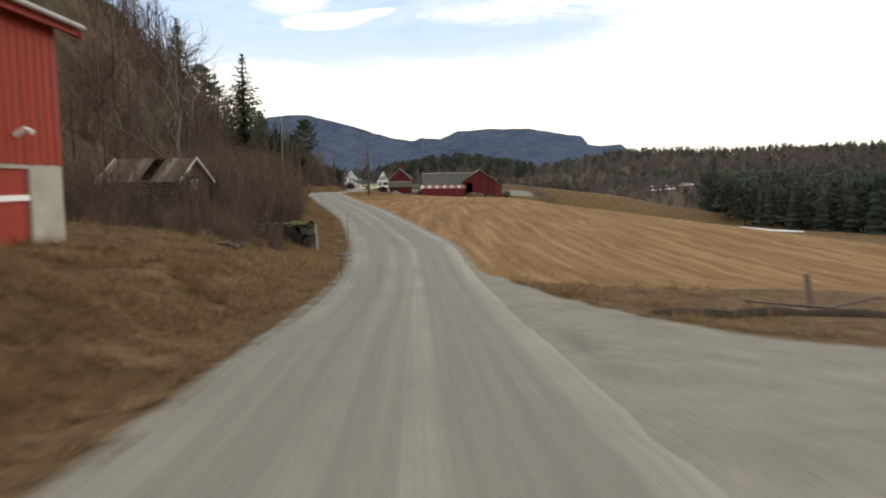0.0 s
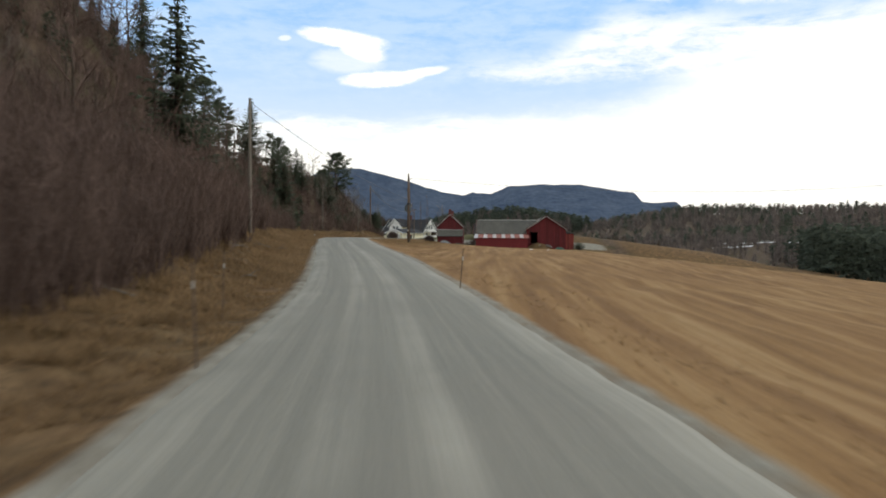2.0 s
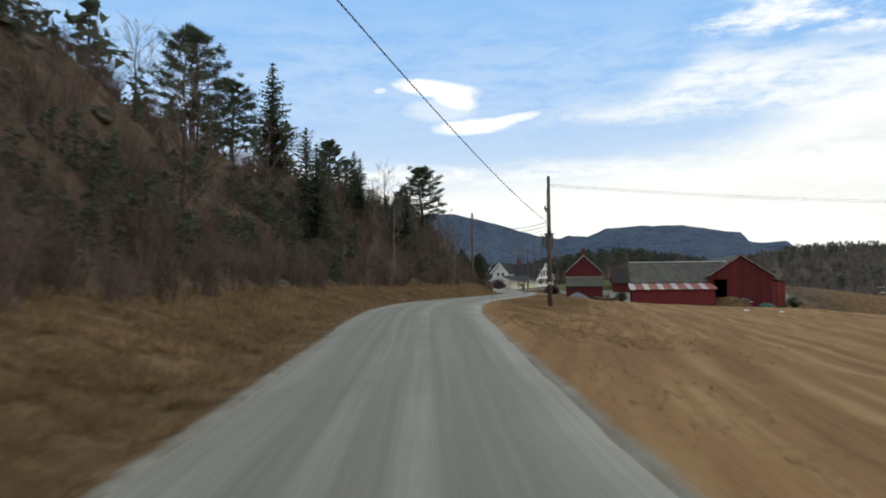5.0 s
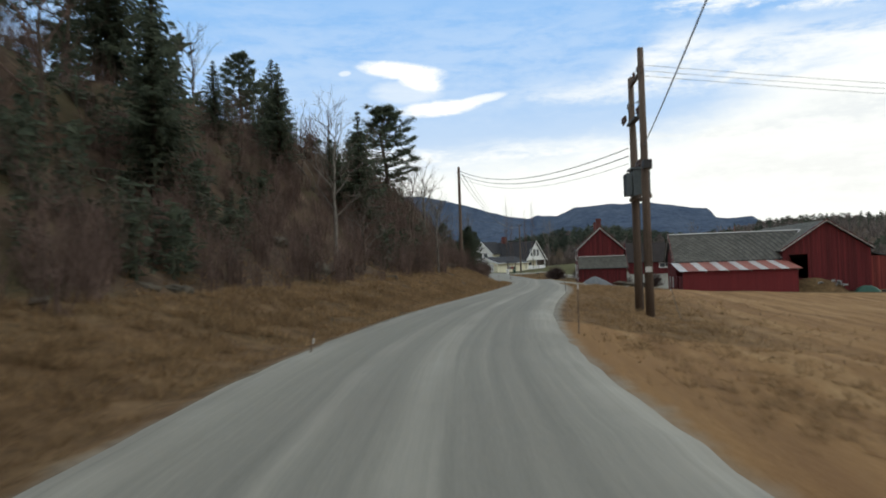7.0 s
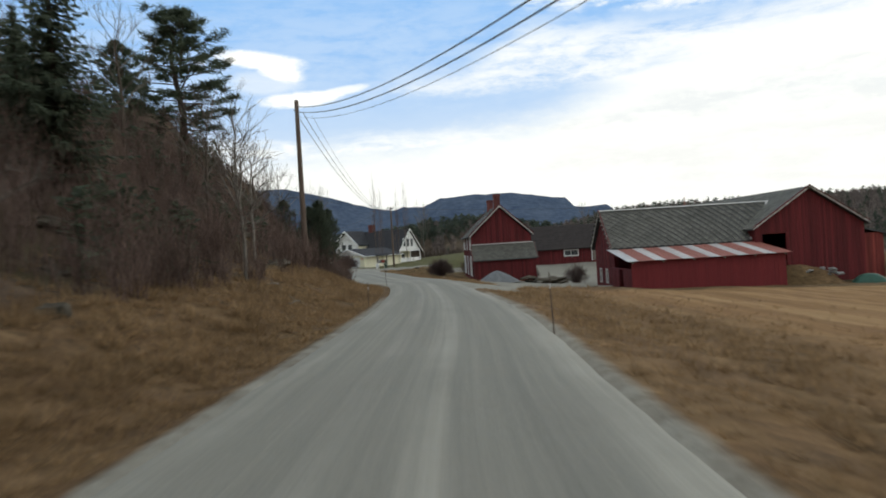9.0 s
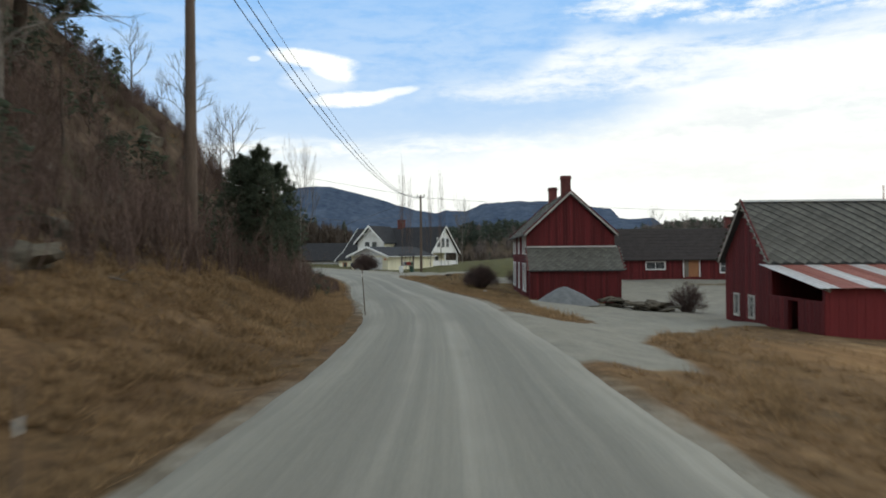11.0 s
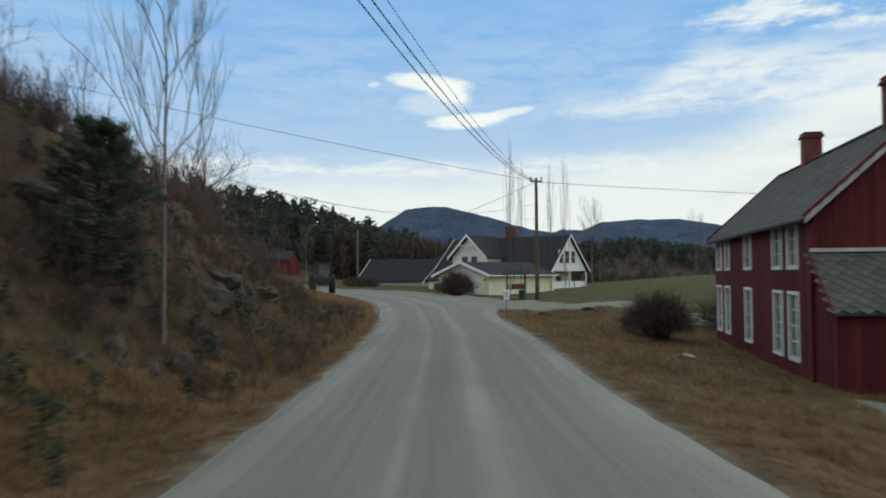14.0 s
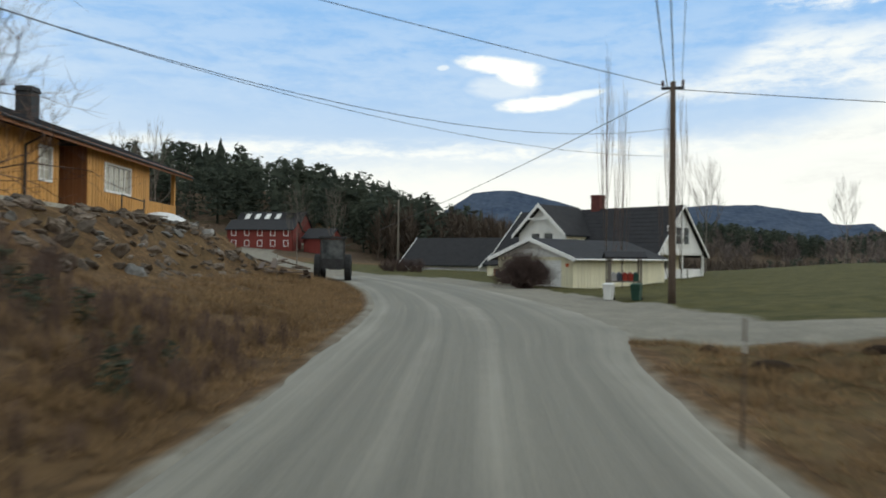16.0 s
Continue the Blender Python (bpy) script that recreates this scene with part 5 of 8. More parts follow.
    for s in (-1, 1):
        roof_slab(g, (c, y0 - 0.5, gap_), (c, y1, gap_), (c + s * 3.5, y1, gev - 0.1), (c + s * 3.5, y0 - 0.5, gev - 0.1), M_DARKROOF)
        bargeboard(g, (c, y0 - 0.53, gap_ + 0.05), (c + s * 3.5, y0 - 0.53, gev - 0.05), M_WHITE, 0.25, thick=0.06)
    gut = Mesh()
    gut.tube([(c + 3.55, y0 - 0.5, gev - 0.16), (c + 3.55, y1, gev - 0.16)], 0.06, 8)
    part("gutter", gut, M_WHITE, g)
    lamp = Mesh()
    lamp.box(b - 0.42, b - 0.28, y0 - 0.18, y0 - 0.02, 1.75, 1.95)
    part("wall_lamp", lamp, M_ORANGE, g)


white_house()


def dark_garage():
    g = thing("double_garage", (-46.5, 303, -1.3), "white garage with a large dark roof", "garage", rz=-12)
    a, b, y0, y1, ev, ap = -3.5, 9.5, -4, 4, 1.7, 4.7
    cor = [(a, y0), (b, y0), (b, y1), (a, y1)]
    door = (5.2, 11.8, 0.05, 1.6)
    wall(g, cor[0], cor[1], -0.5, ev, M_WHITE, openings=[door], clad="joined")
    wall(g, cor[1], cor[2], -0.5, ev, M_WHITE, gable=(4, ap - 0.1))
    wall(g, cor[2], cor[3], -0.5, ev, M_WHITE)
    wall(g, cor[3], cor[0], -0.5, ev, M_BROWN, gable=(4, ap - 0.1), clad="joined")
    gd = Mesh()
    gd.box(a + door[0], a + door[1], y0 + 0.05, y0 + 0.1, 0.05, 1.6)
    part("garage_door", gd, M_WHITE, g)
    for s in (-1, 1):
        roof_slab(g, (a - 0.4, 0, ap), (b + 0.4, 0, ap), (b + 0.4, s * 4.5, ev - 0.2), (a - 0.4, s * 4.5, ev - 0.2), M_DARKROOF)
        bargeboard(g, (a - 0.43, 0, ap + 0.05), (a - 0.43, s * 4.5, ev - 0.15), M_WHITE, 0.2, thick=0.06)


dark_garage()


# ---------- ochre house on the bank ----------
def ochre_house():
    # facade faces the road; local x runs north along it, local y away from the road
    ang = math.degrees(math.atan2(10.3, -3.0))
    h = thing("ochre_house", (-44.2, 238.6, 2.85), "ochre yellow single-storey wooden house with dark roof", "house", rz=ang)
    L, D, ev = 14.2, 7.5, 2.55
    wins = [(0.5, 1.3, 0.95, 2.1), (5.1, 7.7, 0.95, 2.05)]
    rec = (1.9, 3.5)
    wall(h, (-3, 0), (rec[0], 0), 0.1, ev, M_OCHRE, openings=[(w[0] + 3, w[1] + 3, w[2], w[3]) for w in wins[:1]], clad="joined", board=0.14)
    wall(h, (rec[0], 0), (rec[0], 0.9), 0.1, ev, M_BROWN, clad="joined")
    wall(h, (rec[0], 0.9), (rec[1], 0.9), 0.1, ev, M_BROWN, clad="joined", board=0.12)
    wall(h, (rec[1], 0.9), (rec[1], -0.35), 0.1, ev, M_BROWN, clad="joined")
    wall(h, (rec[1], -0.35), (10.0, -0.35), 0.1, ev, M_OCHRE, openings=[(wins[1][0] - rec[1], wins[1][1] - rec[1], wins[1][2], wins[1][3])], clad="joined", board=0.14)
    wall(h, (10.0, -0.35), (10.0, 3), 0.1, ev, M_BROWN, clad="joined")
    wall(h, (10.0, -0.35), (13.8, -0.35), 0.1, 0.85, M_OCHRE, clad="joined", board=0.14)
    wall(h, (13.8, -0.35), (13.8, 3.0), 0.1, 0.85, M_OCHRE, clad="joined", board=0.14)
    wall(h, (10.0, 3.0), (13.8, 3.0), 0.1, ev, M_BROWN, clad="joined")
    wall(h, (13.8, 3.0), (13.8, D), 0.1, ev, M_OCHRE, clad="joined")
    wall(h, (13.8, D), (-3, D), 0.1, ev, M_OCHRE)
    wall(h, (-3, D), (-3, 0), 0.1, ev, M_OCHRE, clad="joined")
    pale = surface("curtained_pane", (0.34, 0.33, 0.28), (0.56, 0.54, 0.46), 3, 12, 0.2, (3, 3, 0.5), 0.1, relief=0, spec=0.5)
    window(h, (-3, 0), (rec[0], 0), 3 + 0.9, 0.95, 2.1, 0.8, M_WHITE, 2, 3, glass=pale)
    window(h, (rec[1], -0.35), (10, -0.35), 6.4 - rec[1], 0.95, 2.05, 2.6, M_WHITE, 5, 1, glass=pale)
    ps = Mesh()
    ps.box(13.62, 13.8, -0.35, -0.17, 0.1, ev)
    part("post", ps, M_OCHRE, h)
    fd = Mesh()
    fd.box(-3, 13.8, -0.3, D, -1.0, 0.1)
    part("foundation", fd, M_CONCRETE, h)
    for s, ye in ((-1, -0.95), (1, D + 0.6)):
        roof_slab(h, (-3.6, D / 2, 4.35), (14.7, D / 2, 4.35), (14.7, ye, ev + 0.02), (-3.6, ye, ev + 0.02), M_DARKROOF, 0.18)
        cs = Mesh()
        for k in range(1, 10):
            t = k / 10
            y = D / 2 + (ye - D / 2) * t
            cs.box(-3.6, 14.7, y - 0.02, y + 0.02, 4.35 + (ev + 0.02 - 4.35) * t, 4.35 + (ev + 0.02 - 4.35) * t + 0.03)
        tagged(part("tile_coursing", cs, M_DARKROOF, h), kind="stuff")
    fs = Mesh()
    fs.box(-3.6, 14.7, -0.98, -0.92, ev - 0.22, ev + 0.02)
    part("fascia", fs, M_BROWN, h)
    gut = Mesh()
    gut.tube([(-3.6, -1.04, ev - 0.06), (14.7, -1.04, ev - 0.1)], 0.055, 8)
    part("gutter", gut, M_DARK, h)
    dp = Mesh()
    dp.tube([(-0.6, -0.95, ev - 0.1), (-0.6, -0.12, ev - 0.55), (-0.6, -0.1, 0.1)], 0.045, 8)
    part("downpipe", dp, M_DARK, h)
    chimney(h, 6.6, D / 2, 4.0, 5.6, 0.7, M_DARK)
    rails = Mesh()
    for x in (4.6, 7.0):
        rails.tube([(x, -1.3, -0.2), (x, -1.3, 0.7)], 0.03, 6)
    rails.tube([(4.6, -1.3, 0.7), (7.0, -1.3, 0.6)], 0.03, 6)
    part("handrail", rails, M_DARK, h)


ochre_house()


# ---------- red building with concrete ground floor at the start, and the old shed ----------
def start_building():
    b = thing("roadside_barn", (-7.3, 7.0, 0.75), "bright red wooden barn on a concrete ground floor", "barn")
    cor = [(-9.5, 0), (0, 0), (0, 12.2), (-9.5, 12.2)]
    st = Mesh()
    st.box(-9.5, 0, 0, 12.2, -0.8, 0.02)
    part("footing", st, M_CONCRETE, b)
    dv = (9.3, 10.9, 0.0, 1.85)
    wall(b, cor[0], cor[1], 0.0, 1.95, M_CONCRETE, thick=0.3, name="concrete_wall")
    wall(b, cor[1], cor[2], 0.0, 1.95, M_CONCRETE, openings=[dv], thick=0.3, name="concrete_wall")
    wall(b, cor[2], cor[3], 0.0, 1.95, M_CONCRETE, thick=0.3, name="concrete_wall")
    wall(b, cor[3], cor[0], 0.0, 1.95, M_CONCRETE, thick=0.3, name="concrete_wall")
    m = wall_frame(cor[1], cor[2])
    d = Mesh()
    d.box(dv[0], dv[1], 0.09, 0.12, 0.0, 1.85)
    dr = part("door", d, M_RED_BRIGHT, b, "red plank door with a white rail", at=m)
    for k in range(8):
        pl = Mesh()
        pl.box(dv[0] + k * 0.2, dv[0] + k * 0.2 + 0.194, 0.06, 0.088, 0.0, 1.85)
        part("plank", pl, M_RED_BRIGHT, dr)
    rl = Mesh()
    rl.box(dv[0], dv[1], 0.03, 0.058, 1.2, 1.32)
    part("rail", rl, M_WHITE, dr)
    for p, q, g in ((0, 1, (4.75, 7.2)), (1, 2, None), (2, 3, (4.75, 7.2)), (3, 0, None)):
        wall(b, cor[p], cor[q], 1.95, 5.1, M_RED_BRIGHT, gable=g, clad="joined", board=0.15)
    for s in (-1, 1):
        xe = -4.75 + s * 5.15
        roof_slab(b, (-4.75, -0.35, 7.38), (-4.75, 12.6, 7.38), (xe, 12.6, 5.08), (xe, -0.35, 5.08), M_DARKROOF, 0.06)
        for y in (-0.4, 12.64):
            bargeboard(b, (-4.75, y, 7.25), (xe, y, 4.95), M_RED_BRIGHT, 0.2)
    gut = Mesh()
    gut.tube([(0.47, -0.35, 5.03), (0.47, 12.6, 5.0)], 0.06, 8)
    part("gutter", gut, M_ZINC, b)
    fs = Mesh()
    fs.box(0.3, 0.36, -0.35, 12.6, 4.82, 5.02)
    part("fascia", fs, M_RED_BRIGHT, b)
    sp = Mesh()
    sp.tube([(0.03, 10.4, 2.5), (0.25, 10.4, 2.62), (0.38, 10.4, 2.55)], 0.06, 8)
    part("outside_lamp", sp, M_WHITE, b)


start_building()


def old_shed():
    z0 = ground_z(-12.3, 43.0) - 0.3
    s = thing("old_shed", (-14.3, 43.2, z0), "dark brown old log shed with a worn patchy roof", "shed", rz=-10.8)
    X, Y, ev, ap = 2.05, 1.45, 2.6 - z0, 3.6 - z0
    lg = [(-X, -Y), (X, -Y), (X, Y), (-X, Y)]
    for i in range(4):
        p, q = lg[i], lg[(i + 1) % 4]
        for k in range(int((ev - 0.05) / 0.215)):
            mb = Mesh()
            z = 0.1 + k * 0.215
            d = np.array(q) - np.array(p)
            e = d / np.linalg.norm(d) * 0.15
            mb.tube([(p[0] - e[0], p[1] - e[1], z + 0.1 * (i % 2)), (q[0] + e[0], q[1] + e[1], z + 0.1 * (i % 2))], 0.11, 7)
            part("log", mb, M_BARK, s)
    for sx in (-1, 1):
        mb = Mesh()
        mb.prism([(sx * X, -Y, ev), (sx * X, Y, ev), (sx * X, 0, ap - 0.1)], (0, 0, 0), (-0.08 * sx, 0, 0))
        part("gable", mb, M_POLE, s)
    for sy in (-1, 1):
        n = 14
        for k in range(n):
            if sy < 0 and k in (7, 8):
                continue
            a, b = -X - 0.35 + k * (2 * X + 0.7) / n, -X - 0.35 + (k + 1) * (2 * X + 0.7) / n - 0.02
            mb = Mesh()
            j = random.uniform(-0.06, 0.06)
            mb.prism([(a, 0, ap), (b, 0, ap), (b, sy * (Y + 0.4 + j), ev - 0.25), (a, sy * (Y + 0.4 + j), ev - 0.25)], (0, 0, 0), (0, 0, -0.05))
            part("roof_board", mb, (M_POLE_GREY, M_POLE, M_POLE, M_BARK, M_POLE)[k % 5], s)
        for sx in (-1, 1):
            bargeboard(s, (sx * (X + 0.38), 0, ap + 0.06), (sx * (X + 0.38), sy * (Y + 0.42), ev - 0.2), M_GREYWHITE, 0.15)

    wf, wg = Mesh(), Mesh()
    for y0, y1, z0_, z1_ in ((-0.32, -0.25, -0.3, 0.3), (0.25, 0.32, -0.3, 0.3), (-0.25, 0.25, 0.23, 0.3), (-0.25, 0.25, -0.3, -0.23), (-0.02, 0.02, -0.23, 0.23)):
        wf.box(X + 0.12, X + 0.2, y0, y1, ev - 0.45 + z0_, ev - 0.45 + z1_)
    wg.box(X + 0.11, X + 0.14, -0.25, 0.25, ev - 0.68, ev - 0.22)
    part("window_frame", wf, M_GREYWHITE, s, "flaking white window frame")
    part("pane", wg, M_GLASS, s)


old_shed()


# ---------- poles, wires, marker posts ----------
def pole(x, y, z0, z1, r=0.14, material=None, label="dark wooden utility pole", lean=(0, 0)):
    p = thing("utility_pole", (x, y, z0 - 0.4), label, "utility pole", "utility poles")
    mb = Mesh()
    n = 6
    h = z1 - z0 + 0.4
    mb.tube([(lean[0] * k / n, lean[1] * k / n, h * k / n) for k in range(n + 1)], [r * (1 - 0.35 * k / n) for k in range(n + 1)], 12)
    part("shaft", mb, material or M_POLE, p, smooth=True)
    cap = Mesh()
    cap.tube([(lean[0], lean[1], h), (lean[0], lean[1], h + 0.05)], [r * 0.7, r * 0.2], 10)
    part("cap", cap, M_DARK, p)
    return p


def insulator(parent, x, y, z, s=1.0):
    mb = Mesh()
    mb.tube([(x, y, z), (x, y, z + 0.05 * s), (x, y, z + 0.07 * s), (x, y, z + 0.12 * s), (x, y, z + 0.14 * s), (x, y, z + 0.2 * s)], [0.02 * s, 0.02 * s, 0.06 * s, 0.03 * s, 0.055 * s, 0.02 * s], 8)
    part("insulator", mb, M_INSULATOR, parent)


def wire(a, b, sag, r=0.016, label="thin overhead wire between poles"):
    a, b = np.array(a, float), np.array(b, float)
    n = 24
    pts = [a + (b - a) * k / n - np.array((0, 0, sag * 4 * (k / n) * (1 - k / n))) for k in range(n + 1)]
    mb = Mesh()
    mb.tube(pts, r, 5)
    solo("overhead_wire", mb, M_WIRE, label, "wire", "overhead wires")


TL, TR = (-13.0, 149.0), (-12.85, 146.7)


def transformer_station():
    zb = -0.6
    t = thing("transformer_station", (TL[0], TL[1], zb), "pole-mounted grey transformer on two wooden poles", "transformer")
    dx, dy = TR[0] - TL[0], TR[1] - TL[1]
    for k, (x, y, top) in enumerate(((0, 0, 9.6), (dx, dy, 10.2))):
        mb = Mesh()
        mb.tube([(x, y, -0.4), (x, y, 4), (x, y, top)], [0.17, 0.15, 0.115], 12)
        part("pole", mb, M_POLE, t, smooth=True)
    u = np.array((dx, dy, 0)) / math.hypot(dx, dy)
    v = np.array((u[1], -u[0], 0))
    mid = np.array((dx / 2, dy / 2, 0))

    def slab(c, a, b, h):
        mb = Mesh()
        mb.prism([c - u * a - v * b, c + u * a - v * b, c + u * a + v * b, c - u * a + v * b], (0, 0, -h / 2), (0, 0, h / 2))
        return mb
    tank = part("transformer_tank", slab(mid + (0, 0, 5.2), 0.46, 0.32, 1.0), M_STEEL, t)
    for k in range(7):
        part("cooling_fin", slab(mid + u * (-0.4 + k * 0.133) + v * 0.46 + (0, 0, 5.15), 0.018, 0.10, 0.85), M_STEEL, tank)
    part("lid", slab(mid + (0, 0, 5.74), 0.5, 0.4, 0.07), M_STEEL, tank)
    part("plate", slab(mid - u * 0.25 - v * 0.365 + (0, 0, 5.45), 0.09, 0.006, 0.22), M_GREYWHITE, tank)
    for k in (-1, 0, 1):
        c = mid + u * 0.32 * k
        insulator(tank, c[0], c[1], 5.77, 1.7)
    for sgn in (-1, 1):
        part("beam", slab(mid + v * 0.2 * sgn + (0, 0, 4.62), 1.05, 0.05, 0.14), M_POLE, t)
    part("fuse_box", slab(np.array((dx, dy, 0)) + u * 0.45 + (0, 0, 5.75), 0.22, 0.15, 0.3), M_DARK, t)
    part("switch_box", slab(-u * 0.42 + (0, 0, 4.7), 0.08, 0.08, 0.4), M_DARK, t)
    arm = part("crossarm", slab(mid - u * 0.35 + (0, 0, 7.75), 1.25, 0.06, 0.12), M_DARK, t)
    top = part("top_beam", slab(mid + (0, 0, 9.3), 1.3, 0.06, 0.13), M_POLE, t)
    for k in (-1.15, -0.4, 0.5, 1.2):
        c = mid + u * k
        insulator(top, c[0], c[1], 9.36, 1.5)
    part("brace", slab(mid - u * 0.1 + (0, 0, 7.65) + v * 0.2, 0.9, 0.05, 0.1), M_DARK, t)
    for k in range(3):
        c = -u * (0.15 + 0.28 * k)
        mb = Mesh()
        mb.tube([c + (0, 0, 7.75), c + (0, 0, 8.45)], 0.025, 6)
        part("switch_rod", mb, M_DARK, arm)
        insulator(arm, c[0], c[1], 8.4, 1.5)
        insulator(arm, c[0] + v[0] * 0.25, c[1] + v[1] * 0.25, 7.8, 1.6)
        c2 = mid + u * (0.15 + 0.22 * k)
        insulator(arm, c2[0], c2[1], 7.8, 1.7)
        jm = Mesh()
        jm.tube([c + (0, 0, 8.5), c2 + (0, 0, 8.35), c2 + (0, 0, 8.15)], 0.012, 5)
        part("jumper", jm, M_DARK, arm)
    cb = Mesh()
    cb.tube([np.array((0.12, 0.1, 7.7)), np.array((0.16, 0.1, 6)), np.array((0.17, 0.1, 0.2))], 0.03, 6)
    part("cable", cb, M_DARK, t)
    tag = Mesh()
    tag.box(dx - 0.14, dx + 0.1, dy - 0.20, dy - 0.17, 1.75, 1.95)
    part("number_plate", tag, M_GREYWHITE, t)


transformer_station()
P1, P2, P3, P4 = (-15.9, 83.4), (-24.65, 184.7), (-22.2, 246.0), (-48.9, 292.5)
pole(*P1, ground_z(*P1), 9.2, 0.13, M_POLE_GREY, "grey weathered wooden utility pole beside the wood")
pole(*P2, ground_z(*P2), 10.25, 0.17, M_POLE, "brown wooden utility pole on the grass bank")
p3 = pole(*P3, ground_z(*P3), 7.65, 0.15, M_POLE, "brown wooden utility pole on the lawn edge")
pole(*P4, ground_z(*P4), 7.2, 0.12, M_POLE_GREY, "grey utility pole by the far road")
ca = Mesh()
zc = 7.65 - ground_z(*P3) + 0.4 - 0.22
ca.box(-0.42, 0.42, 0.13, 0.22, zc, zc + 0.09)
part("crossarm", ca, M_DARK, p3)
for k in (-0.36, 0.36):
    insulator(p3, k, 0.17, zc + 0.09, 1.3)
for k, dz in enumerate((0.0, -0.32, -0.62)):
    wire((TL[0] - 0.2, TL[1], 6.15 + dz), (P2[0] + 0.1, P2[1] - 0.1, 9.9 + dz * 0.9), 1.0, (0.02, 0.02, 0.009)[k])
    wire((P2[0] - 0.2 + 0.5 * k, P2[1] + 0.1, 9.85 + dz * 0.7), (P3[0] - 0.2 + 0.25 * k, P3[1], 7.5 + dz * 0.2), 2.0, (0.017, 0.017, 0.009)[k])
wire((P1[0], P1[1], 9.0), (TR[0], TR[1], 5.9), 0.8, 0.018)
for k in range(3):
    wire((TR[0], TR[1] + 0.2 + 0.8 * k, 9.0), (95, 186 + 1.6 * k, 12.5), 2.6, 0.008)
wire((P3[0], P3[1], 7.4), (-42.0, 268.0, 3.0), 0.2)
wire((P3[0], P3[1], 7.4), (36, 262, 6.3), 0.6)
wire((P3[0], P3[1], 5.95), (-42.0, 212.0, 9.5), 2.9, 0.009)
wire((P3[0], P3[1], 4.9), (-42.5, 214.0, 9.0), 2.0, 0.007)
wire((P3[0], P3[1], 7.45), (-68.5, 209.0, 16.0), 0.8, 0.014)


def marker_post(x, y, h=1.25, lean=0.0, dark=True):
    z = ground_z(x, y)
    p = thing("marker_post", (x, y, z - 0.25), "thin roadside marker stake with a reflector band", "marker post", "roadside marker posts")
    mb = Mesh()
    mb.tube([(0, 0, 0), (lean * 0.5, 0, h * 0.5), (lean, 0, h + 0.25)], [0.016, 0.014, 0.011], 7)
    part("stake", mb, M_POLE if dark else M_POLE_GREY, p)
    rf = Mesh()
    rf.tube([(lean * 0.9, 0, h * 0.86 + 0.1), (lean * 0.93, 0, h * 0.86 + 0.2)], 0.017, 7)
    part("reflector", rf, M_GREYWHITE, p)


for x, y, h, l in ((-15.85, 134.5, 1.3, 0.02), (-15.8, 158.0, 1.2, -0.05), (-20.35, 185.8, 1.35, -0.1), (-22.2, 224.2, 1.15, 0.03), (-1.6, 57.5, 1.2, 0.12), (-1.95, 25.4, 1.35, -0.08), (-4.3, 46.0, 1.3, -0.06),
                   (-6.2, 52.0, 1.4, 0.05), (-11.9, 84.0, 1.2, 0.0), (-20.9, 131.0, 0.5, 0.2), (-20.3, 170.0, 0.9, 0.05)):
    marker_post(x, y, h, l)


# ---------- trees and bushes ----------
def grow(mb_list, p, d, length, r, depth, rng, spread=0.55, sides=4, droop=0.0, upward=0.25):
    """A branch that bends, tapers and forks; tubes go into mb_list."""
    n = 3 if depth > 1 else 2
    pts, q, v = [np.array(p)], np.array(p, float), np.array(d, float)
    for k in range(n):
        v = v + rng.normal(0, 0.13, 3) + np.array((0, 0, upward * 0.2 - droop))
        v /= np.linalg.norm(v)
        q = q + v * length / n
        pts.append(q.copy())
    rad = [r * (1 - 0.45 * k / n) for k in range(n + 1)]
    if depth == 0:
        rad[-1] = r * 0.25
    mb_list.tube(pts, rad, sides if depth > 1 else 3, cap=False)
    if depth == 0:
        return
    kids = int(rng.integers(3, 5)) if depth > 1 else int(rng.integers(3, 6))
    for k in range(kids):
        f = rng.uniform(0.35, 1.0) if k else 1.0
        i = min(int(f * n), n - 1)
        base = pts[i] + (pts[i + 1] - pts[i]) * (f * n - i if f < 1 else 1)
        a = rng.uniform(0, 2 * math.pi)
        side = np.cross(v, (math.cos(a), math.sin(a), 0.3))
        side /= np.linalg.norm(side) + 1e-9
        nd = v * (1 - spread * (0.6 if k else 0.3)) + side * spread * rng.uniform(0.7, 1.2) + np.array((0, 0, upward))
        nd /= np.linalg.norm(nd)
        grow(mb_list, base, nd, length * rng.uniform(0.55, 0.78), r * 0.55, depth - 1, rng, spread, sides, droop, upward)


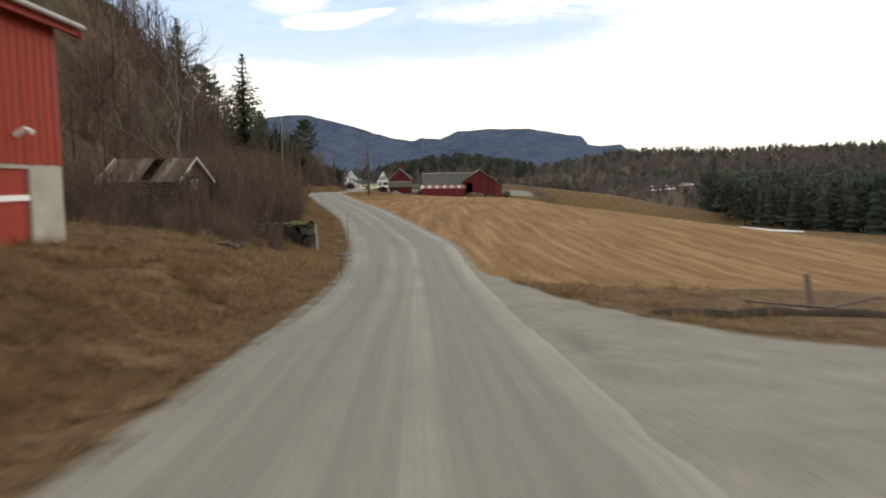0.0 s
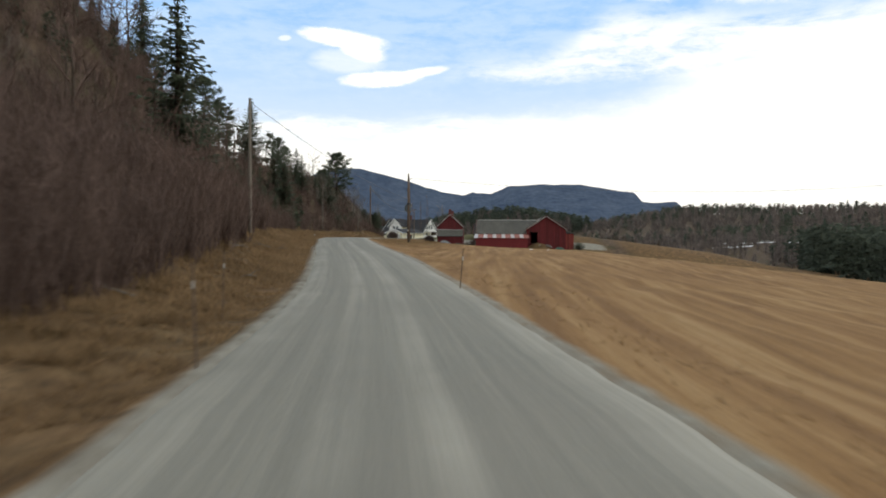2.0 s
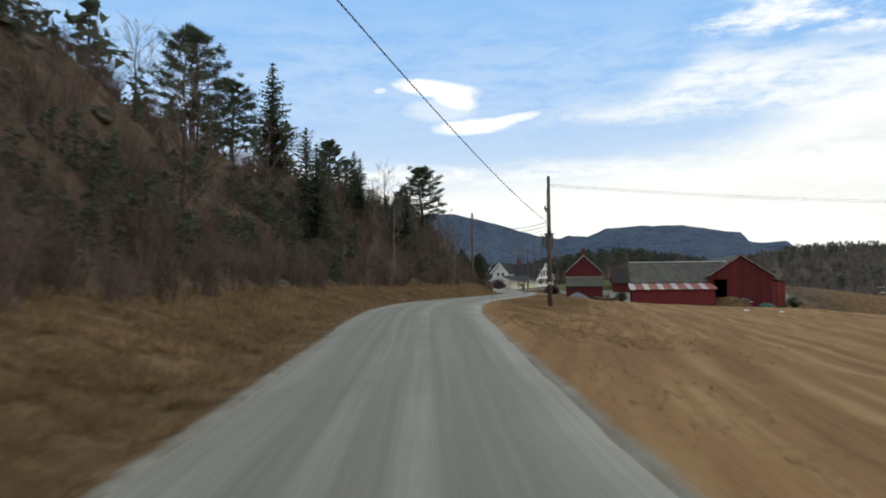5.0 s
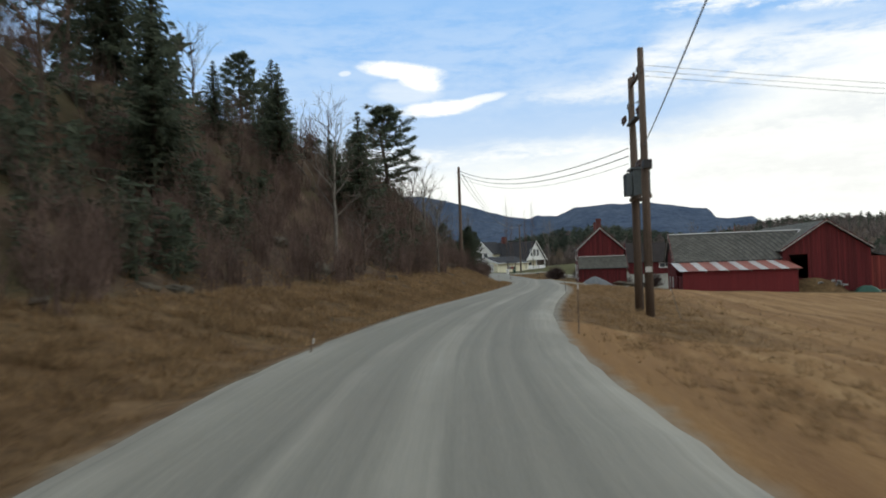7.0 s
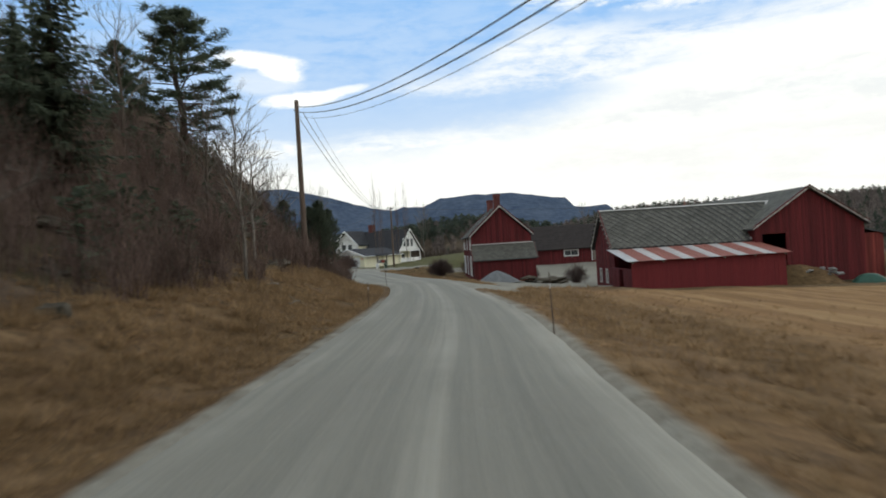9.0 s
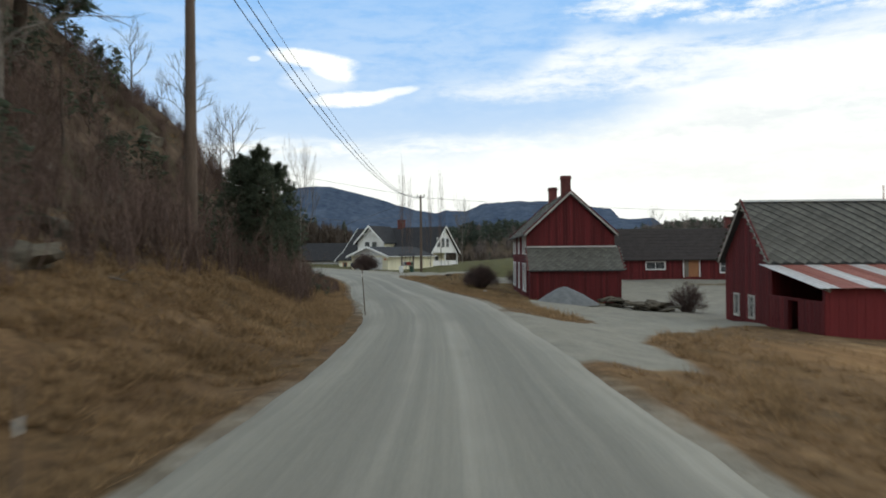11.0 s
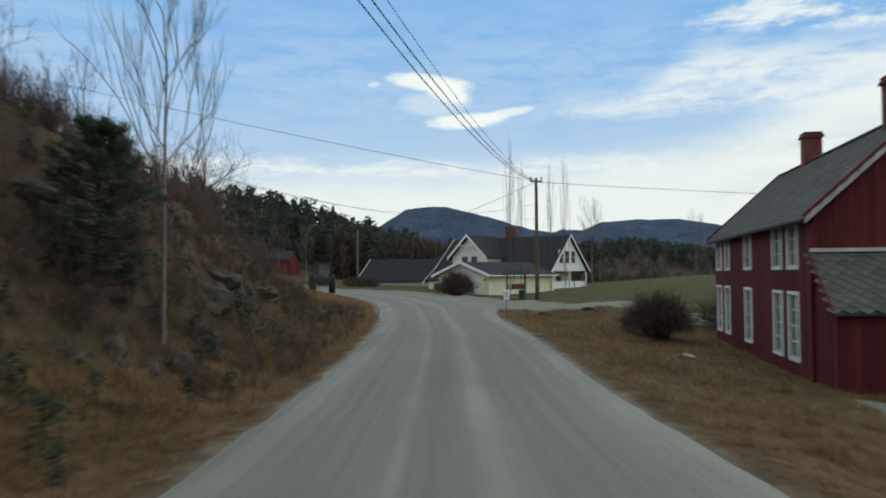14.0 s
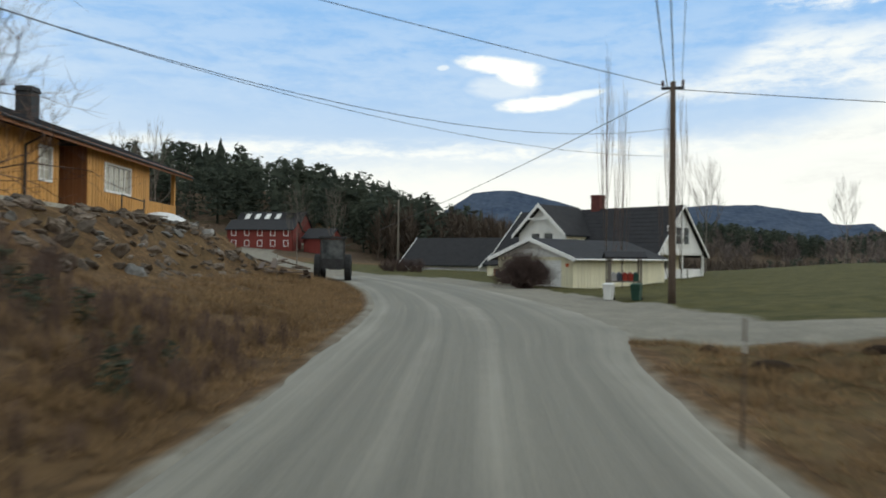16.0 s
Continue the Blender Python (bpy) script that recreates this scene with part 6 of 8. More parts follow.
def bare_tree_meshes(seed, h, bark, twig, spread=0.55, clear=0.35, depth=4, upward=0.25, droop=0.0, thick=0.014):
    """Trunk and crown of a leafless tree."""
    rng = np.random.default_rng(seed)
    tr, cr = Mesh(), Mesh()
    pts = [np.array((0, 0, -0.3))]
    n = 6
    for k in range(n):
        pts.append(np.array((rng.normal(0, 0.012) * h * (k + 1) / n, rng.normal(0, 0.012) * h * (k + 1) / n, h * 0.75 * (k + 1) / n)))
    rr = thick * h
    tr.tube(pts, [rr * (1 - 0.8 * k / n) for k in range(n + 1)], 7, cap=False)
    for k in range(13):
        f = clear + (1 - clear) * (k / 12) ** 0.9
        i = min(int(f * n), n - 1)
        base = pts[i] + (pts[i + 1] - pts[i]) * (f * n - i)
        a = k * 2.4 + rng.uniform(-0.4, 0.4)
        up = 0.5 + 0.7 * f
        d = np.array((math.cos(a), math.sin(a), up))
        d /= np.linalg.norm(d)
        grow(cr, base, d, h * 0.26 * (1.15 - 0.65 * f), rr * 0.42 * (1.15 - 0.7 * f), depth - 2, rng, spread, 4, droop, upward)
    return tr.data("trunk", bark, True), cr.data("crown", twig)


def spruce_meshes(seed, h, width=0.19, low=0.06):
    """A spruce: whorls of drooping limbs with hanging side sprays, uneven in length, with light between the whorls."""
    rng = np.random.default_rng(seed)
    tr, V, F = Mesh(), [], []
    tr.tube([(0, 0, -0.4), (0, 0, h * 0.5), (0, 0, h * 0.985)], [0.016 * h, 0.010 * h, 0.01], 7)
    z = h * low
    while z < h * 0.985:
        f = z / h
        reach = h * width * (1 - f) ** 0.8 * (0.6 + 0.4 * min(1, f / 0.15)) * rng.uniform(0.72, 1.18)
        n = max(5, int(6 + 5 * (1 - f)))
        for k in range(n):
            a = 2 * math.pi * k / n + rng.uniform(-0.4, 0.4)
            ln = reach * rng.uniform(0.5, 1.2) + 0.1
            out = np.array((math.cos(a), math.sin(a), 0))
            side = np.array((-math.sin(a), math.cos(a), 0))
            zk = z + rng.uniform(-0.1, 0.1)
            dip = -0.34 + 0.45 * f
            segs = max(2, int(ln / 0.34))
            for j in range(segs):
                t0, t1 = j / segs, (j + 1) / segs
                p = out * ln * t0 + (0, 0, zk + ln * (dip * t0 + 0.2 * t0 * t0))
                q = out * ln * t1 + (0, 0, zk + ln * (dip * t1 + 0.2 * t1 * t1))
                w = (0.34 * ln * (1 - t0) ** 0.8 + 0.12) * rng.uniform(0.55, 1.3)
                for s in (-1, 1):
                    b = len(V)
                    tip = (p + q) / 2 + side * w * s + out * 0.4 * w - (0, 0, rng.uniform(0.1, 0.4) * w + 0.03)
                    V += [p, p + (q - p) * 0.85, tip]
                    F.append((b, b + 1, b + 2))
                b = len(V)
                V += [p + side * 0.10, p - side * 0.10, (p + q) / 2 + rng.normal(0, 0.06, 3) - (0, 0, 0.22 + 0.12 * ln)]
                F.append((b, b + 1, b + 2))
        z += (h * 0.026 + 0.08) * rng.uniform(0.8, 1.25)
    cr = Mesh()
    cr.add(V, F)
    return tr.data("trunk", M_BARK, True), cr.data("crown", M_SPRUCE)


def pine_meshes(seed, h, clear=0.38, needle=None, limbs=50, broad=0.29):
    """A pine: bare lower trunk, limbs that bend up, plates of needle tufts at their ends, a rounded top."""
    rng = np.random.default_rng(seed)
    tr, V, F = Mesh(), [], []
    pts = [np.array((0, 0, -0.4)), np.array((rng.normal(0, 0.1), rng.normal(0, 0.1), h * 0.35)), np.array((rng.normal(0, 0.2), rng.normal(0, 0.2), h * 0.7)), np.array((0, 0, h * 0.95))]
    tr.tube(pts, [0.017 * h, 0.013 * h, 0.008 * h, 0.02], 8)
    for k in range(limbs):
        q = k / (limbs - 1)
        z = h * (clear + (0.96 - clear) * q)
        reach = h * broad * (0.62 + 0.75 * q - 1.28 * q ** 2.2) + 0.03 * h
        a = k * 2.4 + rng.uniform(-0.5, 0.5)
        rise = 0.05 + 0.75 * q ** 1.5
        d = np.array((math.cos(a), math.sin(a), rise))
        d /= np.linalg.norm(d)
        ln = reach * rng.uniform(0.45, 1.15)
        p0 = np.array((0, 0, z))
        mid = p0 + d * ln * 0.55
        end = p0 + d * ln + (0, 0, 0.16 * ln)
        tr.tube([p0, mid, end], [0.005 * h, 0.003 * h, 0.01], 4, cap=False)
        side = np.array((-math.sin(a), math.cos(a), 0))
        for j in range(12):
            t = rng.uniform(0.4, 1.05)
            c = mid + (end - mid) * (t - 0.4) / 0.6 + side * rng.normal(0, 0.20 * ln) + (0, 0, rng.uniform(-0.05, 0.14))
            s = rng.uniform(0.34, 0.58) * (0.55 + 0.035 * h)
            for m in range(17):
                v = rng.normal(0, 1, 3) * (1, 1, 0.55) + (0, 0, 0.35)
                v /= np.linalg.norm(v)
                w = np.cross(v, rng.normal(0, 1, 3))
                w /= np.linalg.norm(w)
                b = len(V)
                o = c + rng.normal(0, 0.10, 3)
                V += [o - w * 0.085 * s, o + w * 0.085 * s, o + v * s]
                F.append((b, b + 1, b + 2))
    cr = Mesh()
    cr.add(V, F)
    return tr.data("trunk", M_BARK, True), cr.data("crown", needle or M_PINE)


def plant(name, meshes, x, y, h_scale, label, category="tree", group="", turn=0.0, z=None, wide=1.0):
    t = thing(name, (x, y, ground_z(x, y) if z is None else z), label, category, group, rz=turn)
    t.scale = (h_scale * wide, h_scale * wide, h_scale)
    part("trunk", meshes[0], None, t)
    part("crown", meshes[1], None, t)
    return t


SPRUCES = [spruce_meshes(s, 14, w, lo) for s, w, lo in ((1, 0.23, 0.05), (2, 0.20, 0.1), (3, 0.26, 0.03))]
PINES = [pine_meshes(s, 13, c) for s, c in ((4, 0.2), (5, 0.3))]
PINE_BROAD = pine_meshes(6, 13, 0.26, None, 56, 0.31)
BIRCHES = [bare_tree_meshes(11, 9, M_PALEBARK, M_TWIG_GREY, 0.5, 0.35), bare_tree_meshes(12, 9, M_PALEBARK, M_TWIG_GREY, 0.6, 0.3, 4, 0.15)]
ALDERS = [bare_tree_meshes(13, 9, M_BARK, M_TWIG, 0.55, 0.2), bare_tree_meshes(14, 9, M_BARK, M_TWIG, 0.65, 0.15, 4, 0.3), bare_tree_meshes(15, 9, M_BARK, M_TWIG_GREY, 0.5, 0.3)]
POPLARS = [bare_tree_meshes(s, 11, M_BARK, M_TWIG, 0.25, 0.06, 5, 0.9, 0.0, 0.011) for s in (16, 17)]

for i, (x, y, top) in enumerate(((-38.5, 153, 22.3), (-33.3, 148, 14.8), (-34.3, 164.5, 15.6), (-29.1, 166.5, 12.3), (-32.2, 160, 14.0), (-35.5, 158.5, 14), (-30.5, 143, 12.5), (-32.5, 171, 11.5), (-36.5, 112, 26.0), (-31, 168, 10.5), (-18.8, 79.3, 15.4))):
    g = ground_z(x, y)
    plant("spruce", SPRUCES[i % 3], x, y, (top - g) / 14, "dark green spruce standing on the wooded slope", "tree", "spruces on the slope", i * 77, g, 1.25)
bushy = pine_meshes(21, 14, 0.12, M_SPRUCE, 90, 0.31)
for x, y, top, w in ((-24.8, 191.7, 5.15, 0.78), (-24.3, 192.2, 4.6, 0.8), (-25.3, 191.3, 4.8, 0.8), (-24.6, 190.9, 4.4, 0.85), (-27.4, 206.6, 3.9, 1.2), (-29.0, 203.0, 6.2, 1.2)):
    g = ground_z(x, y)
    plant("spruce", bushy, x, y, (top - g) / 14, "bushy young dark green spruce above the grass bank", "tree", "spruces on the slope", x * 40, g, w)
for i, (x, y, top) in enumerate(((-45.5, 151, 25.2), (-39.3, 171, 18.0), (-35.6, 188, 13.8), (-47, 162, 23), (-33.5, 183, 13.5), (-42, 185, 18))):
    g = ground_z(x, y)
    plant("pine", PINES[i % 2], x, y, (top - g) / 13, "open-crowned green pine on top of the slope", "tree", "pines on the slope", i * 95, g, (1.35, 1.2, 0.85, 1.3, 1.1, 1.2)[i])
for i, (x, y, top) in enumerate(((-27.9, 156.6, 10.3), (-29.5, 204, 9.4), (-27.3, 181, 10.6), (-13.6, 45, 11.5), (-33, 200, 12.5), (-24.5, 170, 6.5), (-25.5, 176, 7), (-31.8, 209, 8.0))):
    g = ground_z(x, y)
    plant("birch", BIRCHES[i % 2], x, y, (top - g) / 9 * 1.05, "leafless birch with pale trunk on the slope", "tree", "bare birches", i * 61, g)
g = ground_z(-32.6, 190.5)
plant("pine", PINE_BROAD, -32.6, 190.5, (17.4 - g) / 13, "broad open-crowned green pine on top of the slope", "tree", "pines on the slope", 40, g, 1.5)
slim = bare_tree_meshes(19, 9, M_PALEBARK, M_TWIG_GREY, 0.42, 0.34, 5, 0.4, 0.0, 0.0095)
for x, y, top, turn in ((-26.9, 207.8, 7.4, 10), (-30.6, 205.2, 9.3, 100), (-31.6, 207.0, 8.8, 200), (-30.9, 211.0, 6.6, 300), (-33.0, 206.0, 9.6, 30), (-34.2, 209.5, 8.6, 120), (-32.6, 202.5, 10.6, 220)):
    g = ground_z(x, y)
    plant("birch", slim, x, y, (top - g) / 9 * 1.1, "slender leafless birch on the roadside bank", "tree", "bare birches", turn, g, 0.65)
FRUIT_TREE = bare_tree_meshes(23, 9, M_BARK, M_TWIG, 0.7, 0.12, 5, 0.25, 0.0, 0.0085)
for i, (x, y, top) in enumerate(((-37.0, 228.0, 8.0), (-37.6, 224.0, 6.4), (-36.0, 221.0, 6.0), (-39.0, 225.5, 7.0), (-38.5, 229.5, 7.6), (-34.5, 222.5, 5.6), (-40.5, 228.0, 7.2), (-33.0, 219.0, 5.2), (-36.2, 225.5, 6.8), (-34.0, 216.5, 6.2))):
    g = ground_z(x, y)
    plant("fruit_tree", FRUIT_TREE, x, y, (top - g) / 9 * 1.1, "spreading leafless fruit tree above the bank", "tree", "bare fruit trees", i * 70, g, 1.5)
rng = np.random.default_rng(5)
k = 0
for i in range(135):
    y = rng.uniform(22, 216) if i < 60 else rng.uniform(22, 105)
    foot = float(lerp(y, HILL_Y, HILL_FOOT))
    d = foot + rng.uniform(0.5, 26 if y < 175 else 12)
    x = float(road_x(y)) - float(road_half(y)) - d
    if (-18.5 < x < -9.5 and 38 < y < 46) or (-17.5 < x < -6.5 and 5 < y < 21):
        continue
    h = rng.uniform(4.5, 9.5) if y < 180 else rng.uniform(2.5, 5)
    plant("alder", ALDERS[i % 3], x, y, h / 9, "leafless brown alder in the roadside wood", "tree", "bare alders", rng.uniform(0, 360))
for i, (x, y, top) in enumerate(((-25.5, 262.5, 11.0), (-20.8, 273, 11.2), (-21.9, 263.0, 9.3), (-24.6, 263.5, 9.5))):
    g = ground_z(x, y)
    plant("poplar", POPLARS[i % 2], x, y, (top - g) / 11 * 1.2, "slender leafless poplar on the lawn", "tree", "poplars by the white house", i * 80, g, 0.19)
for i, (x, y, top) in enumerate(((-17.8, 293, 10.4), (-4, 300, 9), (-59, 262, 9.5), (-61, 268, 11), (-57.5, 286, 8), (-56, 292, 8.5), (14, 290, 8.5), (22, 300, 8))):
    g = ground_z(x, y)
    plant("birch", slim, x, y, (top - g) / 9 * 1.1, "slender leafless birch near the houses", "tree", "bare birches", i * 47, g, 0.7)


def template(build):
    mb = Mesh()
    build(mb)
    v = np.vstack(mb.v)
    tri = []
    for f in mb.f:
        for k in range(1, len(f) - 1):
            tri.append((f[0], f[k], f[k + 1]))
    return v, np.array(tri, int)


def shrub(seed, stems=22, h=2.6, spread=0.45):
    rng = np.random.default_rng(seed)

    def build(mb):
        for k in range(stems):
            a, lean = rng.uniform(0, 2 * math.pi), rng.uniform(0.05, spread)
            p = np.array((rng.normal(0, 0.25), rng.normal(0, 0.25), -0.1))
            d = np.array((math.cos(a) * lean, math.sin(a) * lean, 1.0))
            ln = h * rng.uniform(0.55, 1.05)
            m = p + d * ln * 0.5 + rng.normal(0, 0.06, 3)
            e = p + d * ln + rng.normal(0, 0.14, 3)
            mb.tube([p, m, e], [0.016, 0.012, 0.003], 3, cap=False)
            for j in range(6):
                t = rng.uniform(0.25, 0.95)
                b = p + (e - p) * t
                v = d + rng.normal(0, 0.55, 3)
                v /= np.linalg.norm(v)
                mb.tube([b, b + v * ln * rng.uniform(0.15, 0.35)], [0.008, 0.002], 3, cap=False)
    return template(build)


SHRUBS = [shrub(s) for s in (21, 22, 23)]
rng = np.random.default_rng(8)
places = []
while len(places) < 1500:
    y = rng.uniform(22, 222)
    foot = lerp(y, [20, 30, 38, 48, 70, 100, 130, 180, 200, 222], [12, 10.5, 7, 5, 4.2, 4.2, 4.6, 4.2, 3.2, 2.2])
    d = foot + rng.uniform(0, 22 if y < 190 else 9) * rng.uniform(0.15, 1)
    x = float(road_x(y)) - float(road_half(y)) - d
    if (-17.5 < x < -10.5 and 40.0 < y < 46.3) or (-17.5 < x < -6.5 and 5 < y < 21):
        continue
    s = rng.uniform(0.6, 1.5) * (1.0 if y < 100 else 0.7 if y < 190 else 0.3)
    places.append((int(rng.integers(0, 3)), x, y, ground_z(x, y), s, rng.uniform(0, 6.28)))
for i in range(420):
    y = rng.uniform(196, 216)
    x = float(road_x(y)) - float(road_half(y)) - rng.uniform(6, 16)
    places.append((int(rng.integers(0, 3)), x, y, ground_z(x, y), rng.uniform(0.2, 0.42), rng.uniform(0, 6.28)))
for i in range(170):
    y = rng.uniform(214, 229)
    x = float(road_x(y)) - float(road_half(y)) - rng.uniform(4.5, 9)
    places.append((int(rng.integers(0, 3)), x, y, ground_z(x, y), rng.uniform(0.22, 0.45), rng.uniform(0, 6.28)))
for i in range(260):
    y = rng.uniform(196, 226)
    x = float(road_x(y)) - float(road_half(y)) - rng.uniform(3.0, 11)
    places.append((int(rng.integers(0, 3)), x, y, ground_z(x, y), rng.uniform(0.2, 0.45), rng.uniform(0, 6.28)))
for i in range(520):
    y = rng.uniform(206, 231)
    x = float(road_x(y)) - float(road_half(y)) - rng.uniform(0.7, 5)
    places.append((int(rng.integers(0, 3)), x, y, ground_z(x, y), rng.uniform(0.08, 0.24), rng.uniform(0, 6.28)))
for i in range(300):
    y = rng.uniform(38, 76)
    x = float(road_x(y)) - float(road_half(y)) - rng.uniform(4.6, 12)
    if y > 46 or x > -9:
        places.append((int(rng.integers(0, 3)), x, y, ground_z(x, y), rng.uniform(1.0, 1.7), rng.uniform(0, 6.28)))
for i in range(45):
    y = rng.uniform(219, 229)
    x = float(road_x(y)) - float(road_half(y)) - rng.uniform(5.5, 9.5)
    places.append((int(rng.integers(0, 3)), x, y, ground_z(x, y), rng.uniform(0.4, 0.65), rng.uniform(0, 6.28)))
for i in range(420):
    y = rng.uniform(204, 228)
    x = float(road_x(y)) - float(road_half(y)) - rng.uniform(7, 20)
    places.append((int(rng.integers(0, 3)), x, y, ground_z(x, y), rng.uniform(0.35, 0.8) if y < 219 else rng.uniform(0.2, 0.4), rng.uniform(0, 6.28)))
for i in range(26):
    y = rng.uniform(188, 193)
    x = float(road_x(y)) - float(road_half(y)) - rng.uniform(1.9, 4.2)
    places.append((int(rng.integers(0, 3)), x, y, ground_z(x, y), rng.uniform(0.35, 0.75), rng.uniform(0, 6.28)))
for i in range(300):
    y = rng.uniform(46, 76)
    x = float(road_x(y)) - float(road_half(y)) - rng.uniform(3.4, 6.5)
    places.append((int(rng.integers(0, 3)), x, y, ground_z(x, y), rng.uniform(0.35, 1.1), rng.uniform(0, 6.28)))
for i in range(170):
    y = rng.uniform(26.5, 35.5)
    x = rng.uniform(-15, -4.9 - 0.15 * abs(y - 33))
    places.append((int(rng.integers(0, 3)), x, y, ground_z(x, y), rng.uniform(0.15, 0.5), rng.uniform(0, 6.28)))
for i in range(60):
    y = rng.uniform(33, 39)
    x = rng.uniform(-15, -7.6)
    places.append((int(rng.integers(0, 3)), x, y, ground_z(x, y), rng.uniform(0.4, 0.9), rng.uniform(0, 6.28)))
V, F = merged(SHRUBS, places)
solo("brushwood", stuff_mesh("brushwood", V, F, M_TWIG), None, "dense leafless reddish-brown brushwood on the slope", "bushes", kind="stuff")


def bush(x, y, h, wide, material, label, seed, n=70, group=""):
    """A rounded, many-stemmed bush of fine twigs."""
    rng = np.random.default_rng(seed)
    mb = Mesh()
    for k in range(n):
        v = rng.normal(0, 1, 3)
        v[2] = abs(v[2]) + 0.25
        v /= np.linalg.norm(v)
        e = v * (wide, wide, h) * rng.uniform(0.75, 1.05)
        p = np.array((rng.normal(0, 0.12), rng.normal(0, 0.12), -0.1))
        m = (p + e) / 2 + (0, 0, 0.1 * h)
        mb.tube([p, m, e], [0.02, 0.012, 0.004], 3, cap=False)
        for j in range(9):
            b = m + (e - m) * rng.uniform(0, 0.95)
            t = v + rng.normal(0, 0.7, 3)
            mb.tube([b, b + t / np.linalg.norm(t) * rng.uniform(0.15, 0.45) * min(wide, h)], [0.008, 0.003], 3, cap=False)
    solo("bush", mb, material, label, "bush", group, m=pose(x, y, ground_z(x, y)))


M_BUSH = surface("dark_purple_twigs", (0.058, 0.040, 0.037), (0.128, 0.090, 0.081), 1.5, 10, 0.95, None, 0.3, relief=0, spec=0.1)
bush(-16.3, 226.2, 1.85, 1.55, M_BUSH, "dense dark leafless bush on the grass by the farmhouse", 31, 420)
bush(-12.6, 233.0, 1.6, 1.6, M_BUSH, "dark leafless bush behind the farmhouse corner", 32, 120)
bush(-30.2, 260.8, 2.3, 1.9, M_BUSH, "dark clipped leafless hedge bush by the garage", 33, 420)
for i in range(6):
    bush(-50.5 + i * 0.9, 293 - i * 0.45, 1.5, 0.9, M_BUSH, "low brown hedge in front of the double garage", 40 + i, 60, "hedge bushes")

# ---------- far woods ----------
def low_spruce(seed):
    rng = np.random.default_rng(seed)

    def build(mb):
        z = 0.05
        while z < 0.97:
            r = 0.17 * (1 - z) ** 0.8 + 0.012
            n = 7
            a0 = rng.uniform(0, 1)
            ring = [(math.cos(a0 + 6.283 * k / n) * r * rng.uniform(0.6, 1.2), math.sin(a0 + 6.283 * k / n) * r * rng.uniform(0.6, 1.2), z - 0.05 * rng.uniform(0.3, 1.2)) for k in range(n)]
            mb.add(ring + [(0, 0, min(1.0, z + 0.16))], [(k, (k + 1) % n, n) for k in range(n)])
            z += 0.1
    return template(build)


def low_bare(seed):
    """A leafless tree far off: thin twigs that fill a rounded, uneven crown."""
    rng = np.random.default_rng(seed)

    def build(mb):
        mb.tube([(0, 0, -0.02), (0, 0, 0.7)], [0.014, 0.004], 3, cap=False)
        for k in range(92):
            a, q = rng.uniform(0, 6.283), rng.uniform(0, 1)
            zb = 0.12 + 0.6 * q
            r = (0.10 + 0.22 * math.sin(math.pi * min(1, 0.25 + 0.75 * q))) * rng.uniform(0.25, 1.05)
            p = np.array((math.cos(a) * r * 0.25, math.sin(a) * r * 0.25, zb))
            e = np.array((math.cos(a) * r, math.sin(a) * r, min(1.0, zb + rng.uniform(0.10, 0.30)))) + rng.normal(0, 0.02, 3)
            s = np.array((-math.sin(a), math.cos(a), 0.4)) * rng.uniform(0.006, 0.014)
            mb.add([p - s, p + s, e], [(0, 1, 2)])
    return template(build)


def low_pine(seed):
    """Uneven crown of scattered needle clumps on a thin stem."""
    rng = np.random.default_rng(seed)

    def build(mb):
        mb.tube([(0, 0, -0.02), (0, 0, 0.8)], [0.016, 0.006], 3, cap=False)
        for k in range(95):
            a, z = rng.uniform(0, 6.283), rng.uniform(0.12, 0.97)
            r = (0.20 * (1 - z) ** 0.55 + 0.02) * math.sqrt(rng.uniform(0.05, 1)) * (0.8 + 0.3 * math.sin(3 * a + seed + 9 * z))
            c = np.array((math.cos(a) * r, math.sin(a) * r, z))
            v = rng.normal(0, 0.045, (3, 3)) * (1, 1, 0.75)
            mb.add(c + v, [(0, 1, 2)])
    return template(build)


LOW_PINE = [low_pine(s) for s in (7, 8, 9)]
LOW_SPRUCE, LOW_BARE = [low_spruce(s) for s in (1, 2, 3)], [low_bare(s) for s in (4, 5, 6)]


def woods(name, n, zone, heights, temps, material, label, seed, wide=1.0):
    """Trees strewn over a zone, a function that gives a place or None."""
    rng = np.random.default_rng(seed)
    out = []
    while len(out) < n:
        q = zone(rng)
        if q is None:
            continue
        x, y = q
        h = rng.uniform(*heights)
        out.append((int(rng.integers(0, 3)), x, y, ground_z(x, y) - 0.3, h * wide, rng.uniform(0, 6.28), h))
    V, F = merged(temps, out)
    solo(name, stuff_mesh(name, V, F, material), None, label, "woods", kind="stuff")


def zone_box(x0, x1, y0, y1, keep=None):
    def f(rng):
        x, y = rng.uniform(x0, x1), rng.uniform(y0, y1)
        return (x, y) if keep is None or keep(x, y) else None
    return f


def plantation(x, y):
    return x > 90 + max(0, y - 254) * 0.36 + max(0, 215 - y) * 0.5


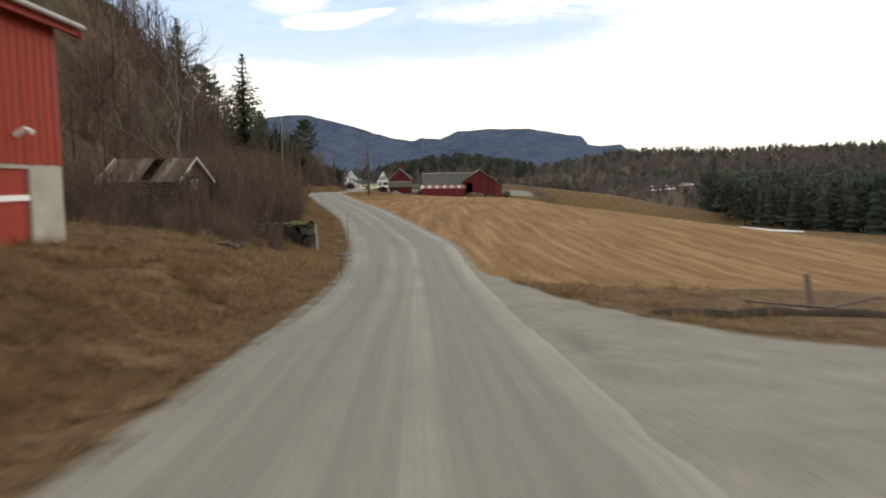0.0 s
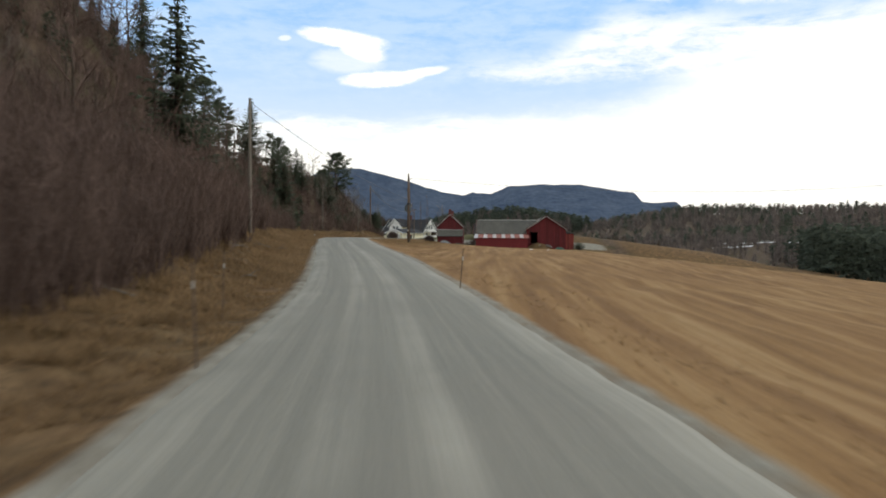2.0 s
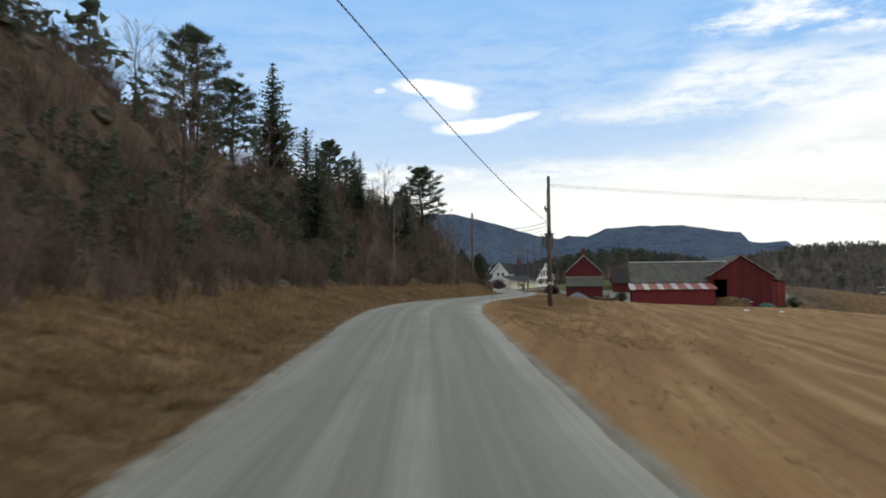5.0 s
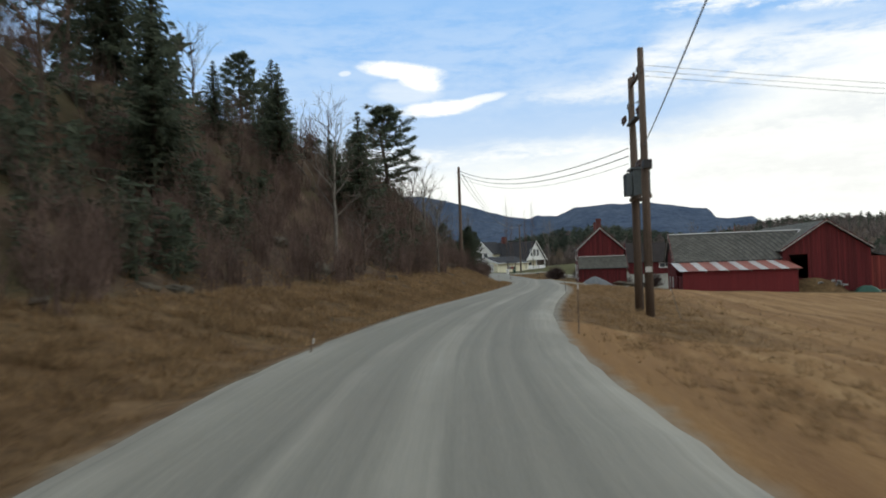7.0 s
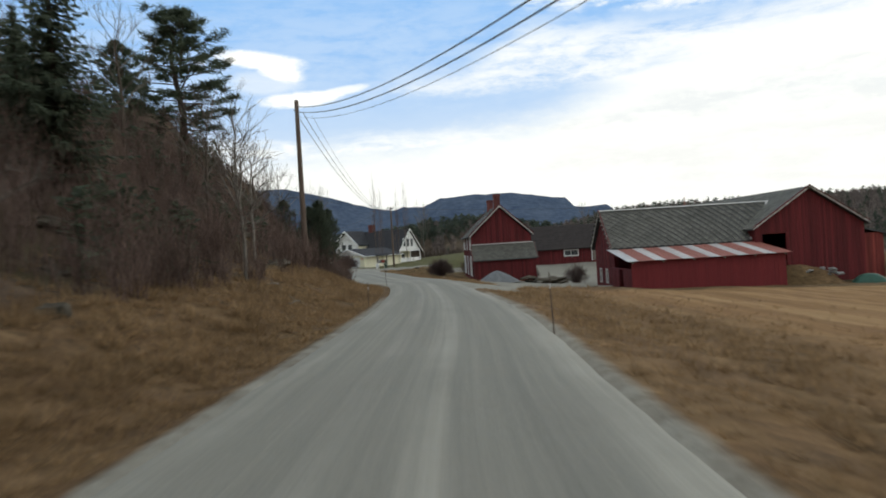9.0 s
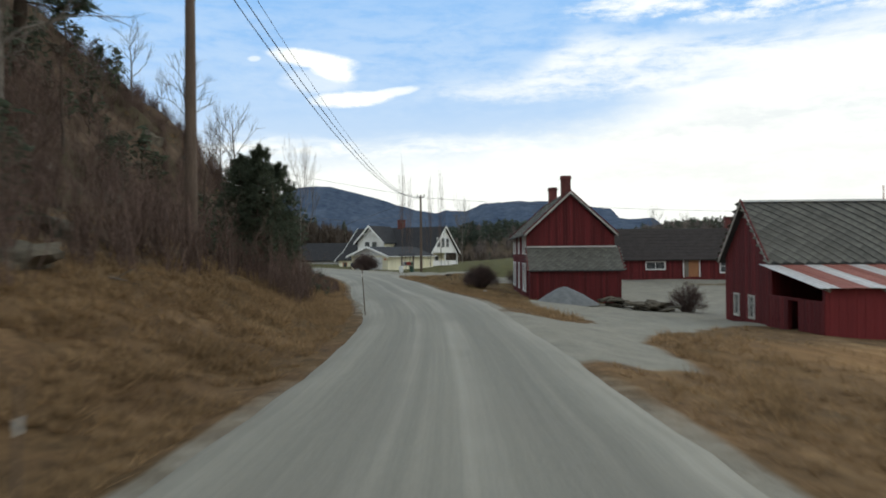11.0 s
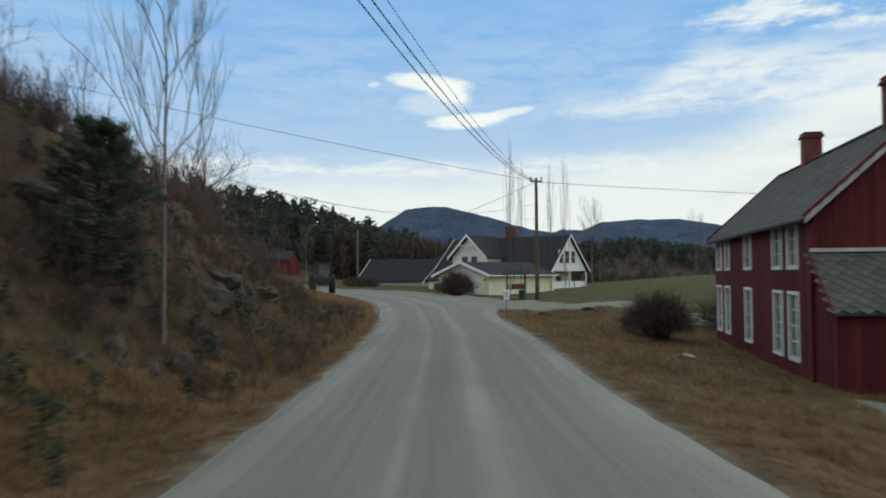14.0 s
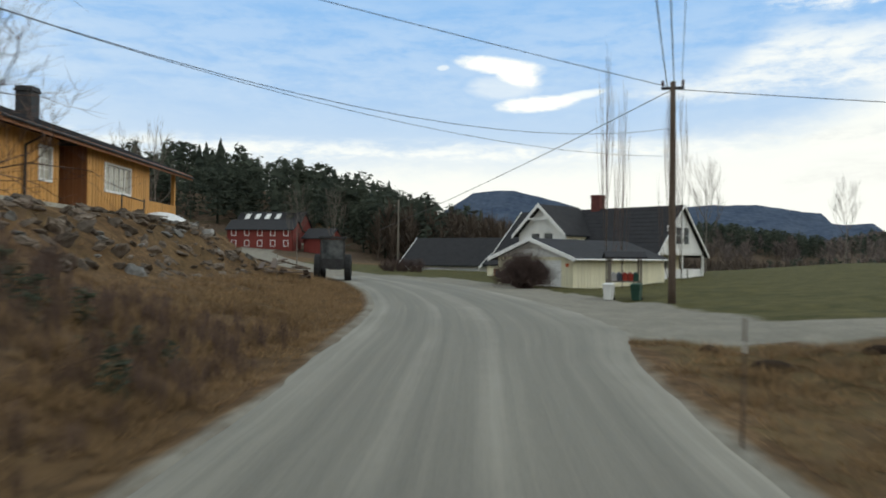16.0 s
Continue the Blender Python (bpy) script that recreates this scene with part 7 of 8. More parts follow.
woods("far_spruce_patch", 170, zone_box(88, 190, 175, 330, plantation), (13, 17), LOW_SPRUCE, M_FAR_SPRUCE, "dark spruce plantation on the valley floor", 51)
woods("far_pine_patch", 520, zone_box(88, 190, 175, 330, plantation), (12, 16), LOW_PINE, M_FAR_SPRUCE, "dark conifer plantation on the valley floor", 63, 1.3)
woods("conifer_ridge", 170, zone_box(-240, -62, 350, 520, lambda x, y: x < -62 - (y - 350) * 0.1), (7, 14), LOW_SPRUCE, M_FAR_SPRUCE, "dark conifers covering the ridge behind the farms", 52, 1.25)
woods("pine_ridge", 1050, zone_box(-240, -60, 345, 520, lambda x, y: x < -60 - (y - 350) * 0.1), (7, 13), LOW_PINE, M_FAR_SPRUCE, "dark pines covering the ridge behind the farms", 62, 1.5)
woods("woods_behind_house", 1300, zone_box(-70, 75, 340, 470), (7, 13), LOW_BARE, M_BARK, "brown leafless woods behind the white house", 53, 1.3)
woods("spruces_behind_house", 26, zone_box(-70, 60, 350, 480), (8, 14), LOW_SPRUCE, M_FAR_SPRUCE, "dark spruces behind the white house", 54, 1.2)
woods("thicket", 150, zone_box(-112, -56, 250, 330, lambda x, y: x < -27 - 0.68 * (y - 217)), (1.4, 2.6), SHRUBS, M_TWIG, "brown leafless thicket behind the ochre house", 66)
woods("wooded_knoll", 420, zone_box(-80, 130, 800, 990, lambda x, y: ((x - 20) / 90) ** 2 + ((y - 900) / 120) ** 2 < 1.1), (12, 19), LOW_PINE, M_FAR_SPRUCE, "dark wooded knoll in the middle distance", 55, 1.4)
woods("valley_woods", 2300, zone_box(-200, 900, 640, 1500, lambda x, y: math.hypot(x, y - 100) > 620), (11, 19), LOW_BARE, M_FAR_WOOD, "grey-brown leafless woods across the valley", 56, 1.7)
woods("valley_spruces", 700, zone_box(-200, 950, 660, 1600, lambda x, y: math.hypot(x, y - 100) > 640 and noise.noise((x / 120, y / 120, 0)) > 0.05), (12, 20), LOW_PINE, M_FAR_SPRUCE, "dark spruces among the woods across the valley", 57, 1.3)
woods("field_hedge", 60, zone_box(38, 66, 311, 319), (1.2, 2.4), LOW_BARE, M_FAR_WOOD, "low leafless hedge across the valley field", 58, 2.0)


def slope_wood(x, y):
    return math.hypot(x, y) > 362 + 14 * noise.noise((x / 30, y / 30, 2)) and x > 30


woods("slope_woods", 1500, zone_box(30, 460, 300, 660, slope_wood), (6, 11), LOW_BARE, M_FAR_WOOD, "grey-brown leafless woods rising from the valley field", 64, 1.7)
woods("slope_conifers", 420, zone_box(30, 480, 300, 680, lambda x, y: slope_wood(x, y) and noise.noise((x / 70, y / 70, 5)) > -0.05), (7, 12), LOW_PINE, M_FAR_SPRUCE, "dark conifers among the leafless woods", 65, 1.3)
woods("east_woods", 900, zone_box(330, 620, 60, 640), (12, 20), LOW_BARE, M_FAR_WOOD, "grey-brown leafless woods on the valley's east side", 59, 1.6)
woods("east_spruces", 450, zone_box(340, 640, 60, 660, lambda x, y: noise.noise((x / 90, y / 90, 3)) > 0.0), (12, 20), LOW_PINE, M_FAR_SPRUCE, "dark spruces on the valley's east side", 60, 1.3)
woods("hill_conifers", 60, zone_box(-80, -46, 118, 190), (6, 11), LOW_PINE, M_SPRUCE, "dark conifers along the top of the slope", 61, 1.2)
rng = np.random.default_rng(14)
spots = []
while len(spots) < 330:
    y = rng.uniform(70, 204)
    x = float(road_x(y)) - float(road_half(y)) - lerp(y, HILL_Y, HILL_FOOT) - rng.uniform(0.5, 17) * rng.uniform(0.3, 1)
    if noise.noise((x / 7, y / 7, 4)) < -0.02:
        continue
    h = rng.uniform(0.9, 2.6)
    spots.append((int(rng.integers(0, 3)), x, y, ground_z(x, y) - 0.15, h * 1.5, rng.uniform(0, 6.28), h))
for i in range(110):
    y = rng.uniform(200, 227)
    x = float(road_x(y)) - float(road_half(y)) - rng.uniform(1.2, 6.5)
    h = rng.uniform(0.3, 0.8)
    spots.append((int(rng.integers(0, 3)), x, y, ground_z(x, y) - 0.12, h * 2.2, rng.uniform(0, 6.28), h))
V, F = merged(LOW_PINE, spots)
solo("juniper_undergrowth", stuff_mesh("juniper_undergrowth", V, F, M_SPRUCE), None, "dark green juniper and spruce undergrowth on the slope", "bushes", kind="stuff")
bush(18.2, 199.5, 2.6, 1.6, M_SPRUCE, "dark evergreen bush at the barn's end", 71, 120)


# ---------- dry grass ----------
def tuft(seed):
    rng = np.random.default_rng(seed)

    def build(mb):
        for k in range(11):
            a, l = rng.uniform(0, 6.283), rng.uniform(0.5, 1.0)
            lean = rng.uniform(0.3, 1.25)
            b = np.array((rng.normal(0, 0.10), rng.normal(0, 0.10), -0.03))
            s = np.array((-math.sin(a), math.cos(a), 0)) * 0.022
            mb.add([b - s, b + s, b + (math.cos(a) * lean * l, math.sin(a) * lean * l, l * (1 - 0.55 * lean))], [(0, 1, 2)])
    return template(build)


TUFTS = [tuft(s) for s in (1, 2, 3, 4)]
rng = np.random.default_rng(9)
places = []
while len(places) < 72000:
    y = rng.uniform(0, 262)
    left = rng.random() < 0.62
    c, hf = float(road_x(y)), float(road_half(y))
    d = 0.1 + abs(rng.normal(0, 3.2)) if left else 0.1 + abs(rng.normal(0, 2.2 if y < 112 else 4.2))
    x = c - hf - d if left else c + hf + d
    g, l, w, f = cover_at(x, y)
    if g > 0.25 or l > 0.5 or noise.noise((x / 1.3, y / 1.3, 1)) < -0.3:
        continue
    if left and d > float(lerp(y, HILL_Y, HILL_FOOT)) + (2 if y < 192 else 7):
        continue
    if not left and f > 0.5 and rng.random() < (0.85 if y < 112 or d < 0.8 else 0.25):
        continue
    s = rng.uniform(0.10, 0.30) * ((0.55 if y < 112 else 0.85) if f > 0.5 else 1.25 if left else 1.1) * min(1, 0.45 + d * 0.3) * (1.25 + 0.9 * noise.noise((x / 0.9, y / 0.9, 7)))
    places.append((int(rng.integers(0, 4)), x, y, ground_z(x, y), s * 1.15, rng.uniform(0, 6.28), s))
V, F = merged(TUFTS, places)
solo("dry_grass", stuff_mesh("dry_grass", V, F, M_STRAW), None, "tufts of dry brown grass along the verges", "grass", kind="stuff")


# ---------- rocks ----------
def rock(seed, sx, sy, sz, rough=0.35):
    rng = np.random.default_rng(seed)
    bm = bmesh.new()
    bmesh.ops.create_icosphere(bm, subdivisions=3, radius=1.0)
    cuts = [(Vector(rng.normal(0, 1, 3)).normalized(), rng.uniform(0.5, 0.85)) for _ in range(11)]
    for v in bm.verts:
        for nrm, c in cuts:
            over = v.co.dot(nrm) - c
            if over > 0:
                v.co -= nrm * over * 0.93
        n = noise.fractal(v.co * 1.3 + Vector((seed, 0, 0)), 1.0, 2.0, 3)
        c = noise.cell(v.co * 1.6 + Vector((0, seed, 0)))
        k = 1 + rough * n + 0.14 * (c - 0.5)
        v.co = Vector((v.co.x * sx * k, v.co.y * sy * k, v.co.z * sz * k))
    me = bpy.data.meshes.new("rock")
    bm.to_mesh(me)
    bm.free()
    return me


ROCKS = []
for s in range(5):
    me = rock(s + 1, 1.0, 0.8, 0.65)
    me.materials.append(M_ROCK)
    ROCKS.append(me)
rng = np.random.default_rng(12)
for i in range(170):
    y = rng.uniform(200, 224) if i < 86 else rng.uniform(95, 200)
    foot = float(lerp(y, HILL_Y, HILL_FOOT))
    d = foot + rng.uniform(-0.2, 2.6 if i < 86 else 10)
    x = float(road_x(y)) - float(road_half(y)) - d
    s = rng.uniform(0.25, 0.7) if i < 86 else rng.uniform(0.35, 1.1)
    solo("boulder", ROCKS[i % 5], None, "dark mossy rock outcrop on the roadside bank", "boulder", "rock outcrops", m=pose(x, y, ground_z(x, y) - 0.55 * s, rng.uniform(-25, 25), rng.uniform(-25, 25), rng.uniform(0, 360)) @ Matrix.Diagonal((s * 1.3, s, s * 1.2, 1)))
PALE = []
for s in range(3):
    me = rock(s + 31, 1.0, 0.85, 0.6, 0.25)
    me.materials.append(M_STONE)
    PALE.append(me)
M_RUBBLE = surface("earthy_rubble", (0.075, 0.058, 0.044), (0.20, 0.165, 0.135), 1.8, 12, 0.95, None, 0.4, relief=0.8, spec=0.1)
RUBBLE = []
for s in range(4):
    me = rock(s + 71, 1.0, 0.8, 0.55, 0.3)
    me.materials.append(M_RUBBLE)
    RUBBLE.append(me)
for i in range(300):
    t = rng.uniform(0, 1)
    y = 232 + 24 * t
    e = rng.uniform(0.6, 5.4)
    x = -44.2 + (e - (y - 238.6) * 0.28) / 0.96
    s = rng.uniform(0.1, 0.26) if i % 4 else rng.uniform(0.25, 0.5)
    solo("rubble_stone", RUBBLE[i % 4] if i % 9 else PALE[i % 3], None, "grey-brown blasted stone on the slope below the house", "stone", "rubble below the ochre house", m=pose(x, y, ground_z(x, y) + 0.15 * s, rng.uniform(-40, 40), rng.uniform(-40, 40), rng.uniform(0, 360)) @ Matrix.Diagonal((s * 1.5, s, s * 0.9, 1)))


LEDGES = []
for s in range(3):
    me = rock(s + 51, 1.0, 0.6, 0.32, 0.28)
    me.materials.append(M_ROCK)
    LEDGES.append(me)
for i in range(70):
    y = rng.uniform(104, 198)
    d = lerp(y, HILL_Y, HILL_FOOT) + rng.uniform(-0.6, 11)
    x = road_x(y) - road_half(y) - d
    w = rng.uniform(0.4, 1.3)
    solo("rock_ledge", LEDGES[i % 3], None, "dark weathered rock ledge jutting from the slope", "rock", "rock ledges", m=pose(x, y, ground_z(x, y) - 0.1, rng.uniform(-14, 14), rng.uniform(-14, 14), rng.uniform(60, 120)) @ Matrix.Diagonal((w, w * rng.uniform(0.8, 1.1), w * rng.uniform(0.7, 1.2), 1)))
for i in range(80):
    t = rng.uniform(0, 1)
    x, y = (-6.5 if i < 46 else -5.4) - 7.5 * t + rng.normal(0, 0.3), (37.0 - 1.6 * t + rng.normal(0, 0.55) if i < 46 else rng.uniform(27, 36))
    s = rng.uniform(0.22, 0.55)
    solo("tumbled_stone", ROCKS[i % 5], None, "dark mossy stone tumbled from the old wall", "stone", "tumbled wall stones", m=pose(x, y, ground_z(x, y) + (rng.uniform(0.0, 0.55) * (1 - t * 0.5) if i < 46 else 0.0), rng.uniform(-40, 40), rng.uniform(-40, 40), rng.uniform(0, 360)) @ Matrix.Diagonal((s * 1.3, s, s * 0.8, 1)))


# ---------- things by the road and in the yard ----------
def gravel_pile():
    V, F, n, rings = [], [], 40, 12
    for j in range(rings):
        r = j / (rings - 1)
        for i in range(n):
            a = 2 * math.pi * i / n
            rr = r * (1 + 0.12 * noise.noise((math.cos(a) * 1.5, math.sin(a) * 1.5, 4)))
            x, y = 2.0 * rr * math.cos(a), 1.5 * rr * math.sin(a)
            V.append((x, y, 1.0 * (1 - r ** 1.35) * (1 if r < 1 else 0) + 0.03 * noise.fractal((x * 3, y * 3, 0), 1, 2, 3) - 0.12 * r))
    for j in range(rings - 1):
        F += [(j * n + i, j * n + (i + 1) % n, (j + 1) * n + (i + 1) % n, (j + 1) * n + i) for i in range(n)]
    mb = Mesh()
    mb.add(V, F)
    x, y = -11.6, 211.4
    solo("mound", mb, M_PILE, "heap of grey crushed stone against the lean-to", "heap", smooth=True, m=pose(x, y, ground_z(x, y) + 0.02))


gravel_pile()
for i in range(44):
    a, s = rng.uniform(0, 1), rng.uniform(0.2, 0.5)
    x, y = -8.6 + a * 2.6 + rng.normal(0, 0.2), 212.6 - a * 3.4 + rng.normal(0, 0.35)
    solo("flat_stone", ROCKS[i % 5], None, "dark flat stone in a heap by the farm drive", "stone", "stone heap", m=pose(x, y, ground_z(x, y) + 0.06 + 0.16 * (i % 3), rng.uniform(-10, 10), rng.uniform(-10, 10), rng.uniform(0, 360)) @ Matrix.Diagonal((s * 1.9, s * 1.3, s * 0.55, 1)))


def dry_stone_wall():
    M_WALLSTONE = surface("mossy_wall_stone", (0.018, 0.018, 0.013), (0.070, 0.064, 0.050), 2.5, 14, 0.95, None, 0.45, relief=0.9, spec=0.1)
    p0, p1 = np.array((-4.7, 36.5)), np.array((-7.9, 37.3))
    w = thing("dry_stone_wall", (p0[0], p0[1], ground_z(*p0) - 0.1), "old mossy dry-stone wall by the roadside", "stone wall", rz=math.degrees(math.atan2(p1[1] - p0[1], p1[0] - p0[0])))
    L = float(np.linalg.norm(p1 - p0))
    for row in range(8):
        u = rng.uniform(-0.2, 0)
        while u < L:
            ln = rng.uniform(0.25, 0.8)
            z = row * 0.165
            me = Mesh()
            e = [rng.uniform(-0.09, 0.09) for _ in range(8)]
            dx = row * 0.03
            me.add([(u + dx + e[0], -0.4 + e[1], z), (u + ln + e[2], -0.4 + e[3], z), (u + ln, 0.45, z), (u + dx, 0.45, z),
                    (u + dx + 0.03, -0.36 + e[4], z + 0.15), (u + ln - 0.03, -0.36 + e[5], z + 0.155), (u + ln - 0.03, 0.4, z + 0.15), (u + dx + 0.03, 0.4, z + 0.155)],
                   [(3, 2, 1, 0), (4, 5, 6, 7), (0, 1, 5, 4), (1, 2, 6, 5), (2, 3, 7, 6), (3, 0, 4, 7)])
            part("stone", me, M_WALLSTONE, w)
            u += ln + 0.02
    for k in range(12):
        part("stone", ROCKS[k % 5], None, w, at=pose(0.3 + (L - 0.4) * k / 11, rng.uniform(-0.2, 0.2), 1.24 - 0.12 * (k % 3), rng.uniform(-20, 20), rng.uniform(-20, 20), rng.uniform(0, 360)) @ Matrix.Diagonal((0.3, 0.24, 0.15, 1)))
    ms = Mesh()
    V, nx, ny = [], 26, 6
    for j in range(ny):
        for i in range(nx):
            uu, vv = i / (nx - 1), j / (ny - 1) * 2 - 1
            V.append((0.12 + uu * 1.3, vv * 0.42, 1.27 + 0.16 * (1 - vv * vv) * (1 - uu * 0.6) + 0.09 * noise.fractal((uu * 5, vv * 2, 0), 1, 2, 3)))
    ms.add(V, [(j * nx + i, j * nx + i + 1, (j + 1) * nx + i + 1, (j + 1) * nx + i) for j in range(ny - 1) for i in range(nx - 1)])
    part("moss", ms, surface("moss", (0.045, 0.05, 0.013), (0.11, 0.11, 0.03), 3, 18, 0.95, None, 0, relief=0.9), w, "yellow-green moss cushion", smooth=True)


dry_stone_wall()
for x, y, l, a, tilt in ((-4.5, 36.1, 1.5, 103, 48), (8.4, 18.1, 1.6, 165, 4), (9.4, 17.7, 1.7, 10, 8), (9.0, 18.3, 0.8, 80, 60), (8.9, 17.2, 1.2, 175, 5)):
    mb = Mesh()
    mb.prism([(-l / 2, -0.07, 0), (l / 2, -0.05, 0), (l / 2, 0.06, 0), (-l / 2, 0.07, 0)], (0, 0, 0), (0, 0, 0.045))
    solo("weathered_plank", mb, M_PALEBARK if x < 0 else M_POLE, "weathered plank lying by the roadside", "plank", "loose planks", m=pose(x, y, ground_z(x, y) + 0.06 + l / 2 * math.sin(radians(tilt)), 0, -tilt, a))
for i in range(14):
    y = rng.uniform(46, 82) if i < 10 else rng.uniform(150, 200)
    x = float(road_x(y)) - float(road_half(y)) - rng.uniform(1.6, 4.8)
    mb = Mesh()
    ln = rng.uniform(0.5, 1.6)
    mb.tube([(-ln / 2, 0, 0), (0, rng.normal(0, 0.08), 0.05), (ln / 2, rng.normal(0, 0.1), 0.02)], [0.028, 0.024, 0.01], 6)
    mb.tube([(0, 0, 0.05), (0.25, 0.2, 0.22)], [0.016, 0.006], 5)
    solo("fallen_branch", mb, M_POLE_GREY, "pale broken branch lying in the dry grass", "branch", "fallen branches", m=pose(x, y, ground_z(x, y) + 0.08, 0, rng.uniform(-12, 12), rng.uniform(0, 360)))
slab = Mesh()
slab.prism([(-0.27, -0.16, 0), (0.25, -0.2, 0), (0.28, 0.16, 0), (-0.22, 0.18, 0)], (0, 0, 0), (0, 0, 0.07))
solo("stone_slab", slab, M_STONE, "grey flat stone slab at the road edge", "stone slab", m=pose(-2.95, 33.85, ground_z(-2.95, 33.85) + 0.01))


def sheet_patch(x, y, sx, sy, name, material, label, category, group="", lift=0.02, dome=0.08):
    V, n, r = [], 20, 5
    for j in range(r):
        for i in range(n):
            a, q = 2 * math.pi * i / n, j / (r - 1)
            k = q * (1 + 0.3 * noise.noise((math.cos(a) + x, math.sin(a) + y, 2)))
            px, py = x + sx * k * math.cos(a), y + sy * k * math.sin(a)
            V.append((px, py, ground_z(px, py) + lift + dome * (1 - q * q) - 0.05 * (j == r - 1)))
    F = [(j * n + i, j * n + (i + 1) % n, (j + 1) * n + (i + 1) % n, (j + 1) * n + i) for j in range(r - 1) for i in range(n)]
    mb = Mesh()
    mb.add(V, F)
    solo(name, mb, material, label, category, group, smooth=True)


for x, y, sx, sy in ((-16.2, 219.1, 0.3, 0.04), (6.5, 172, 0.35, 0.12), (9.5, 170, 0.3, 0.1), (86, 203, 3.5, 12), (88, 190, 5, 6), (140, 480, 12, 6), (165, 505, 16, 5), (150, 520, 10, 7), (185, 495, 9, 5), (175, 540, 14, 6), (60, 265, 9, 1.2)):
    sheet_patch(x, y, sx, sy, "snow_patch", M_SNOW, "small leftover snow patch on the ground", "snow patch", "snow patches")
sheet_patch(-45.9, 248.6, 0.65, 1.9, "white_tarpaulin", M_SNOW, "white sheet spread over the rubble by the house", "tarpaulin", lift=0.15, dome=0.25)


def tractor():
    x, y = -44.0, 264.5
    t = thing("tractor", (x, y, ground_z(x, y)), "old dark tractor with cab parked by the road", "tractor", rz=20)
    t.scale = (1.2, 1.2, 1.25)

    def wheel(px, py, r, w):
        mb = Mesh()
        n = 20
        for k, (rad, off) in enumerate(((r * 0.55, w), (r * 0.95, w * 0.9), (r, w * 0.6), (r, -w * 0.6), (r * 0.95, -w * 0.9), (r * 0.55, -w))):
            mb.v.append(np.array([(px + off, py + rad * math.cos(6.283 * i / n), r + rad * math.sin(6.283 * i / n)) for i in range(n)]))
        mb.n = 6 * n
        mb.f = [(j * n + i, j * n + (i + 1) % n, (j + 1) * n + (i + 1) % n, (j + 1) * n + i) for j in range(5) for i in range(n)]
        ty = part("tyre", mb, M_TYRE, t)
        rim = Mesh()
        rim.tube([(px - w * 0.7, py, r), (px + w * 0.7, py, r)], [r * 0.55, r * 0.55], 16)
        part("rim", rim, M_RUST, ty)
    for s in (-1, 1):
        wheel(s * 0.85, -0.2, 0.75, 0.2)
        wheel(s * 0.7, 2.0, 0.42, 0.12)
    bd = Mesh()
    bd.prism([(-0.35, 0.4, 0.7), (0.35, 0.4, 0.7), (0.35, 0.4, 1.35), (0.2, 0.4, 1.45), (-0.2, 0.4, 1.45), (-0.35, 0.4, 1.35)], (0, 0, 0), (0, 2.0, -0.1))
    part("bonnet", bd, M_DARK, t)
    cab = Mesh()
    for cx, cy in ((-0.65, -0.7), (0.65, -0.7), (-0.6, 0.45), (0.6, 0.45)):
        cab.box(cx - 0.04, cx + 0.04, cy - 0.04, cy + 0.04, 0.8, 2.35)
    cab.box(-0.65, 0.65, -0.7, 0.45, 0.7, 1.25)
    part("cab", cab, M_DARK, t)
    rf = Mesh()
    rf.prism([(-0.78, -0.85, 2.35), (0.78, -0.85, 2.35), (0.72, 0.6, 2.35), (-0.72, 0.6, 2.35)], (0, 0, 0), (0, 0, 0.1))
    part("cab_roof", rf, M_DARK, t)
    gl = Mesh()
    gl.box(-0.6, 0.6, -0.69, -0.67, 1.25, 2.3)
    part("rear_window", gl, M_GLASS, t)
    ex = Mesh()
    ex.tube([(0.25, 1.3, 1.3), (0.25, 1.3, 2.4)], 0.04, 8)
    part("exhaust", ex, M_RUST, t)


tractor()


def letterbox_shelter():
    x, y = -24.1, 251.7
    s = thing("letterbox_shelter", (x, y, ground_z(x, y)), "open roofed stand with letterboxes beside the junction", "letterbox stand", rz=12)
    s.scale = (0.8, 0.85, 1.08)
    for px in (-0.85, 0.85):
        for py in (-0.35, 0.35):
            mb = Mesh()
            mb.box(px - 0.05, px + 0.05, py - 0.05, py + 0.05, -0.2, 1.75)
            part("post", mb, M_POLE_GREY, s)
    rf = Mesh()
    rf.prism([(-1.15, -0.65, 1.72), (1.15, -0.65, 1.72), (1.15, 0.0, 1.95), (-1.15, 0.0, 1.95)], (0, 0, 0), (0, 0, 0.06))
    rf.prism([(-1.15, 0.0, 1.95), (1.15, 0.0, 1.95), (1.15, 0.65, 1.72), (-1.15, 0.65, 1.72)], (0, 0, 0), (0, 0, 0.06))
    part("roof", rf, M_DARKROOF, s)
    sh = Mesh()
    sh.box(-0.85, 0.85, -0.3, 0.3, 0.72, 0.78)
    part("shelf", sh, M_POLE_GREY, s)
    for k, mat in enumerate((M_ZINC, M_CARBLUE, M_RED_BRIGHT, M_RED_BRIGHT, M_GREEN)):
        mb = Mesh()
        u = -0.75 + k * 0.31
        mb.prism([(u, -0.25, 0.78), (u + 0.26, -0.25, 0.78), (u + 0.26, -0.25, 1.05), (u + 0.13, -0.25, 1.15), (u, -0.25, 1.05)], (0, 0, 0), (0, 0.45, 0))
        part("letterbox", mb, mat, s)


letterbox_shelter()


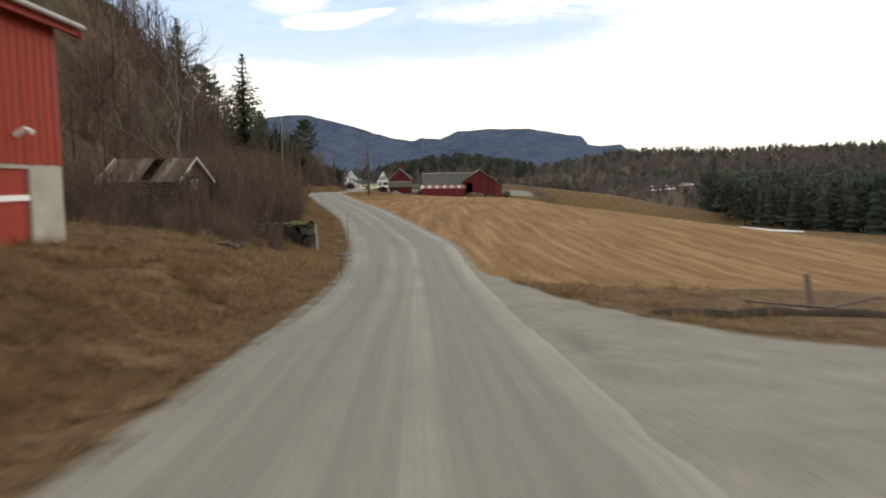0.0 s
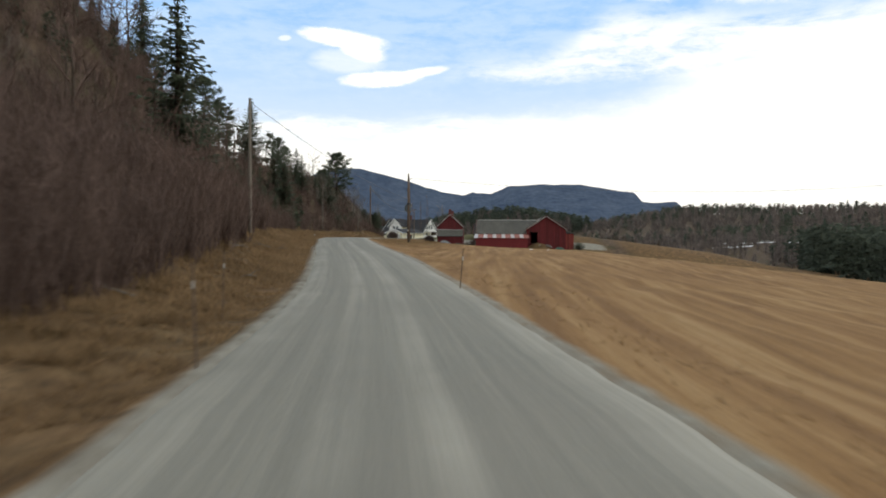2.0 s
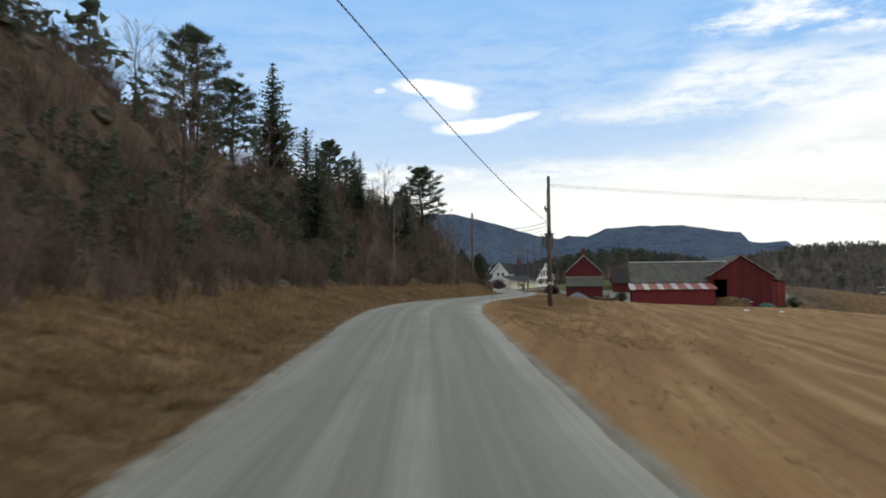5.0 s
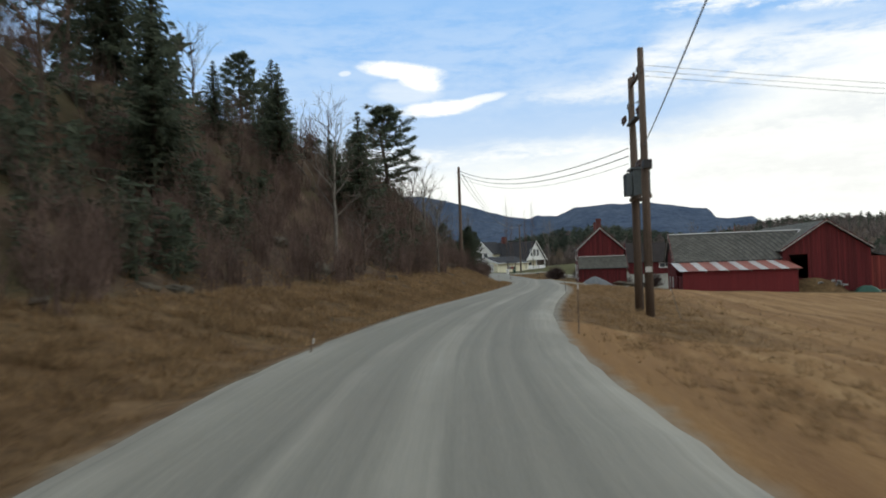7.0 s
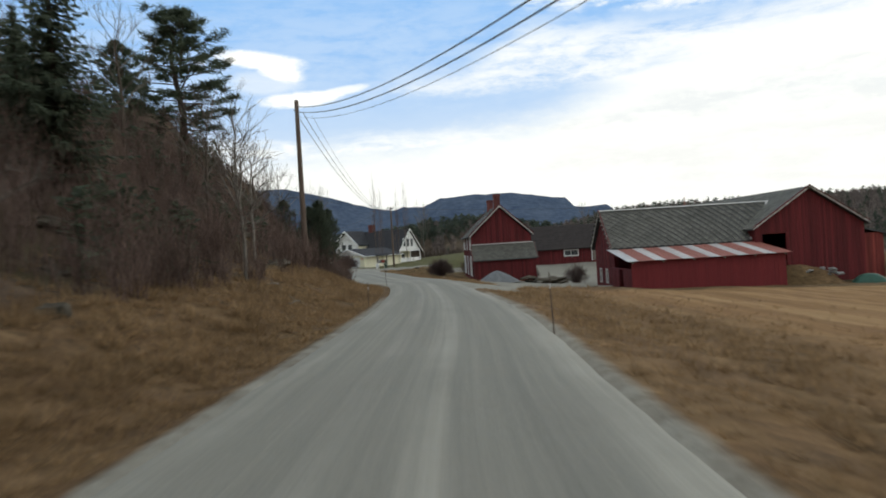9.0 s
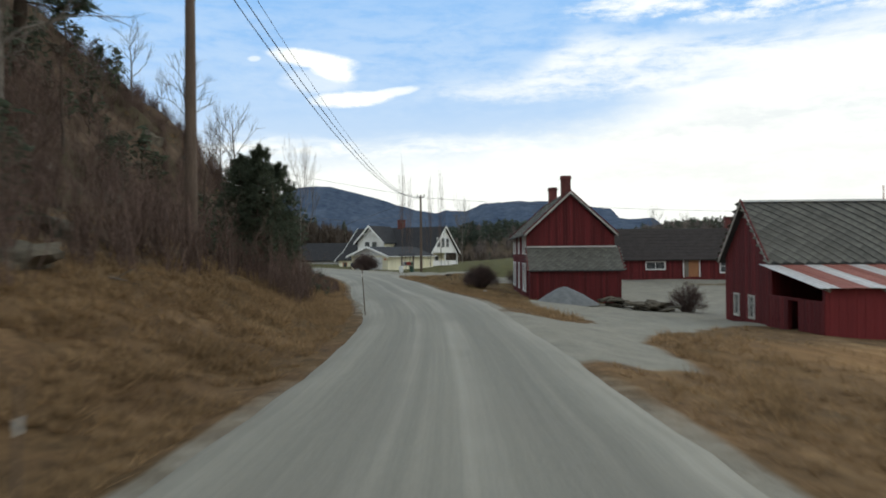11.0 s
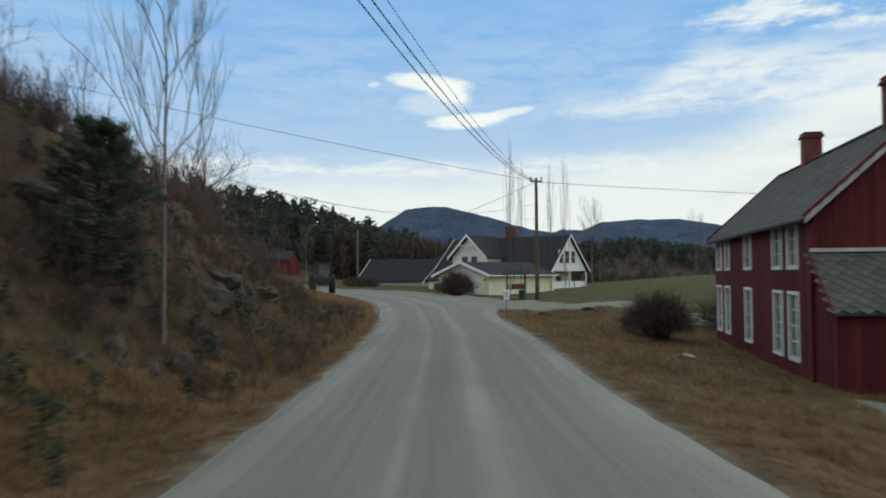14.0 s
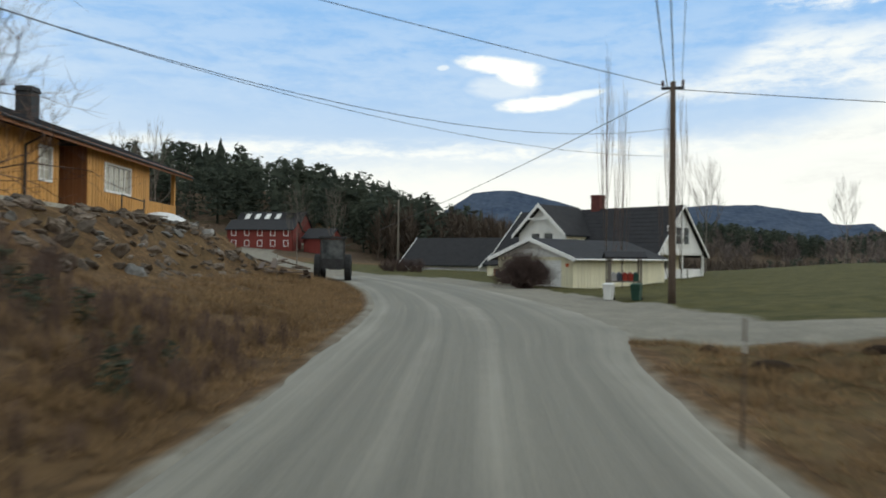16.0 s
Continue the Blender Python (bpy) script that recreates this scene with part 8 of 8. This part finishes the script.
def bin_(x, y, material, label):
    b = thing("wheelie_bin", (x, y, ground_z(x, y)), label, "bin", "bins by the junction", rz=-15)
    b.scale = (0.72, 0.72, 0.72)
    mb = Mesh()
    mb.add([(-0.22, -0.24, 0.05), (0.22, -0.24, 0.05), (0.22, 0.24, 0.05), (-0.22, 0.24, 0.05), (-0.29, -0.32, 0.95), (0.29, -0.32, 0.95), (0.29, 0.34, 0.95), (-0.29, 0.34, 0.95)],
           [(3, 2, 1, 0), (4, 5, 6, 7), (0, 1, 5, 4), (1, 2, 6, 5), (2, 3, 7, 6), (3, 0, 4, 7)])
    part("body", mb, material, b)
    ld = Mesh()
    ld.prism([(-0.31, -0.36, 0.95), (0.31, -0.36, 0.95), (0.31, 0.36, 1.03), (-0.31, 0.36, 1.03)], (0, 0, 0), (0, 0, 0.05))
    part("lid", ld, material, b)
    for s in (-1, 1):
        w = Mesh()
        w.tube([(s * 0.24, 0.3, 0.1), (s * 0.3, 0.3, 0.1)], 0.1, 12)
        part("wheel", w, M_TYRE, b)


bin_(-23.55, 250.6, M_GREEN, "dark green wheeled bin by the letterboxes")
bin_(-24.75, 250.9, M_WHITE, "pale grey wheeled bin by the letterboxes")


def car():
    x, y = -30.6, 265.6
    c = thing("car", (x, y, ground_z(x, y)), "blue-grey estate car parked by the garage", "car", rz=150)
    side = [(-2.1, 0.35), (2.05, 0.35), (2.1, 0.75), (1.3, 0.92), (0.75, 1.42), (-1.5, 1.46), (-2.05, 0.95)]
    mb = Mesh()
    mb.prism([(a, -0.82, z) for a, z in side], (0, 0, 0), (0, 1.64, 0))
    body = part("body", mb, M_CARBLUE, c)
    for s in (-1, 1):
        g = Mesh()
        g.prism([(1.12, s * 0.825, 0.95), (0.7, s * 0.825, 1.35), (-1.4, s * 0.825, 1.38), (-1.75, s * 0.825, 0.95)], (0, 0, 0), (0, 0.01 * s, 0))
        part("side_window", g, M_GLASS, c)
        for px in (-1.3, 1.3):
            w = Mesh()
            w.tube([(px, s * 0.66, 0.31), (px, s * 0.86, 0.31)], 0.31, 18)
            ty = part("tyre", w, M_TYRE, c)
            r = Mesh()
            r.tube([(px, s * 0.862, 0.31), (px, s * 0.872, 0.31)], 0.2, 14)
            part("rim", r, M_ZINC, ty)
    for s in (-1, 1):
        l = Mesh()
        l.box(2.07, 2.11, s * 0.7 - 0.15, s * 0.7 + 0.15, 0.58, 0.72)
        part("headlight", l, M_GREYWHITE, c)


car()


def covered_boat():
    x, y = 13.9, 196.6
    b = thing("covered_load", (x, y, ground_z(x, y)), "low load under a green tarpaulin by the barn", "tarpaulin", rz=-8)
    V, nx, ny = [], 13, 9
    for j in range(ny):
        for i in range(nx):
            u, v = i / (nx - 1) * 2 - 1, j / (ny - 1) * 2 - 1
            h = 0.75 * max(0, 1 - abs(u) ** 3) * max(0, 1 - abs(v) ** 2.5) + 0.06 * noise.fractal((u * 3, v * 3, 1), 1, 2, 3)
            V.append((u * 1.2, v * 0.75, h - 0.05))
    mb = Mesh()
    mb.add(V, [(j * nx + i, j * nx + i + 1, (j + 1) * nx + i + 1, (j + 1) * nx + i) for j in range(ny - 1) for i in range(nx - 1)])
    part("cover", mb, M_GREEN, b, smooth=True)
    for k in range(3):
        w = Mesh()
        w.tube([(1.5 + 0.35 * k, -0.2 + 0.2 * k, 0.0), (1.5 + 0.35 * k, -0.2 + 0.2 * k, 0.22)], 0.3, 14)
        part("discarded_tyre", w, M_TYRE, b)


covered_boat()
for i in range(16):
    s = rng.uniform(0.18, 0.42)
    x, y = 9.6 + rng.uniform(0, 2.6), 197.4 + rng.uniform(-0.6, 0.8)
    solo("ramp_stone", PALE[i % 3], None, "pale stone block at the barn ramp's edge", "stone", "ramp stones", m=pose(x, y, -1.75 + rng.uniform(-0.25, 0.3), 0, 0, rng.uniform(0, 360)) @ Matrix.Diagonal((s * 1.5, s, s * 0.8, 1)))


bush(-4.7, 209.6, 1.7, 1.2, M_BUSH, "rounded brown leafless bush before the outbuilding", 81, 160)
bush(-6.6, 221.5, 1.3, 0.6, M_BUSH, "small leafless bush by the outbuilding's foot", 82, 50)
for i, (x, y, sx, sy) in enumerate(((-21.0, 230.4, 0.42, 0.16), (-21.9, 231.7, 0.2, 0.14), (-19.0, 231.8, 0.4, 0.1), (6.2, 16.9, 1.1, 0.35), (7.6, 17.2, 0.9, 0.4), (9.2, 17.0, 1.3, 0.4), (11.0, 16.6, 1.2, 0.4))):
    sheet_patch(x, y, sx, sy, "earth_mound", M_DARK_EARTH, "low mound of dark bare earth in the grass", "earth mound", "earth mounds", 0.02, 0.12)
marker_post(-39.3, 247.6, 1.25, 0.03, False)
marker_post(-11.7, 146.2, 1.5, -0.5, False)
for i in range(16):
    l, w = rng.uniform(1.2, 3.2), rng.uniform(0.08, 0.16)
    x, y = -41.6 + rng.normal(0, 0.7), 252.5 + rng.normal(0, 1.3)
    mb = Mesh()
    mb.prism([(-l / 2, -w, 0), (l / 2, -w * 0.9, 0), (l / 2, w, 0), (-l / 2, w * 0.9, 0)], (0, 0, 0), (0, 0, 0.05))
    solo("scrap_board", mb, M_POLE, "dark weathered board in a scrap pile by the road", "board", "scrap boards", m=pose(x, y, ground_z(x, y) + 0.05 + 0.05 * i, rng.uniform(-8, 8), rng.uniform(-14, 14), rng.uniform(60, 130)))
for i in range(7):
    x, y = -44.6 + rng.normal(0, 0.25), 248.0 + rng.normal(0, 2.2)
    mb = Mesh()
    l = rng.uniform(1.5, 2.8)
    mb.prism([(-l / 2, -0.07, 0), (l / 2, -0.07, 0), (l / 2, 0.07, 0), (-l / 2, 0.07, 0)], (0, 0, 0), (0, 0, 0.05))
    solo("loose_plank", mb, M_POLE_GREY, "grey loose plank on the rubble before the house", "plank", "loose planks", m=pose(x, y, ground_z(x, y) + 0.16, 0, rng.uniform(-6, 6), rng.uniform(80, 110)))


# ---------- far red farm ----------
def far_barn(x, y, z, L, D, ev, ap, rz, label, dots):
    b = thing("far_farm_building", (x, y, z), label, "farm building", "far red farm", rz=rz)
    cor = [(-L / 2, -D / 2), (L / 2, -D / 2), (L / 2, D / 2), (-L / 2, D / 2)]
    for i in range(4):
        wall(b, cor[i], cor[(i + 1) % 4], -4, ev, M_RED_FADED, gable=(D / 2, ap - 0.1) if i in (1, 3) else None)
    for s in (-1, 1):
        roof_slab(b, (-L / 2 - 0.3, 0, ap), (L / 2 + 0.3, 0, ap), (L / 2 + 0.3, s * (D / 2 + 0.4), ev - 0.2), (-L / 2 - 0.3, s * (D / 2 + 0.4), ev - 0.2), M_DARKROOF)
    for k in range(dots):
        for z0 in ((0.6, 2.4) if ev > 3.4 else (0.8,)):
            window(b, cor[0], cor[1], 1.2 + (L - 2.4) * k / max(1, dots - 1), z0, z0 + 0.9, 0.7, M_WHITE, 1, 1)
    return b


far_barn(-88.2, 335, 2.2, 11.5, 6, 3.6, 5.2, 12, "red two-storey farm building with white windows", 5)
fb = far_barn(-93.0, 347, 2.6, 12.5, 8, 4.0, 7.0, 8, "large red barn with skylights in its dark roof", 0)
for k in range(4):
    sk = Mesh()
    sk.prism([(-5.0 + k * 2.0, -0.8, 6.5), (-4.1 + k * 2.0, -0.8, 6.5), (-4.1 + k * 2.0, -2.2, 5.5), (-5.0 + k * 2.0, -2.2, 5.5)], (0, 0, 0), (0, 0, 0.08))
    part("skylight", sk, M_WHITE, fb)
far_barn(-78.5, 338, 1.2, 5, 5, 3.2, 4.8, 0, "small dark red farm shed", 0)
